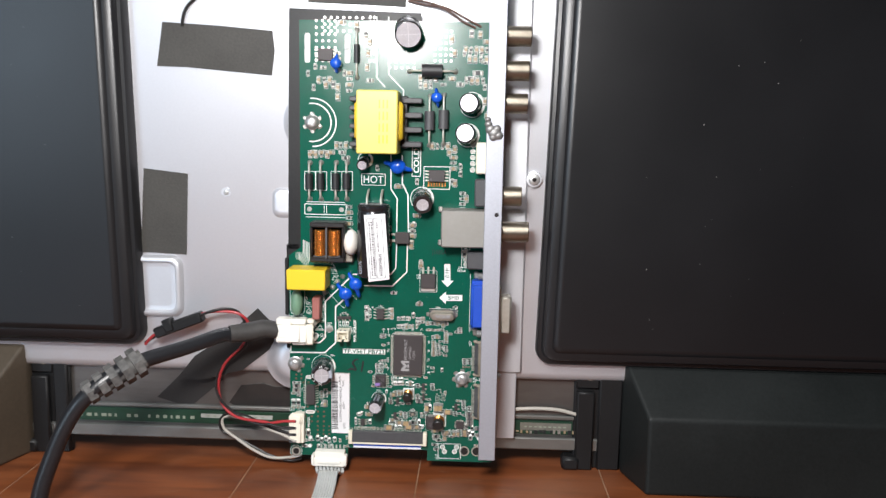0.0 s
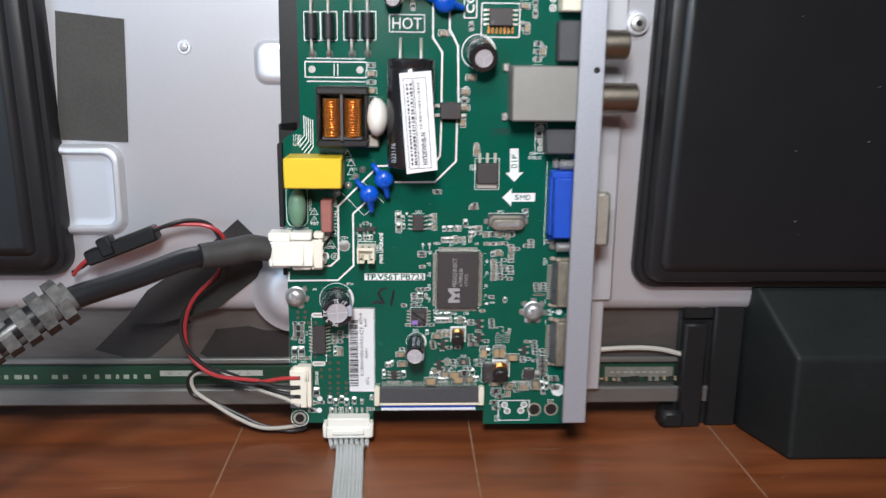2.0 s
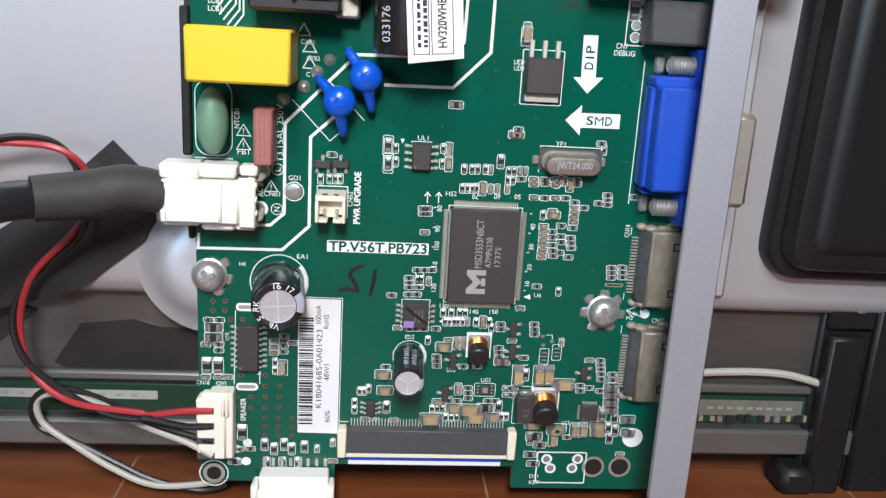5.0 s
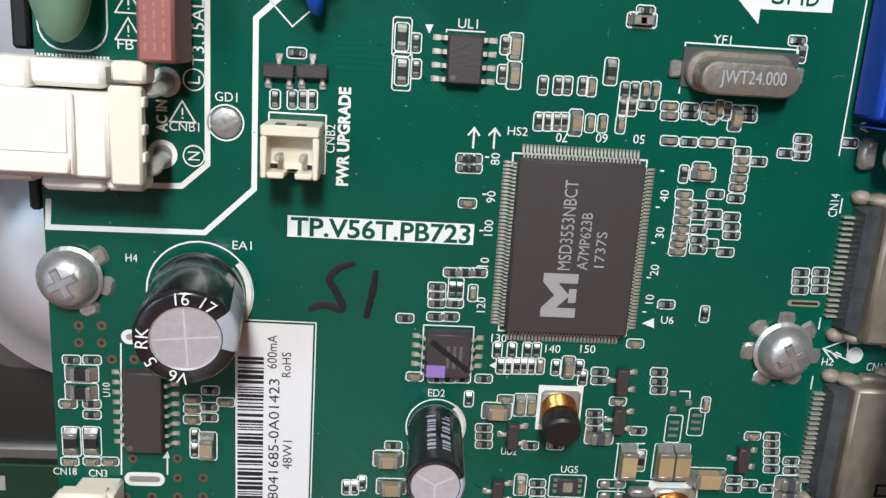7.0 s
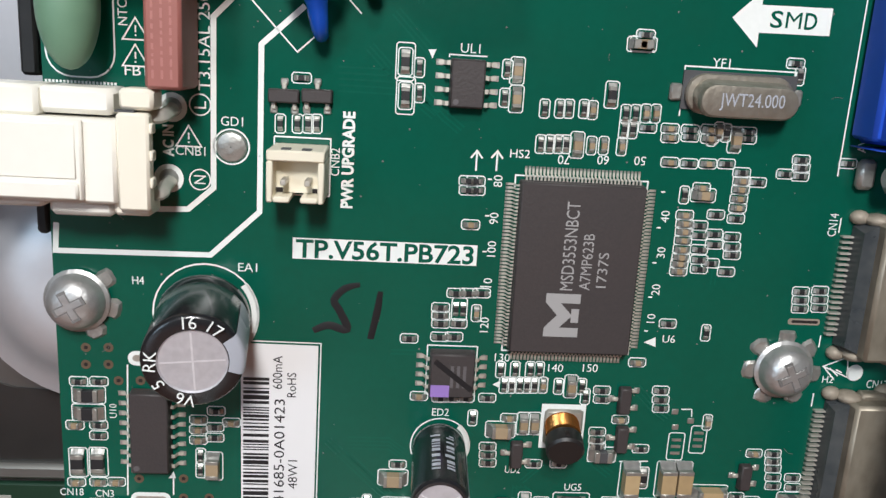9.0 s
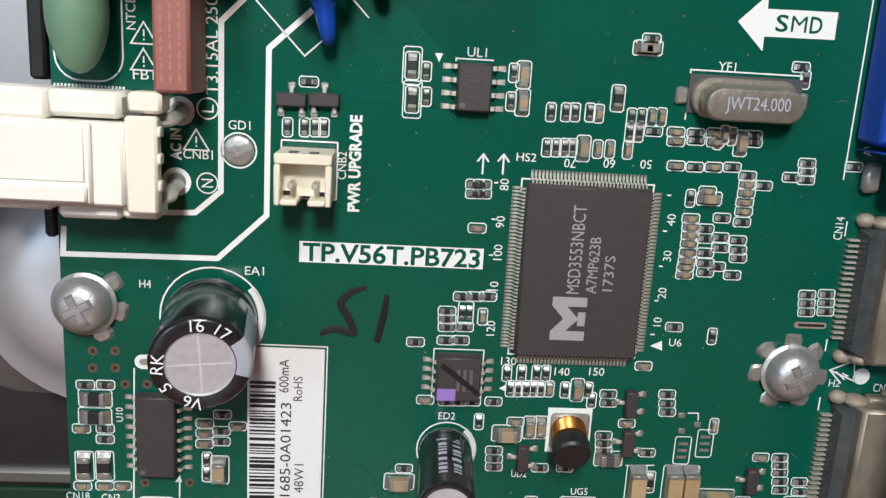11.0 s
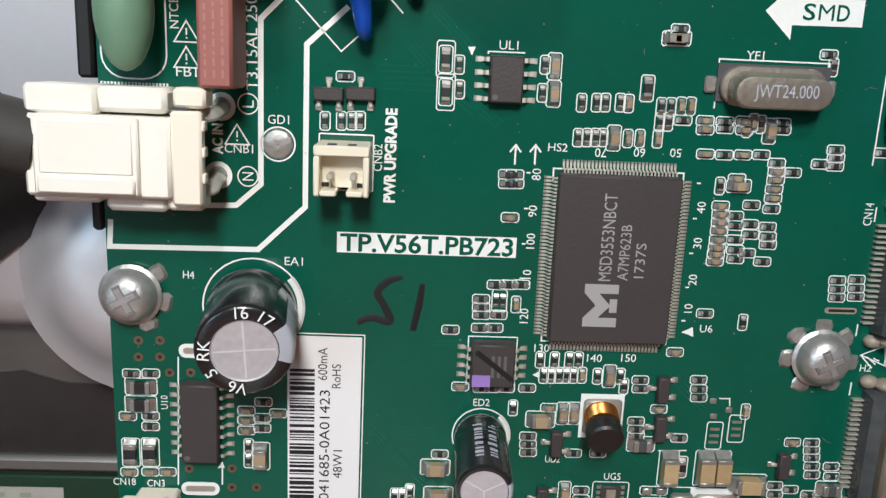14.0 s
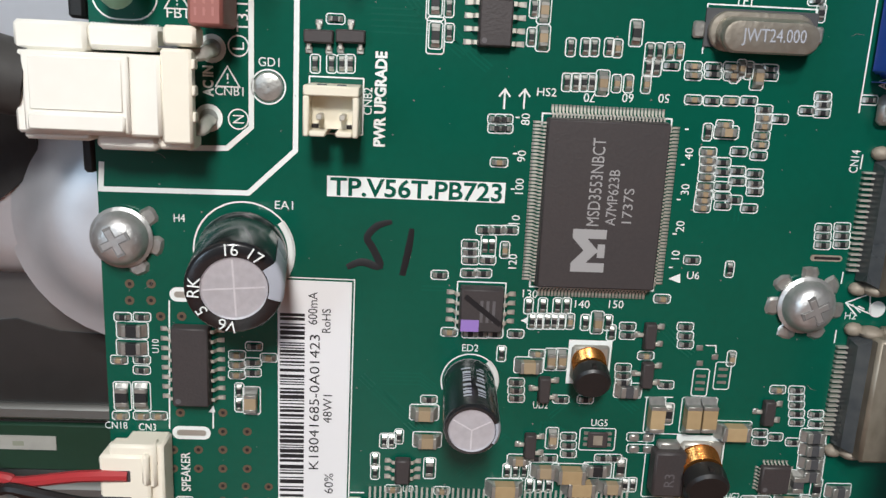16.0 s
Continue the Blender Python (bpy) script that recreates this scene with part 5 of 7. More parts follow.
# ---- tall parts on the lower half ----
silk.ring(-8.3, 53.2, 5.0, 0.16, SZ, SILK)
silk.ring(-8.3, 53.2, 4.75, 0.75, SZ, SILK, -40, 40, 14)
cap1, q1, L1 = can_capacitor((-8.4, 53.1, 0.2), (-7.26, 52.13, 9.9), 4.4, 44, 8, 0.68, "black 16-volt electrolytic capacitor with cross-scored top")
for txt, ang, rad in (("17", 58, 0.81), ("16", 93, 0.84), ("RK", 176, 0.80), ("5", 214, 0.80), ("V6", 258, 0.80)):
    a = radians(ang)
    p = q1 @ Vector((4.45 * rad * math.cos(a), 4.45 * rad * math.sin(a), L1 + 0.42)) + Vector((-8.3, 53.2, 0.2))
    lit(txt, p.x, p.y, 1.08, None, ang - 90, SILK, p.z, parent=cap1)
silk.ring(15.2, 39.9, 3.0, 0.14, SZ, SILK, -20, 200)
silk.ring(15.2, 39.9, 2.85, 0.55, SZ, SILK, -30, 50, 14)
cap2, q2, L2 = can_capacitor((15.1, 40.1, 0.2), (14.68, 39.32, 10.6), 2.7, 32, -5, 0.82)
# grey bars of print on its side
s = Shape()
rng = random.Random(2)
for a0 in (62, 92):
    z0 = 2.6
    while z0 < 8.6:
        w, tall = rng.choice((10, 17, 17, 20)), rng.choice((0.22, 0.3, 0.5))
        ring = [[q2 @ Vector((2.73 * math.cos(radians(a)), 2.73 * math.sin(radians(a)), z)) + Vector((15.1, 40.1, 0.2)) for z in (z0, z0 + tall)] for a in (a0, a0 + w / 2, a0 + w)]
        for m, n in zip(ring, ring[1:]):
            s.add([m[0], n[0], n[1], m[1]], [(0, 1, 2, 3)], GREYBAND, True)
        z0 += tall + rng.choice((0.2, 0.25, 0.5))
s.done("print_bar", cap2)

# crystal
yf = Shape()
u0, v0, u1, v1 = 36.1, 75.0, 46.6, 78.7
yf.box(35.9, 75.3, 0.02, 46.9, 78.9, 0.25, GREYPL)
prev = None
for x0, y0, x1, y1, h in ((36.15, 74.95, 46.5, 78.65, 0.25), (36.1, 74.9, 46.55, 78.7, 0.7), (36.25, 75.0, 46.4, 78.6, 0.85), (36.75, 75.25, 46.2, 78.2, 0.9), (36.65, 74.8, 46.3, 77.9, 2.1), (36.75, 74.85, 46.2, 77.85, 2.2), (36.75, 74.8, 46.1, 77.8, 2.75), (36.9, 74.95, 46.0, 77.7, 2.95), (37.2, 75.2, 45.7, 77.5, 3.0)):
    ring = [(x, y, h) for x, y in rounded(x0, y0, x1, y1, (y1 - y0) / 2 - 0.02, 8)]
    if prev:
        n = len(ring)
        yf.add(prev + ring, [(i, (i + 1) % n, n + (i + 1) % n, n + i) for i in range(n)], CRYSTALTIN, True)
    prev = ring
yf.add(prev, [tuple(range(len(prev)))], CRYSTALTIN)
crystal = yf.done("crystal", board, label="silvery oval metal can crystal")
lit("JWT24.000", 41.6, 76.3, 1.2, 6.1, 1, GREYBAND, 3.02, parent=crystal)
silk.line([(u0 - 0.1, v0 - 0.4), (u0 - 0.1, v1 + 0.55), (u1 + 0.2, v1 + 0.55), (u1 + 0.2, v1 + 0.2)], 0.14, SZ, SILK)
pads.box(u0 - 1.4, (v0 + v1) / 2 - 0.8, 0, u0 - 0.2, (v0 + v1) / 2 + 0.8, 0.5, SOLDER, bev=0.2)
pads.box(u1 + 0.1, (v0 + v1) / 2 - 0.8, 0, u1 + 1.0, (v0 + v1) / 2 + 0.8, 0.4, SOLDER, bev=0.2)

# serial label
lab = Shape()
lab.prism([(-4.85, 24.2), (2.50, 24.1), (2.60, 50.3), (-4.95, 50.35)], 0.02, 0.09, PAPER)
label_ob = lab.done("paper_label", board, (-1.25, 36.5, 0.05), label="white paper label with barcode and serial number")
rng = random.Random(11)
bars = Shape()
v = 26.4
while v < 47.2:
    w = rng.choice((0.14, 0.14, 0.22, 0.32, 0.46))
    bars.box(-4.7, v - 0.5, 0.09, -2.15, v - 0.5 + w, 0.10, INK)
    v += w + rng.choice((0.12, 0.16, 0.22, 0.34))
bars.done("barcode", label_ob, label="black barcode", kind="stuff")
lit("K18041685-0A01423", -1.1, 36.9, 1.05, 15.3, 90, INK, 0.115, parent=label_ob)
lit("600mA", -1.35, 47.4, 0.95, 3.5, 90, INK, 0.115, parent=label_ob)
lit("RoHS", 0.05, 46.1, 0.9, 2.6, 90, INK, 0.115, parent=label_ob)
lit("48W1", 0.3, 36.3, 0.95, 3.2, 90, INK, 0.115, parent=label_ob)
lit("60%", 0.55, 27.6, 0.95, 2.4, 90, INK, 0.115, parent=label_ob)
silk.line([(-5.0, 50.6), (2.85, 50.55), (2.72, 23.8)], 0.12, SZ, SILK)

# mains plug and socket
pu0, pv0, pv1 = -26.6, 64.0, 74.6
plug = thing("mains_plug", (pu0, pv0, 0.3), "white nylon mains plug on its board socket", "plug")
for name, x0, y0, z0, x1, y1, z1, b in (
        ("housing", pu0, 64.9, 0.8, -14.05, 72.05, 7.0, 0.3), ("side_ledge", pu0, 72.0, 1.2, -20.4, pv1, 6.5, 0.35), ("side_rib", -20.6, 72.3, 1.0, -14.5, 74.55, 6.1, 0.45),
        ("side_rib", -20.3, 63.5, 1.0, -14.8, 65.0, 5.6, 0.45), ("side_ledge", -26.3, 64.3, 1.4, -20.5, 65.0, 6.2, 0.25)):
    Shape().box(x0, y0, z0, x1, y1, z1, WHITEPL, bev=b).done(name, plug)
latch = Shape().box(-25.6, 65.15, 6.9, -16.6, 72.0, 7.55, WHITEPL, bev=0.2).done("latch", plug)
Shape().box(-25.2, 65.3, 7.5, -16.9, 66.8, 7.95, WHITEPL, bev=0.2).done("grip_bar", latch)
Shape().box(-25.0, 67.05, 7.5, -17.1, 71.6, 7.68, WHITEPL, bev=0.1).done("grip_pad", latch)
sock = Shape().box(-14.04, 64.4, 5.4, -11.35, 72.7, 6.9, CREAM, bev=0.25).done("board_socket", board, label="cream nylon mains socket")
Shape().box(-14.03, 64.6, 0.05, -13.2, 72.5, 5.38, CREAM).done("socket_base", sock)
Shape().box(-13.9, 72.9, 3.4, -11.05, 74.7, 6.4, CREAM, bev=0.3).done("socket_wing", sock)
Shape().box(-14.7, 63.8, 3.0, -11.5, 65.2, 6.0, CREAM, bev=0.3).done("socket_wing", sock)
for y in (66.4, 68.7, 71.0):
    Shape().box(-11.4, y, 5.6, -11.1, y + 0.9, 6.7, CREAM, bev=0.1).done("tooth", sock)
# Shade between socket and wing, filled in as a dark sliver.
Shape().box(-14.2, 72.72, 5.6, -12.6, 72.88, 6.5, GREYPL).done("gap", sock)
for y, b in ((72.3, (-11.15, 72.85)), (65.6, (-11.55, 66.3))):
    Shape().sweep([(-13.0, y, 4.4), (-11.2, y, 4.2), (b[0] + 0.5, b[1] - 0.2, 3.0), (b[0] + 0.3, b[1], 0.2)], 0.62, PINS, 8, 4, squash=0.55).done("contact_pin", board)

# small two-pin socket
s = Shape()
x0, y0 = -1.82, 65.51
x1, y1 = 3.18, 69.87
m = (x0 + x1) / 2
s.box(x0 + 0.57, y0 + 0.57, 0.05, x1 - 0.57, y1 - 0.72, 3.4, IVORY)
s.box(x0, y1 - 0.7, 0.05, x1, y1 + 0.25, 5.8, IVORY, bev=0.12)
s.box(x0 + 1.2, y1 + 0.15, 4.2, x0 + 2.0, y1 + 0.35, 5.3, GREYPL)
s.box(x1 - 2.0, y1 + 0.15, 4.2, x1 - 1.2, y1 + 0.35, 5.3, GREYPL)
s.box(x0, y0, 0.05, x0 + 0.55, y1 - 0.71, 5.78, IVORY, bev=0.12)
s.box(x1 - 0.55, y0, 0.05, x1, y1 - 0.71, 5.78, IVORY, bev=0.12)
s.box(x0 + 0.56, y0 + 0.01, 0.05, m - 0.45, y0 + 0.55, 5.74, IVORY, bev=0.12)
s.box(m + 0.45, y0 + 0.01, 0.05, x1 - 0.56, y0 + 0.55, 5.74, IVORY, bev=0.12)
for k in (-1, 1):
    # Dark patches on the floor stand for shaded corner slots.
    s.box(m + k * 1.75 - 0.45, y0 + 0.6, 3.38, m + k * 1.75 + 0.45, y0 + 1.0, 3.46, HOLESHADE)
sk = s.done("two_pin_socket", board, label="ivory nylon two-pin socket")
for k in (-1, 1):
    Shape().box(m + k * 1.05 - 0.27, y0 + 1.5, 0.9, m + k * 1.05 + 0.27, y0 + 2.05, 5.6, PINS, bev=0.1).done("pin", sk)
frame_line(m, 68.0, 5.2, 5.4, 0, 0.14, 0.05)

# green thermistor, rose fuse, yellow film capacitor
u, v = -18.5, 81.3
Shape().ellipsoid((u, v, 4.0), 2.55, 5.5, 2.7, GREENCER, 28, 16).done("thermistor", board, label="dull green lacquered disc thermistor")
silk.line([(u + x, v + y) for x, y in rounded(-3.6, -6.2, 2.4, 6.2, 2.2)], 0.15, SZ, SILK, True)
fuse = Shape().box(-11.7, 74.7, 0.3, -8.65, 83.84, 6.5, ROSE, bev=0.3).done("fuse", board, label="dusty rose rectangular plastic fuse")
rng = random.Random(6)
# Embossed lettering as flat bars, its catch of light in the paler colour.
fp = Shape()
for col in range(3):
    y = 75.6
    while y < 82.8:
        w = rng.uniform(0.25, 0.8)
        fp.box(-11.1 + col * 0.75, y, 6.49, -10.9 + col * 0.75, y + w, 6.512, ROSERELIEF)
        y += w + rng.uniform(0.15, 0.4)
fp.done("fine_print", fuse, kind="stuff")
u0, v0 = -20.9, 87.9
u1, v1 = -5.3, 96.2
Shape().box(u0, v0, 0.4, u1, v1, 12.0, YELLOW, bev=0.4).done("film_capacitor", board, label="bright yellow box film capacitor")
for x, y in ((-7.63, 85.01), (-4.36, 87.17)):
    pads.revolve((x, y, 0.0), (0, 0, 1), [(1.1, 0, SOLDER), (0.9, 0.4, SOLDER), (0.4, 0.9, SOLDER), (0.05, 1.0, SOLDER)], 16, cap=False)
for x, y in ((-0.21, 91.72), (-2.23, 89.74)):
    pads.revolve((x, y, 0.0), (0, 0, 1), [(1.0, 0, SOLDER), (0.8, 0.4, SOLDER), (0.05, 0.8, SOLDER)], 16, cap=False)


def blue_disc(x, y, h, r, ends):
    """A blue lacquered ceramic disc with two dipped legs running to the ends given."""
    s = Shape()
    s.ellipsoid((x, y, h), r, r * 0.96, r * 0.62, BLUECER, 24, 14)
    for ex, ey, eh in ends:
        m = Vector((x * 0.45 + ex * 0.55, y * 0.45 + ey * 0.55, h * 0.55 + eh * 0.45))
        s.sweep([(x, y, h), m, (ex, ey, eh), (ex, ey, 0.1)], [r * 0.72, r * 0.36, r * 0.26, r * 0.2], BLUECER, 10, 5)
    s.done("disc_capacitor", board, label="blue lacquered ceramic disc capacitor")


blue_disc(5.91, 89.63, 5.0, 2.65, ((3.02, 93.32, 3.2), (6.90, 84.35, 2.6)))
blue_disc(1.77, 85.45, 5.0, 2.65, ((-1.65, 88.74, 3.2), (2.35, 80.14, 2.6)))
blue_disc(22.52, 137.64, 4.0, 3.1, ((17.4, 139.0, 1.5), (27.4, 136.2, 1.5)))
blue_disc(-2.40, 177.61, 4.0, 2.2, ((-2.4, 180.7, 1.5), (-2.4, 174.5, 1.5)))
blue_disc(37.63, 164.95, 4.0, 2.2, ((37.2, 168.2, 1.5), (38.1, 161.8, 1.5)))

# speaker socket, strip-light socket, screen cable socket
u0, v0 = -21.62, 20.37
u1, v1 = -15.98, 33.9
s = Shape()
s.box(u0 + 1.4, v0, 0.05, u1, v1 - 0.6, 3.4, CREAM, bev=0.25)
s.box(u0 - 0.6, v0 + 0.3, 0.8, u1 - 1.2, v1 - 1.4, 4.2, CREAM, bev=0.3)
s.box(u0 + 0.3, v1 - 5.2, 2.0, u1 - 0.6, v1 - 0.4, 3.9, CREAM, bev=0.3)
s.box(u1 - 1.9, v1 - 4.6, 2.5, u1 - 1.2, v1 - 1.2, 4.6, CREAM, bev=0.25)
spk = s.done("speaker_socket", board, label="white nylon four-way plug in its socket")
n = 4
SPK = []
for k in range(n):
    y = v1 - (k + 1.25) * (v1 - v0) / (n + 0.6)
    SPK.append((u0, y, 3.4))
    # Solid dark block, its colour standing in for the slot's shade.
    Shape().box(u0 - 0.65, y - 0.7, 2.0, u0 + 2.6, y + 0.7, 4.22, GREYPL, bev=0.1).done("wire_slot", spk)
u0, v0 = -12.40, 10.87
u1, v1 = 2.01, 17.20
s = Shape()
v1 -= 0.8
s.box(u0, v0, 1.0, u1, v1 - 1.8, 4.6, WHITEPL, bev=0.35)
s.box(u0 + 1.0, v1 - 2.2, 0.1, u1 - 0.8, v1 + 0.8, 4.2, WHITEPL, bev=0.3)
s.box(u0 + 2.4, v0 + 1.4, 4.5, u1 - 2.4, v1 - 2.6, 5.3, WHITEPL, bev=0.3)
for x in (u0 - 0.3, u1 - 0.9):
    s.box(x, v0 + 0.6, 1.2, x + 1.2, v1 - 0.6, 5.2, WHITEPL, bev=0.3)
s.done("ribbon_plug", board, label="white nylon ribbon plug at the board's foot")
for k in range(8):
    x = u0 + 1.6 + k * (u1 - u0 - 3.2) / 7
    pads.box(x - 0.35, v1 + 1.0, 0, x + 0.35, v1 + 2.6, 0.5, SOLDER, bev=0.1)
    t = Shape()
    xe = (u0 + u1) / 2 + (x - (u0 + u1) / 2) * 0.62 + 1.0
    t.sweep([(x, v0 + 0.5, 3.0), (x * 0.8 + xe * 0.2, v0 - 3.0, 4.0), (xe, TABLE + 3.5, 12.0), (xe + 0.5, TABLE + 0.8, 26.0), (xe + 1.5, TABLE + 0.75, 70.0), (xe - 4, TABLE + 0.75, 120.0)], 0.68, GREYW, 8, 5)
    t.done("ribbon_wire", label="thin pale grey wire from the ribbon plug", category="wire", group="ribbon wires")
u0, v0 = 3.83, 20.13
u1, v1 = 34.54, 25.94
s = Shape()
s.box(u0, v0 + 1.1, 0.05, u1, v1, 2.2, GREYPL, bev=0.15)
lv = s.done("cable_socket", board, label="flat dark screen cable socket with ivory ends")
Shape().box(u0 + 0.2, v0 + 0.1, 0.3, u1 - 0.2, v0 + 1.0, 1.9, IVORY, bev=0.15).done("lip", lv, label="ivory locking lip")
for a, b in ((u0 - 1.2, u0 + 0.4), (u1 - 0.4, u1 + 1.2)):
    Shape().box(a, v0 + 0.3, 0.05, b, v1 + 0.2, 2.6, IVORY, bev=0.2).done("end_block", lv, label="ivory end block")
s = Shape()
for k in range(51):
    x = u0 + 1.2 + k * (u1 - u0 - 2.4) / 50
    s.box(x - 0.11, v1 - 0.1, 0.05, x + 0.11, v1 + 1.4, 0.25, PINS)
s.done("lead_frame", lv, label="fine gold-grey pins", kind="stuff")
silk.line([(u0 - 1.0, v1 + 0.6), (u0 + 0.6, v1 + 0.6)], 0.14, SZ, SILK)
fc = Shape()
fc.prism([(u0 + 0.8, v0 - 1.8), (u1 - 1.2, v0 - 1.8), (u1 - 1.2, v0 + 0.4), (u0 + 0.8, v0 + 0.4)], 0.7, 0.95, PAPER)
fc.box(u0 + 0.8, v0 - 0.9, 0.95, u1 - 1.2, v0 - 0.25, 1.05, BLUEPL)
fc.add([(u0 + 0.8, v0 - 1.8, 0.8), (u1 - 1.2, v0 - 1.8, 0.8), (u1 - 1.2, 17.5, -9.0), (u0 + 0.8, 17.5, -9.0)], [(0, 1, 2, 3)], PAPER)
fc.done("flat_cable", None, label="white flat screen cable with a blue edge stripe", category="cable")

# metal-shelled sockets by the bracket
RAILU = 64.2
HS = 3.5


def hdmi(u0, v0, v1):
    """A dirty metal shell behind a smoky insulator, a comb of pins and tan flux at its feet."""
    s = Shape()
    s.box(u0 + 0.5, v0, 0.1, RAILU - 0.2, v1, HS, DIRTYTIN, bev=0.35)
    s.box(u0 + 2.0, v1 - 0.4, 0.1, RAILU - 2.4, v1 + 0.6, 1.6, DIRTYTIN, bev=0.3)
    ob = s.done("hdmi_socket", board, label="dirty metal shelled video socket with tan flux")
    wedge = Shape().prism([(u0 - 1.0, v0 + 0.8), (u0 + 0.6, v0 + 0.1), (u0 + 0.6, v1 - 0.1), (u0 - 1.0, v1 - 0.8)], 0.1, 2.2, SMOKE, inset=0.35)
    wedge.done("insulator", ob, label="smoky grey plastic insulator")
    p = Shape()
    for k in range(19):
        y = v0 + 1.9 + k * (v1 - v0 - 3.8) / 18
        p.box(u0 - 2.1, y - 0.085, 0.03, u0 - 0.5, y + 0.09, 0.6, PINS)
    p.done("lead_frame", ob, label="row of fine solder pins", kind="stuff")
    # Slots are dark bars on the shell, their shade in the colour.
    for y in (v0 + 2.0, v1 - 3.4):
        t = Shape()
        t.box(u0 + 4.6, y, HS - 0.02, u0 + 8.5, y + 0.25, HS + 0.03, HOLESHADE)
        t.box(u0 + 4.6, y + 1.2, HS - 0.02, u0 + 8.5, y + 1.45, HS + 0.03, HOLESHADE)
        t.box(u0 + 4.4, y, HS - 0.02, u0 + 4.7, y + 1.45, HS + 0.03, HOLESHADE)
        t.done("spring_slot", ob)
    for y, q in ((v0 - 0.1, -1), (v1 + 0.1, 1)):
        pads.ellipsoid((u0 - 0.6, y, 0.3), 1.0, 0.75, 0.8, FLUX, 12, 8)
        pads.ellipsoid((u0 + 0.9, y - 0.1 * q, 0.9), 1.3, 0.7, 1.3, FLUX, 12, 8)
        pads.ellipsoid((u0 + 5.2, y + 0.3 * q, 0.3), 1.2, 0.9, 0.9, FLUX, 12, 8)
    silk.line([(u0 - 2.3, v1 - 1.6), (u0 - 2.3, v1 - 0.1)], 0.14, SZ, SILK)
    silk.line([(u0 - 2.3, v0 + 1.6), (u0 - 2.3, v0 + 0.3)], 0.14, SZ, SILK)
    return ob


hdmi(55.93, 51.66, 65.64)
hdmi(56.25, 33.2, 47.0)
for k in range(3):
    u, v = 55.68, 49.40
    silk.line([(u - 1.2 + k * 0.7, v + 0.5 - 0.15 * k), (u + 0.2 + k * 0.35, v - 0.9 + 0.4 * k)], 0.14, SZ, SILK)
pads.prism([(51.6 + x, 54.65 + y) for x, y in rounded(-1.7, -0.33, 1.7, 0.33, 0.32)], 0.0, 0.02, FLUX)
pads.prism([(51.7 + x, 54.65 + y) for x, y in rounded(-1.4, -0.15, 1.4, 0.15, 0.14)], 0.02, 0.03, HOLESHADE)
silk.line([(54.48, 49.92), (56.93, 51.00), (57.32, 48.77)], 0.14, SZ, SILK, True)
silk.disc(57.97, 49.32, 0.9, SZ, SILK)

# blue video socket with its two posts
u0, v0 = 53.42, 73.05
u1, v1 = 58.72, 90.89
vg = thing("vga_socket", (u0, v0, 0.2), "bright blue plastic video socket with threaded posts", "socket")
Shape().box(u0, v0, 0.2, RAILU - 0.3, v1, 7.4, BLUEPL, bev=0.5, taper=0.25).done("housing", vg)
Shape().box(u0 - 0.5, v0 + 0.4, 0.2, u0 + 2.4, v1 - 0.4, 4.2, BLUEPL, bev=0.35).done("step", vg)
silk.line([(u0 - 0.9, v0 - 3.4), (u0 - 0.9, v1 + 3.4)], 0.14, SZ, SILK)
for y, q in ((v0 - 3.0, -1), (v1 + 3.0, 1)):
    Shape().box(u0 - 0.3, y - q * 3.1 - 0.5, 0.2, RAILU - 0.3, y - q * 2.2 + 0.5, 5.2, BLUEPL, bev=0.4).done("shoulder", vg)
    Shape().box(u0 + 6.2, y - 3.0, 0.2, RAILU - 0.35, y + 3.0, 5.6, BLUEPL, bev=0.5).done("flange", vg)
    Shape().box(u0 + 0.6, y - 1.5, 0.1, u0 + 2.4, y + 1.5, 1.2, SOLDER, bev=0.4).done("foot", vg, label="solder covered metal foot")
    p = Shape()
    p.revolve((u0 + 2.0, y, 3.4), (1, 0, 0), [(1.0, 0, STEELBOLT)] + [(1.6 if i % 2 else 1.2, 0.2 + 0.28 * i, STEELBOLT) for i in range(14)] + [(1.6, 4.4, STEELBOLT)], 18)
    p.done("post", vg, label="bright threaded metal post")

# headphone jack, tuner can, white sockets under the bracket
u0, v0 = 50.93, 97.07
u1, v1 = 60.64, 103.97
Shape().box(u0, v0, 0.1, RAILU - 0.3, v1, 6.4, GREYPL, bev=0.5).done("headphone_jack", board, label="dark grey plastic headphone jack")
u, v = 50.38, 100.97
frame_line(u, v, 3.2, 8.5, 0, 0.18)
for k in range(4):
    pads.disc(u, v - 2.9 + k * 1.95, 0.65, 0.01, SOLDER, 14)
    silk.ring(u, v - 2.9 + k * 1.95, 0.8, 0.2, SZ, SILK)
u0, v0 = 40.50, 106.35
u1, v1 = 58.46, 121.14
Shape().box(u0, v0, 0.1, RAILU - 0.3, v1, 10.4, CANSTEEL, bev=0.45).done("tuner_can", board, label="plain tinned metal tuner can")
for y in (v0 + 0.6, v1 - 0.6):
    pads.box(u0 - 1.6, y - 1.2, 0, u0 + 0.3, y + 1.2, 0.9, SOLDER, bev=0.35)
u0, v0 = 53.67, 135.45
u1, v1 = 57.82, 147.72
s = Shape().box(u0, v0, 0.1, RAILU - 0.3, v1, 6.5, IVORY, bev=0.4)
s.done("white_socket", board, label="off-white plastic socket under the bracket")
for k in range(5):
    pads.disc(u0 - 1.3, v0 + 1.2 + k * (v1 - v0 - 2.4) / 4, 0.75, 0.3, SOLDER, 12)
    silk.ring(u0 - 1.3, v0 + 1.2 + k * (v1 - v0 - 2.4) / 4, 0.95, 0.2, SZ, SILK)
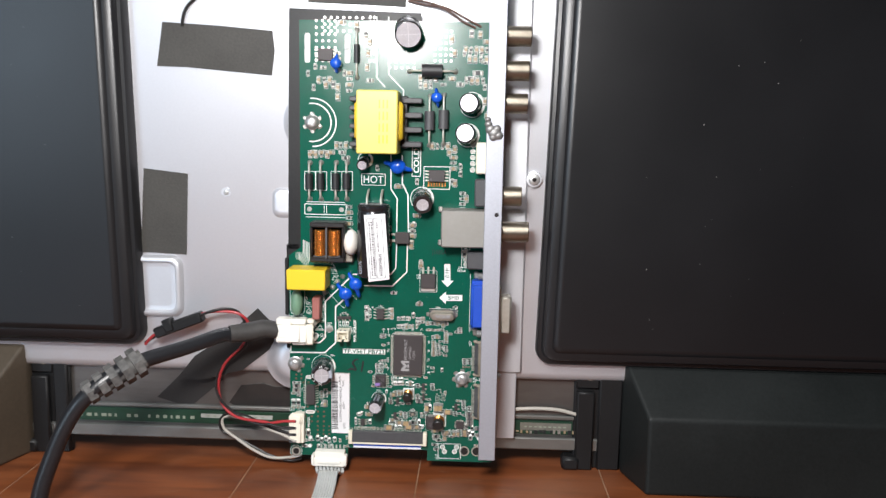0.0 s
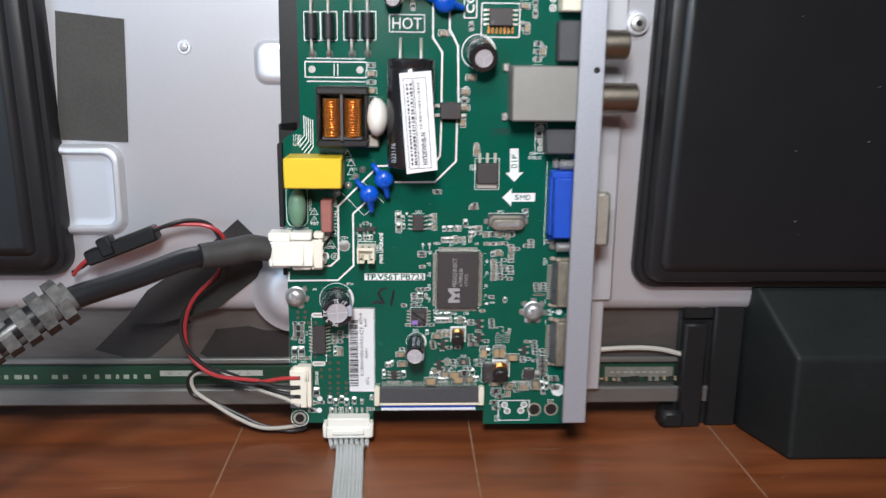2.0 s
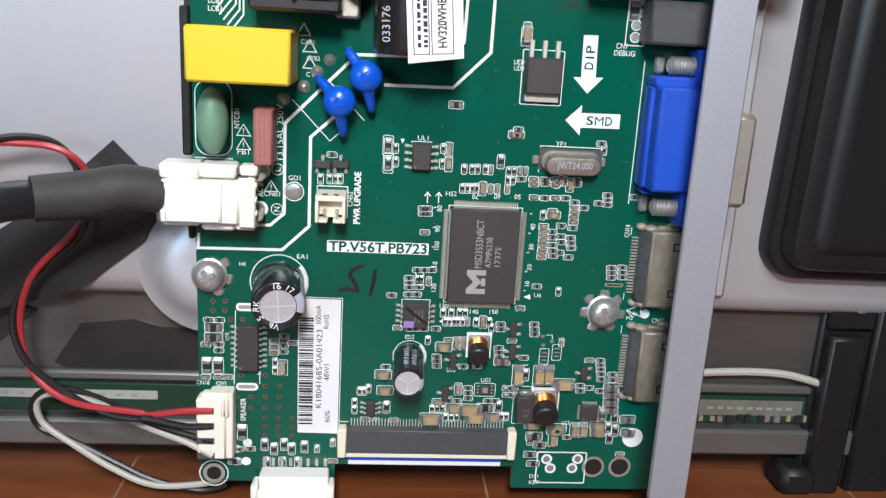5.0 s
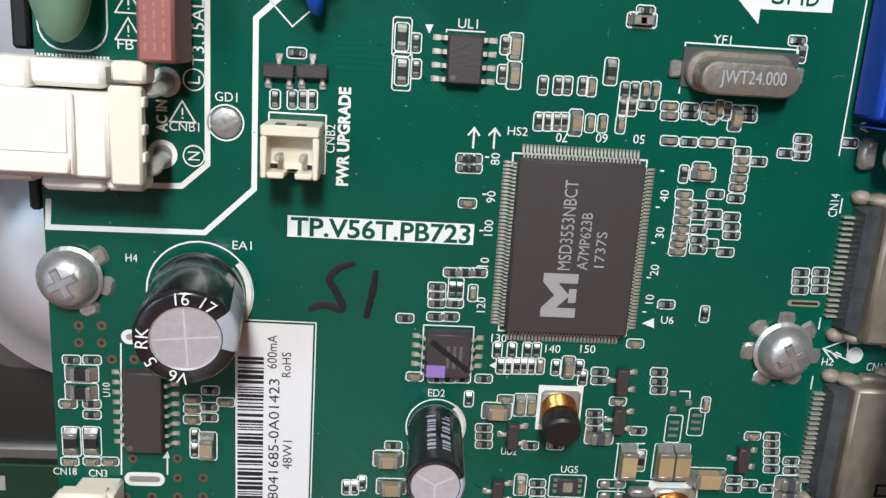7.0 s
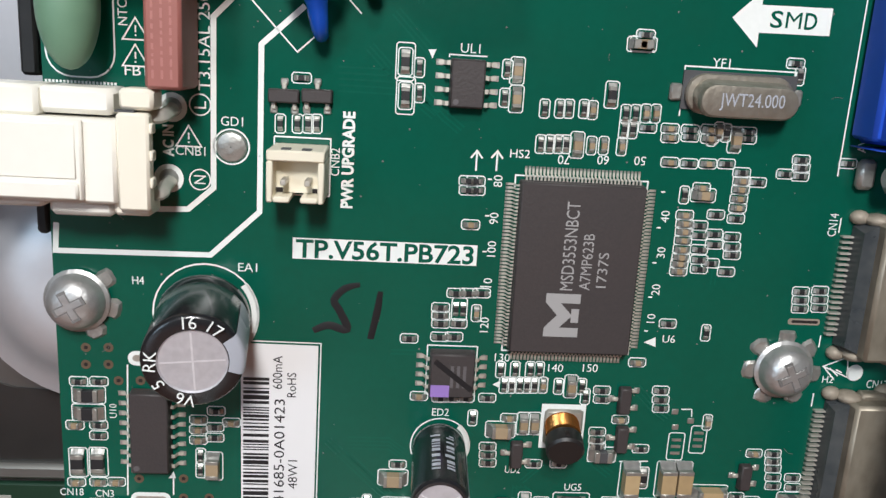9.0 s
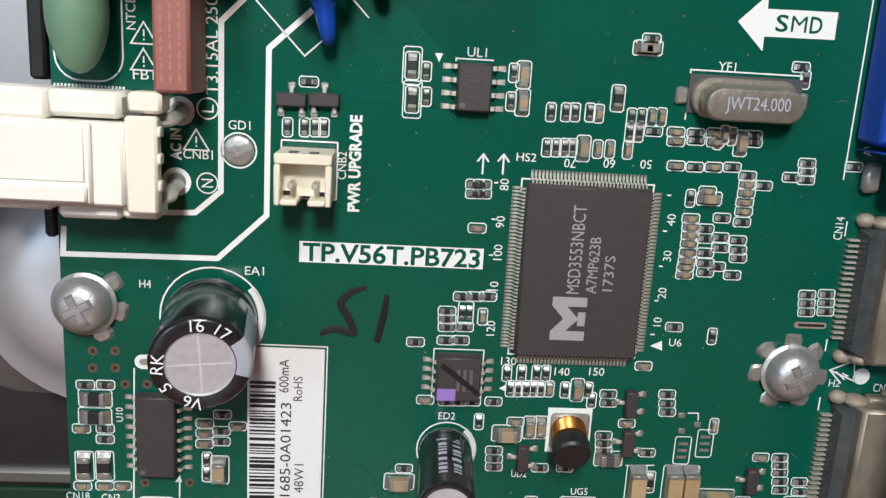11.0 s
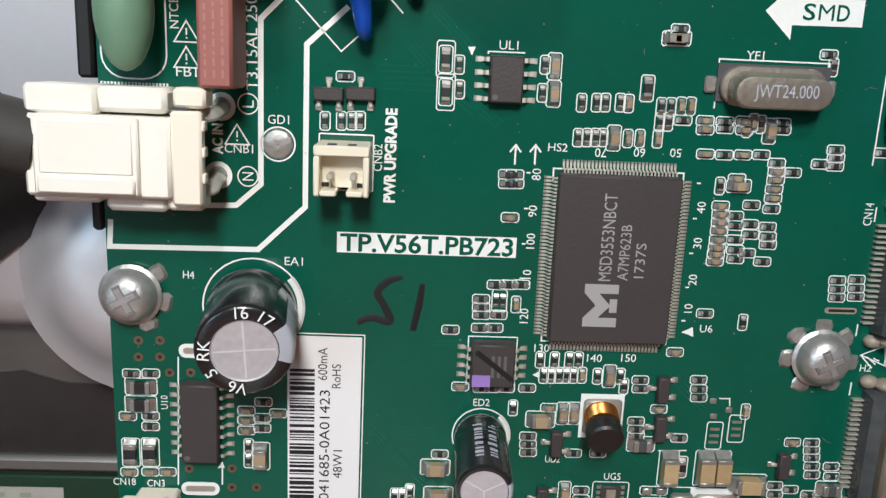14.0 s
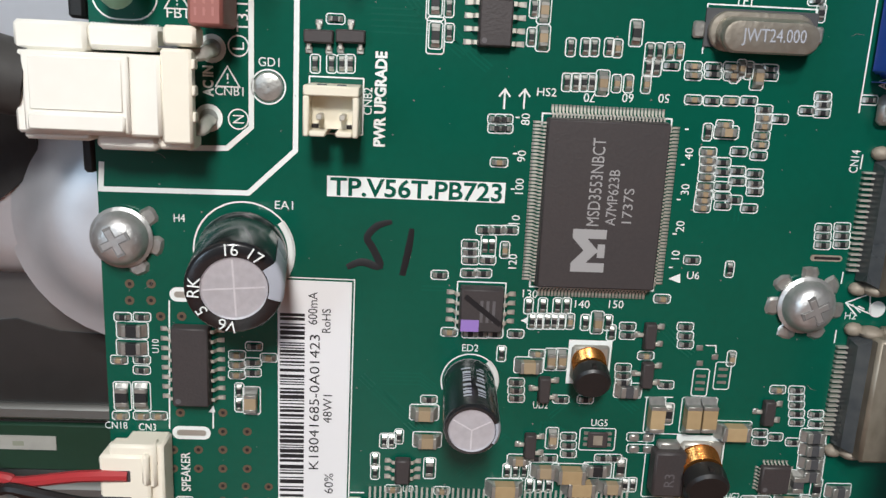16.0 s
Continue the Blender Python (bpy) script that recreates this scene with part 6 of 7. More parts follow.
s = Shape().box(53.40, 122.32, 0.1, RAILU - 0.3, 133.15, 5.0, GREYPL, bev=0.5)
s.done("black_socket", board, label="dark plastic socket under the bracket")

# ---- the grey bracket that holds the sockets ----
rail = thing("socket_bracket", (RAILU, 20, 10), "long grey steel bracket along the sockets", "bracket")
ra, rb = 57.36, 64.20
s = Shape()
s.box(ra, 20.2, 13.9, rb, 216, 14.8, RAILM, bev=0.25)
s.box(rb - 0.9, 20.2, -2.5, rb, 216, 14.4, RAILM, bev=0.2)
s.done("angle", rail)
u, v = 62.13, 120.15
Shape().revolve((u, v, 14.7), (0, 0, 1), [(1.25, 0, RAILM), (1.15, 0.14, RAILM), (0.85, 0.12, HOLESHADE), (0.05, 0.13, HOLESHADE)], 18, cap=False).done("hole", rail)
for y, hh, uu in ((188.52, 6.5, 74.11), (175.54, 6.5, 73.68), (163.05, 6.5, 73.44), (126.92, 6.5, 72.20), (112.74, 6.5, 75.34)):
    big = uu == 75.34
    p = Shape()
    r = 4.1 if big else 3.9
    p.revolve((rb - 0.2, y, hh), (1, 0, 0), [(r + 0.3, 0, NICKEL), (r + 0.3, 0.5, NICKEL), (r, 0.6, NICKEL), (r, uu - rb - 0.3, NICKEL), (r - 0.4, uu - rb, NICKEL), (r - 1.0, uu - rb, NICKEL), (r - 1.0, uu - rb - 3, HOLESHADE)], 28, cap=False)
    p.done("socket_barrel", rail, label="dull nickel round socket barrel")
p = Shape()
vv0, vv1 = 68.25, 90.41
p.box(rb - 0.1, vv0, 2.0, rb + 0.8, vv1, 11.0, TIN, bev=0.2)
p.box(rb + 0.6, vv0 + 3.4, 3.0, rb + 5.0, vv1 - 3.4, 10.0, TIN, bev=0.8)
p.done("video_shell", rail, label="dull metal video socket shell")
p = Shape()
p.revolve((rb, 52.01, 4.0), (1, 0, 0), [(1.9, 0, STEELBOLT), (1.9, 0.8, STEELBOLT), (1.2, 1.7, STEELBOLT)], 18)
p.done("screw", rail, label="bright screw")

# board screws
screw(H4[0] + 0.5, H4[1] - 0.5, 0.3, "bright zinc cross-head screw beside ragged solder lugs", (40, 345, 295))
screw(H2[0] + 0.3, H2[1] + 0.4, 0.3, "bright zinc cross-head screw with solder lugs around it", (88, 38, 350, 140, 185, 245, 300))
su, sv = -12.51, 154.42
screw(su, sv, 0.2, "bright zinc cross-head screw inside printed arcs", (30, 90, 150, 210, 270, 330))
silk.ring(su, sv, 7.6, 0.5, SZ, SILK, -100, 100)
silk.ring(su, sv, 9.6, 0.5, SZ, SILK, -90, 95)
blob = Shape()
for dx, dy, r in ((0.0, 0.0, 2.5), (1.4, -0.9, 1.9), (-1.5, 1.3, 2.0), (-0.4, -1.6, 1.6), (0.9, 1.5, 1.7), (-2.3, 3.2, 1.5), (-2.6, 5.0, 1.2)):
    blob.ellipsoid((60.4 + dx, 151.6 + dy, 15.0), r, r * 0.9, 0.9 + 0.2 * r, STEELDARK, 16, 10)
blob.done("solder_blob", rail, label="grey lump of solder on the bracket")

# ---- tall parts on the upper half ----
# main reservoir capacitor, lying down
cu, cv0 = 13.36, 93.37
_, cv1 = 13.38, 122.65
R = 6.5
s = Shape()
s.revolve((cu, cv0, R + 0.3), (0, 1, 0), [(R * 0.8, 0, SLEEVE), (R * 0.95, 0.25, SLEEVE), (R, 0.9, SLEEVE), (R, cv1 - cv0 - 3.2, SLEEVE), (R * 0.955, cv1 - cv0 - 2.5, SLEEVE), (R, cv1 - cv0 - 1.8, SLEEVE), (R, cv1 - cv0 - 0.6, SLEEVE), (R * 0.9, cv1 - cv0, SLEEVE), (R * 0.85, cv1 - cv0 - 0.1, GREYPL)], 40)
big = s.done("electrolytic_capacitor", board, (cu, cv0, R), "large black electrolytic capacitor lying flat with a white label")
lb = Shape().prism([(12.3, 92.3), (20.6, 93.5), (18.6, 119.6), (10.3, 118.8)], 13.25, 13.4, PAPER).done("paper_label", big, label="stiff white paper label with printed columns")
rules = Shape()
ax = Vector((-2.0, 26.3)).normalized()
rng = random.Random(5)


def on_label(a, b):
    """Plan of a place on the label: a across it, b up it."""
    return (12.5 + ax.y * a + ax.x * b, 92.6 - ax.x * a + ax.y * b)


for a0, a1 in ((0.7, 3.0), (3.4, 6.6)):
    rules.line([on_label(a0, 1.0), on_label(a1, 1.0), on_label(a1, 24.8), on_label(a0, 24.8)], 0.14, 13.41, INK, True)
for a, w0, w1, h in ((1.3, 0.3, 0.9, 0.5), (2.2, 0.3, 0.9, 0.6), (4.2, 0.12, 0.4, 0.7)):
    b = 2.0 if a < 3 else 11.5
    while b < 23.5:
        w = rng.uniform(w0, w1)
        rules.add([(*on_label(*p), 13.41) for p in ((a, b), (a + h, b), (a + h, b + w), (a, b + w))], [(0, 1, 2, 3)], INK)
        b += w + rng.uniform(0.2, 0.5)
rules.done("fine_print", lb, kind="stuff")
p = on_label(5.0, 6.2)
letters("HV320WHB-N", p[0], p[1], 1.3, 8.6, 94.3, INK, lb, 13.42, 0.04)
p = on_label(-3.3, 5.5)
letters("033176", p[0], p[1], 1.2, 5.2, 92, GREYBAND, big, 12.3)
for k in (-1, 1):
    Shape().sweep([(cu + k * 2.8, cv1 - 0.3, R), (cu + k * 2.8, cv1 + 2.5, R - 0.5), (cu + k * 2.8, cv1 + 4.6, 2.5), (cu + k * 2.8, cv1 + 5.2, 0.1)], 0.45, PINS, 8, 4).done("lead", big)

# yellow transformer
u0, v0 = 7.58, 142.82
u1, v1 = 23.41, 166.93
tr = thing("transformer", ((u0 + u1) / 2, (v0 + v1) / 2, 0.1), "yellow tape wrapped transformer on a dark bobbin", "transformer")
Shape().box(u0, v0, 3.0, u1, v1, 16.6, YELTAPE, bev=0.5).done("taped_core", tr, label="pale yellow tape wrapping")
Shape().box(u0 - 1.4, v0 + 5, 4.0, u1 + 1.6, v1 - 4, 13.0, YELLOW, bev=1.2).done("winding", tr, label="yellow taped winding")
Shape().box(u0 - 2.6, v0 + 2.0, 0.1, u1 + 2.8, v1 - 1.5, 4.0, RESBODY, bev=0.4).done("bobbin", tr, label="black plastic bobbin")
for k in range(6):
    y = v0 + 3.4 + k * (v1 - v0 - 6.5) / 5
    Shape().box(u0 - 4.2, y - 0.9, 0.2, u0 - 0.6, y + 0.9, 6.5, GREYPL, bev=0.35).done("pin_block", tr)
for k in range(4):
    y = v0 + 3.6 + k * (v1 - v0 - 7.0) / 3
    Shape().box(u1 + 0.6, y - 1.1, 0.2, u1 + 8.6, y + 1.1, 5.5, GREYPL, bev=0.35).done("pin_block", tr)
bars = Shape()
for k in range(3):
    for j in range(4):
        bars.box(u0 + 8.6 + k * 1.5, v0 + 4 + j * 4.4, 16.6, u0 + 9.2 + k * 1.5, v0 + 7.2 + j * 4.4, 16.62, YELLOW)
bars.done("fine_print", tr, kind="stuff")

# filter choke: dark frame, two copper windings
u0, v0 = -12.12, 98.85
u1, v1 = 1.92, 115.04
ck = thing("filter_choke", ((u0 + u1) / 2, (v0 + v1) / 2, 0.1), "filter choke with two bright copper windings", "choke")
for b in ((u0, v0, u1, v0 + 2.2), (u0, v1 - 2.2, u1, v1), (u0, v0 + 2.0, u0 + 1.2, v1 - 2.0), (u1 - 1.2, v0 + 2.0, u1, v1 - 2.0)):
    Shape().box(b[0], b[1], 0.3, b[2], b[3], 9.0, FERRITE, bev=0.5).done("frame_bar", ck, label="dark ferrite frame bar")
for k in (0, 1):
    x = u0 + 1.4 + (u1 - u0 - 2.8) * (0.25 + 0.5 * k)
    r = (u1 - u0 - 3.4) / 4
    s = Shape()
    n = 15
    prof = []
    for i in range(2 * n + 1):
        prof.append((r * (1.0 if i % 2 else 0.90), 0.5 + (v1 - v0 - 6.0) * i / (2 * n), COPPER))
    s.revolve((x, v0 + 2.4, 8.0), (0, 1, 0), prof, 22)
    s.done("winding", ck, label="bright copper wire winding")
    Shape().box(x - r, v0 + 2.0, 6.0 - r, x + r, v0 + 3.0, 7.0 + r, GREYPL, bev=0.3).done("flange", ck)
Shape().box((u0 + u1) / 2 - 0.35, v0 + 2, 1, (u0 + u1) / 2 + 0.35, v1 - 2, 10.6, GREYPL).done("divider", ck)

# ivory varistor
u, v = 4.24, 106.89
Shape().ellipsoid((u, v, 6.0), 3.0, 5.2, 5.6, WHITEPL, 24, 14).done("varistor", board, label="off-white lacquered disc varistor")
Shape().box(u - 3.6, v - 8.5, 0.1, u + 0.4, v - 4.0, 4.0, TIN, bev=0.4).done("clip", board)

# round cans
can_capacitor((51.22, 162.47, 0.2), (50.38, 162.84, 8.5), 4.0, 32, None, 0.84)
can_capacitor((50.15, 150.42, 0.2), (49.10, 151.30, 8.5), 4.0, 32, None, 0.84)
can_capacitor((32.16, 125.11, 0.2), (32.94, 122.85, 8.5), 3.9, 32, None, 0.62)
can_capacitor((8.61, 139.47, 0.2), (8.53, 137.89, 6.5), 2.3, 24, None, 0.78)
can_capacitor((25.60, 191.44, 0.2), (26.60, 188.24, 9.5), 5.3, 40, None, 0.90)
for x, y, r in ((51.67, 162.48, 4.9), (50.15, 150.42, 4.6), (32.17, 124.65, 4.7), (9.06, 139.93, 3.0)):
    silk.ring(x, y, r, 0.28, SZ, SILK)
    silk.ring(x, y, r - 0.45, 0.8, SZ, SILK, -60, 60, 14)


def axial(u, v, length, r, rot, mat, lead=7.0, h=None):
    """A part lying between two wire legs."""
    c, s = math.cos(radians(rot)), math.sin(radians(rot))
    h = h or r + 0.5
    ob = Shape().rod((u - c * length / 2, v - s * length / 2, h), (u + c * length / 2, v + s * length / 2, h), r, mat, 16).done("axial_diode", board, (u, v, h), label="black axial diode on bent wire legs")
    for k in (-1, 1):
        a, b = k * length / 2, k * lead
        Shape().sweep([(u + c * a, v + s * a, h), (u + c * (a * 0.4 + b * 0.6), v + s * (a * 0.4 + b * 0.6), h), (u + c * b, v + s * b, h * 0.6), (u + c * b, v + s * b, 0.1)], 0.42, PINS, 8, 4).done("leg", ob)
    e = lead + 0.2
    for k in (-1, 1):
        pads.revolve((u + c * k * e, v + s * k * e, 0.0), (0, 0, 1), [(1.1, 0, SOLDER), (0.8, 0.5, SOLDER), (0.1, 0.9, SOLDER)], 12, cap=False)


for x, y in ((-13.57, 130.92), (-8.97, 131.01), (-2.77, 131.14), (1.59, 131.23)):
    axial(x, y, 6.4, 1.55, 90, RESBODY, 7.2)
    frame_line(x, y, 4.4, 7.6, 0, 0.22)
axial(35.62, 175.23, 8.0, 2.6, 0, RESBODY, 9.0)
axial(34.82, 155.91, 7.4, 2.0, 90, GREYPL, 9.5)
axial(40.41, 156.46, 7.4, 2.0, 90, GREYPL, 9.5)
axial(5.55, 181.61, 7.0, 1.1, 90, RESBODY, 9.0)
u, v = 38.02, 133.97
gull_ic("power_driver_chip", u, v, 6.6, 4.8, 1.7, 4, 1.25, 1.2, 0.5, label="black chip on bare copper pads")
for k in range(7):
    pads.box(u - 3.6 + k * 1.1, v - 4.4, 0, u - 2.9 + k * 1.1, v - 2.4, 0.08, COPPER)
frame_line(u, v - 0.8, 10.5, 9.0, 0, 0.3)
u, v = -6.97, 181.08
gull_ic("control_chip", u, v, 6.0, 4.8, 1.6, 4, 1.25, 1.2, 0.5, label="small dark control chip", dot=False)
for x, y, w, h in ((-14.36, 186.32, 2.2, 6.2), (-14.39, 181.06, 2.2, 6.2), (1.65, 186.11, 2.2, 6.2), (1.66, 181.08, 2.2, 6.2)):
    if h > 6:
        silk.prism([(x + a, y + b) for a, b in rounded(-w / 2, -h / 2, w / 2, h / 2, 0.85)], 0, SZ, SILK)
u, v = 24.48, 108.54
s = Shape().box(u - 2.9, v - 2.3, 0.3, u + 2.9, v + 2.3, 2.8, EPOXY, bev=0.25)
oc = s.done("optocoupler", board, label="dark four-legged optocoupler")
for a in (-1, 1):
    for b in (-1.3, 1.3):
        Shape().box(u + a * 2.8, v + b - 0.5, 0.05, u + a * 4.6, v + b + 0.5, 0.9, PINS, bev=0.2).done("leg", oc)
# strip of letters beside the transformer, fuse outline, jumper outlines
u, v = 29.66, 139.88
frame_line(u, v, 3.4, 12.4, 0, 0.3)
lit("COLD", u, v, 2.2, 9.8, 90, bold=0.06)
u, v = -7.30, 119.40
frame_line(u, v, 17, 4.2, 0, 0.3)
silk.line([(u - 8, v + 3.0), (u + 8, v + 3.0)], 0.25, SZ, SILK)
silk.line([(u - 8, v - 3.2), (u + 8, v - 3.2)], 0.25, SZ, SILK)
for k in (-1, 1):
    pads.disc(u + k * 6.6, v, 1.0, 0.012, SOLDER, 16)
    silk.line([(u + k * 0.5, v - 1.6), (u + k * 0.5, v + 1.6)], 0.25, SZ, SILK)
# grids of vented copper dots
for u0, v0, nx, ny, dx, dy in ((-10.78, 178.70, 4, 7, 2.5, 2.6), (-7.36, 190.34, 7, 3, 2.5, 2.6), (10.68, 179.02, 2, 7, 1.7, 2.8), (36.51, 179.41, 4, 6, 2.1, 2.3), (18.58, 176.51, 5, 2, 2.4, 2.2)):
    for i in range(nx):
        for j in range(ny):
            pads.disc(u0 + i * dx, v0 + j * dy, 0.55, 0.012, SOLDER, 10)
# assorted small parts
for kind, x, y, r in (("D", -12.08, 142.47, 0), ("D", -8.62, 142.54, 0), ("D", -4.94, 142.61, 0), ("L", -0.35, 142.70, 0), ("D", -2.65, 145.37, 90), ("Q", 1.03, 140.45, 0), ("D", -6.95, 169.49, 90), ("Q", -4.00, 169.53, 90), ("D", -2.18, 168.45, 90), ("D", -2.18, 164.68, 90), ("R", -11.96, 168.29, 90), ("R", -14.21, 173.80, 90), ("R", -11.24, 176.49, 90), ("R", -8.07, 176.10, 0), ("R", 0.53, 174.03, 90),
                      ("D", 10.64, 186.24, 90), ("D", 9.99, 181.86, 90), ("D", 9.57, 176.37, 90), ("Q", 10.72, 171.32, 0), ("D", -0.61, 193.69, 0), ("D", 5.45, 192.69, 90), ("Q", 9.05, 189.48, 90),
                      ("D", 43.06, 187.78, 90), ("D", 44.28, 182.36, 90), ("R", 48.08, 182.42, 90), ("R", 50.31, 182.45, 90), ("R", 52.54, 182.48, 90), ("R", 54.76, 182.52, 90), ("Q", 50.80, 190.05, 90), ("D", 54.14, 189.67, 90), ("D", 56.87, 186.89, 0), ("Q", 56.63, 179.28, 0), ("F", 50.54, 172.61, 0), ("F", 53.61, 174.86, 0), ("Q", 46.78, 170.35, 0), ("D", 43.37, 172.50, 0), ("R", 40.04, 170.24, 0), ("R", 56.44, 169.41, 90), ("D", 56.58, 163.89, 90), ("D", 57.62, 158.37, 90),
                      ("D", 42.81, 143.53, 90), ("D", 45.06, 144.71, 90), ("R", 47.47, 137.97, 90), ("R", 47.54, 135.03, 90), ("D", 45.34, 131.11, 90), ("D", 50.04, 125.04, 90), ("D", 30.20, 117.70, 0), ("R", 28.86, 113.97, 90), ("R", 28.44, 111.17, 90), ("R", 19.17, 112.12, 90), ("R", 19.22, 106.29, 90), ("D", 28.05, 105.34, 90), ("R", 30.00, 131.48, 90), ("R", 44.18, 131.77, 90), ("D", 22.46, 129.49, 0), ("Q", 49.86, 102.36, 90), ("D", 52.88, 101.26, 90), ("D", 32.11, 97.23, 90), ("R", 13.90, 136.62, 90)):
    smd(kind, x, y, r)
# rows of small parts on the upper half
for u, v, row, r, dx, dy in ((48.60, 183.79, "DRDDR", 90, 2.1, 0), (50.22, 180.16, "DDRD", 90, 2.2, 0), (49.06, 171.88, "RDDR", 90, 2.2, 0), (30.85, 172.54, "DRRD", 90, 2.0, 0), (30.93, 169.65, "RDR", 90, 2.0, 0),
                             (-9.81, 171.25, "DRD", 90, 2.2, 0), (-2.31, 181.79, "RRDR", 0, 0, -2.2), (2.45, 174.12, "DRDR", 0, 0, -2.3), (-0.98, 145.53, "RDRD", 90, 2.1, 0), (-13.41, 141.71, "DDRD", 90, 2.3, 0),
                             (35.92, 145.89, "DRRD", 90, 2.1, 0), (44.57, 143.63, "RDRD", 0, 0, -2.2), (48.62, 127.04, "RRRR", 0, 0, -2.1), (2.40, 120.71, "RDRDR", 0, 0, -2.3), (28.44, 113.74, "DRD", 0, 0, -2.2),
                             (45.81, 109.07, "RRR", 90, 2.0, 0), (7.56, 148.78, "DR", 90, 2.2, 0), (18.02, 159.65, "D", 0, 2.0, 0)):
    for k, kind in enumerate(row):
        smd(kind, u + k * dx, v + k * dy, r)
# print near the film capacitor
for k in range(5):
    u, v = -16.49, 102.24
    silk.line([(u + 0.6 * k, v + 4.5 - 0.3 * k), (u + 0.6 * k, v - 1 - 0.8 * k), (u - 2 + 0.6 * k, v - 3.5 - 0.8 * k)], 0.25, SZ, SILK)
for x, y, t in ((-4.46, 96.29, "CXB1"), (-3.48, 93.73, "CYB2"), (-3.47, 91.11, "CYB1")):
    silk.line([(x - 1.1, y - 0.9), (x + 1.1, y - 0.9), (x, y + 1.0)], 0.16, SZ, SILK, True)
    lit(t, x + 0.6, y - 1.9, 0.75, 2.2)

# copper under the mask: faint raised tracks
tracks = Shape()
for k in range(5):
    u, v = 3.84, 77.33
    tracks.line([(u, v - k * 0.55), (u + 3.4, v - k * 0.55), (u + 7.6, v - k * 0.55 - 0.05)], 0.16, 0.008, TRACE)
rng = random.Random(8)
for k in range(26):
    x, y = rng.uniform(2, 46), rng.uniform(22, 92)
    n = rng.choice((2, 3, 4))
    L = rng.uniform(3, 9)
    d = rng.choice(((1, 0), (0, 1), (0.7, 0.7), (0.7, -0.7)))
    for j in range(n):
        o = (-d[1] * j * 0.42, d[0] * j * 0.42)
        tracks.line([(x + o[0], y + o[1]), (x + o[0] + d[0] * L, y + o[1] + d[1] * L), (x + o[0] + d[0] * L + 1.6, y + o[1] + d[1] * L - 1.2)], 0.17, 0.008, TRACE)
rng = random.Random(77)
lint = Shape()
for k in range(230):
    x, y = rng.uniform(-21, 54), rng.uniform(22, 95)
    if rng.random() < 0.95:
        lint.disc(x, y, rng.choice((0.04, 0.05, 0.07, 0.1)), 0.05, DUST, 7)
    else:
        a, n = rng.uniform(0, 6.3), rng.uniform(0.3, 0.9)
        lint.line([(x, y), (x + n * math.cos(a), y + n * math.sin(a)), (x + 1.6 * n * math.cos(a + 0.25), y + 1.6 * n * math.sin(a + 0.25))], 0.035, 0.05, DUST)
lint.done("board_dust", label="pale specks and lint on the green board", category="dust", kind="stuff")
tracks.done("copper_layer", board, label="faint copper tracks under the mask", kind="stuff")
silk.done("white_print", board, label="white printed outlines", kind="stuff")
pads.done("solder", board, label="bare solder pads and plated holes", kind="stuff")

# ---- cables ----
PLUGV = (pv0 + pv1) / 2
cab = thing("mains_cable", (-58.39, 65.92, 22.00), "thick black mains cable with moulded strain relief", "cable")
ce = (pu0 + 0.3, PLUGV, 4.6)
Shape().sweep([ce, (-31.58, 70.26, 6.00), (-37.02, 69.33, 8.00), (-44.21, 69.09, 12.00)], [3.3, 3.7, 3.9, 3.5], SHRINK, 16, 6).done("heat_shrink", cab, label="grey-black heat shrink sleeve")
Shape().sweep([(-42.80, 68.75, 10.00), (-47.78, 68.91, 15.00), (-57.66, 66.48, 24.00), (-70.70, 63.86, 36.00), (-79.15, 59.90, 44.00), (-86.55, 53.36, 49.00), (-92.68, 44.24, 51.00), (-97.70, 31.97, 53.00), (-101.46, 19.75, 55.00), (-103.12, 7.62, 57.00), (-100.65, 2.85, 70.00), (-93.94, 22.61, 110.00)], 3.0, RUBBER, 16, 6).done("jacket", cab)
path = [Vector((-70.24, 64.76, 36.00)), Vector((-87.00, 54.07, 48.00))]
d = (path[1] - path[0])
for k in range(5):
    c = path[0] + d * (k / 5 + 0.04)
    s = Shape()
    s.rod(c, c + d * 0.13, 6.0 - 0.35 * k, DUSTY, 8)
    s.done("relief_ring", cab, label="dusty grey strain relief ring")
Shape().rod(path[0] - d * 0.02, path[1], 4.0, DUSTY, 12, 3.6).done("relief_core", cab)

pair = thing("speaker_wire", (-53.32, 41.99, -2.00), "twisted red and black speaker wire with inline connector", "wire")


def twisted(path, radius, turns, phase):
    """Points wound about a path, for one strand of a twisted pair."""
    pts, out = [Vector(p) for p in path], []
    n = (len(pts) - 1) * 4
    for i in range(n + 1):
        k, r = min(i // 4, len(pts) - 2), i / 4 - min(i // 4, len(pts) - 2)
        p0, p1, p2, p3 = pts[max(k - 1, 0)], pts[k], pts[k + 1], pts[min(k + 2, len(pts) - 1)]
        p = 0.5 * (2 * p1 + (p2 - p0) * r + (2 * p0 - 5 * p1 + 4 * p2 - p3) * r * r + (3 * p1 - p0 - 3 * p2 + p3) * r ** 3)
        side = (p2 - p1).cross(Vector((0, 0, 1))).normalized()
        a = phase + 2 * math.pi * turns * i / n
        out.append(p + radius * (side * math.cos(a) + Vector((0, 0, math.sin(a)))))
    return out


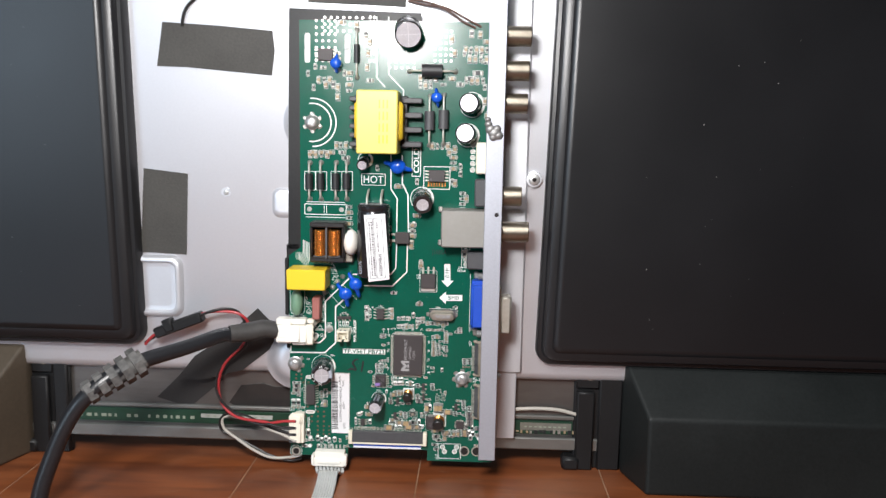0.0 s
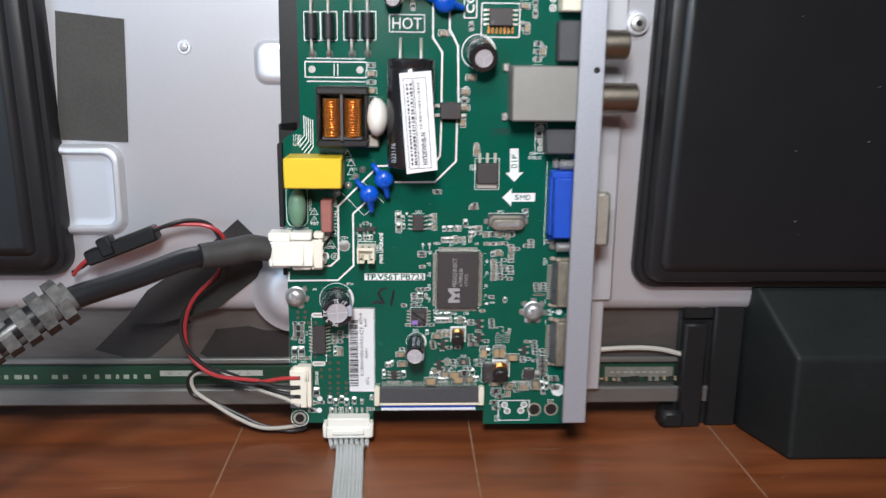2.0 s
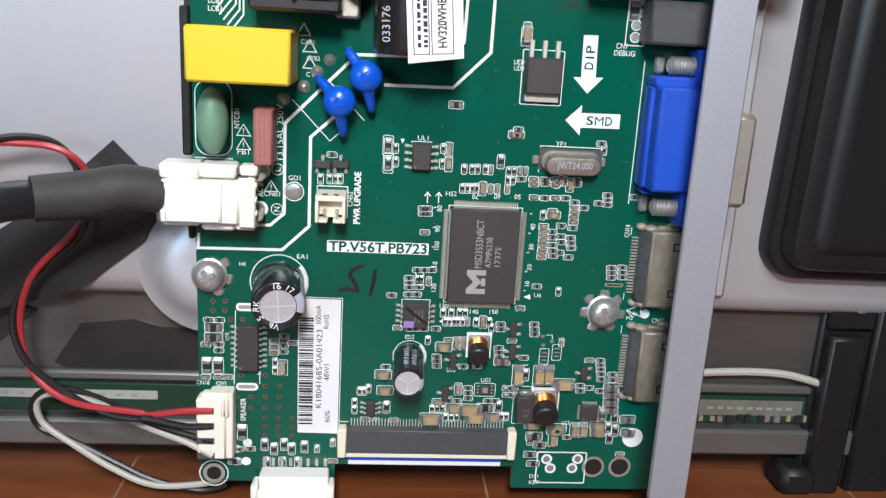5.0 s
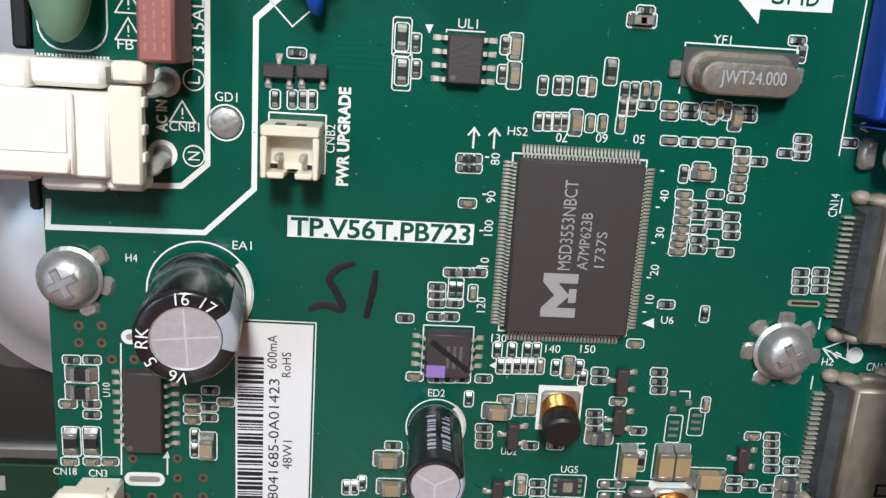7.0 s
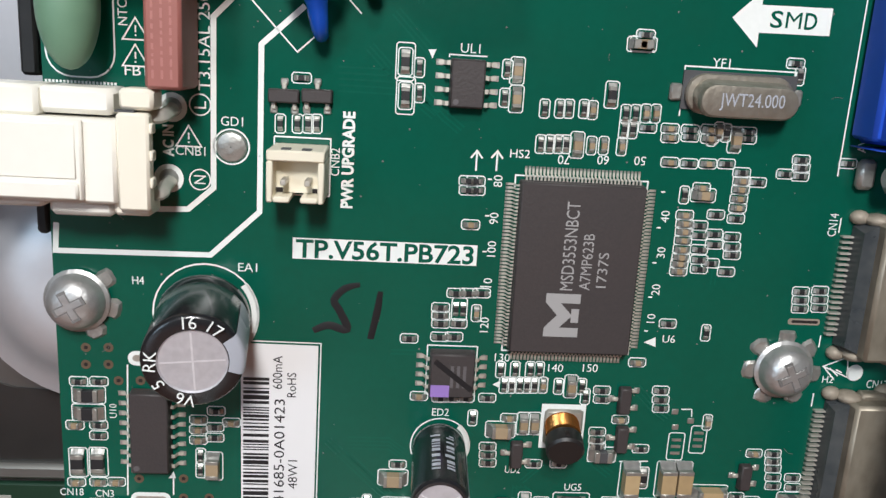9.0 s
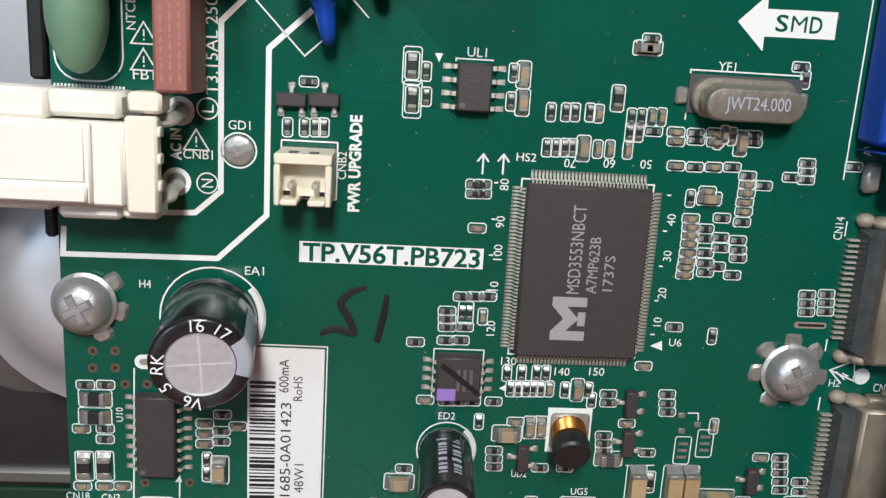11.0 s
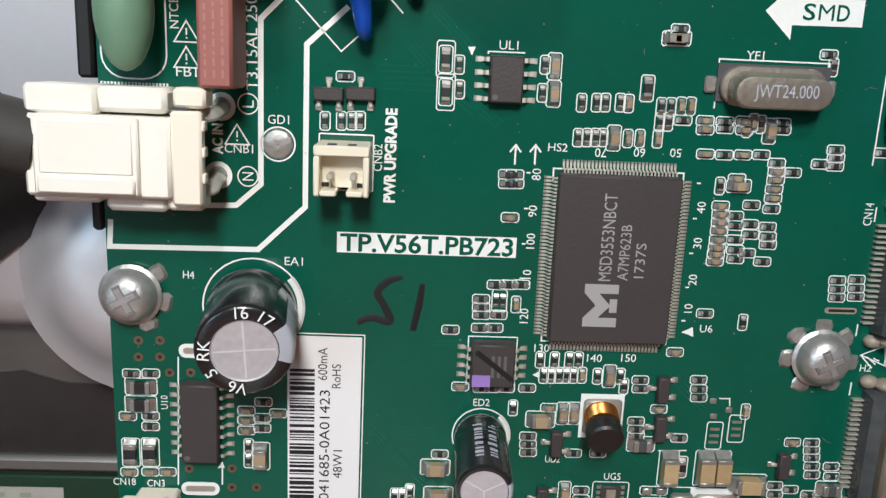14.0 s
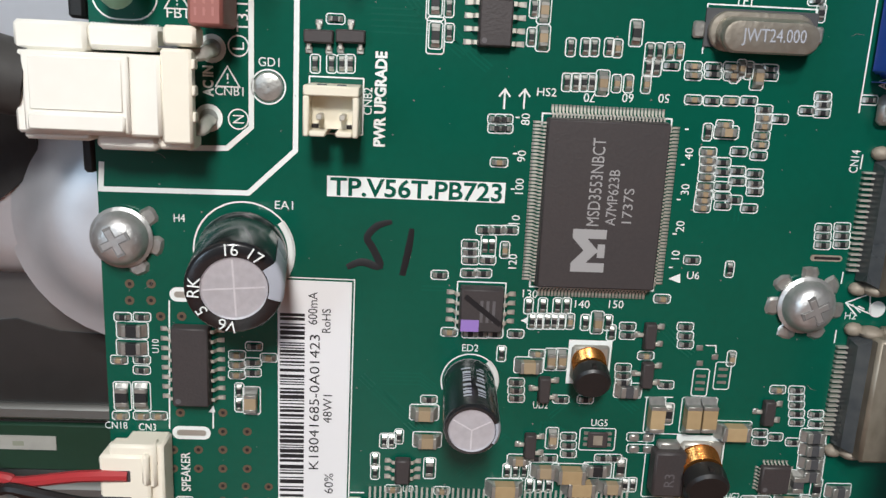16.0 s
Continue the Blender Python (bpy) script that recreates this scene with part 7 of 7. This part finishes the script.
SPEAKER_RUN = [(-84.5, 60.6, -1.5), (-76.5, 66.4, 1.5), (-57.7, 75.0, 2.0), (-47.9, 76.3, 0.5), (-42.7, 73.9, -0.5), (-40.8, 68.6, -1.5), (-42.0, 61.1, -0.5), (-50.6, 52.5, -1.5), (-54.0, 44.7, -1.5), (-52.3, 36.6, -0.5), (-46.1, 31.0, 0.5), (-38.0, 29.0, 2.5), (-30.5, 28.7, 3.8)]
Shape().sweep(twisted(SPEAKER_RUN, 0.6, 3.6, 0.9) + [(SPK[0][0] - 2.5, SPK[0][1], 4.4), (SPK[0][0] + 2.2, SPK[0][1], 4.1)], 0.6, REDW, 8, 3).done("red_wire", pair, label="red insulated wire")
Shape().sweep(twisted(SPEAKER_RUN, 0.6, 3.6, 0.9 + math.pi) + [(SPK[1][0] - 2.5, SPK[1][1], 4.4), (SPK[1][0] + 2.2, SPK[1][1], 4.1)], 0.6, BLACKW, 8, 3).done("black_wire", pair, label="black insulated wire")
a, b = Vector((-78.48, 66.02, 2.00)), Vector((-58.66, 73.83, 2.00))
dd = (b - a).normalized()
s = Shape()
rot = math.degrees(math.atan2(dd.y, dd.x))
c = (a + b) / 2
s.box(c.x - (b - a).length / 2, c.y - 2.2, -1.2, c.x + (b - a).length / 2, c.y + 2.2, 4.2, BLACKPL, bev=0.6, rot=rot)
s.box(c.x - 6, c.y - 2.7, 0.0, c.x - 2, c.y + 2.7, 4.8, BLACKPL, bev=0.5, rot=rot)
s.done("inline_connector", pair, label="black inline connector")
second = thing("second_wire", (-47.51, 24.81, -3.00), "thin black and white wire pair looping over the bench", "wire")
Shape().sweep([(SPK[3][0] + 2.2, SPK[3][1], 4.1), (-24.47, 23.51, 3.00), (-32.00, 25.42, 1.00), (-41.04, 28.23, -2.00), (-49.15, 28.61, -5.00), (-53.45, 26.80, -6.00), (-52.87, 22.08, -6.00), (-46.64, 17.81, -5.00), (-39.75, 13.80, -4.00), (-32.15, 11.02, -3.00), (-23.41, 11.34, -3.00), (-18.36, 12.77, -3.00)], 0.62, WHITEW, 8, 6).done("white_wire", second, label="white insulated wire")
Shape().sweep([(SPK[2][0] + 2.2, SPK[2][1], 4.1), (-23.84, 24.83, 3.00), (-31.97, 26.47, 1.00), (-41.29, 28.87, -3.00), (-49.69, 29.80, -5.00), (-54.45, 26.38, -6.00), (-54.13, 20.79, -7.00), (-47.54, 18.30, -6.00), (-39.37, 14.42, -5.00), (-32.37, 11.48, -4.00), (-23.62, 9.41, -4.00), (-18.54, 10.85, -4.00)], 0.62, BLACKW, 8, 6).done("black_wire", second, label="black insulated wire")
Shape().sweep([(-66.67, 192.22, -5.60), (-65.88, 196.14, -5.00), (-64.00, 200.17, -5.20), (-59.82, 203.78, -5.40), (-52.87, 209.16, -5.60)], 0.6, BLACKW, 8, 5).done("tape_wire", label="thin black wire coming from under the tape", category="wire")
tw = thing("twisted_wire", (42.74, 198.06, -4.00), "thin brown twisted wires soldered at the board's top edge", "wire")
for k in (0, 1):
    Shape().sweep([(25.03, 203.86, -5.00), (31.88, 202.70, -4.00), (37.11, 201.10, -3.00), (42.36, 199.14, -1.00), (47.79, 195.92, 1.00), (54.50, 192.63, 0.50)] if k == 0 else [(25.05, 202.99, -5.00), (31.90, 201.40, -4.00), (37.84, 200.31, -2.00), (42.83, 197.85, -1.00), (46.94, 194.62, 1.00), (52.30, 192.17, 0.50)], 0.45, BROWNW, 8, 5).done("strand", tw)

set_letters()
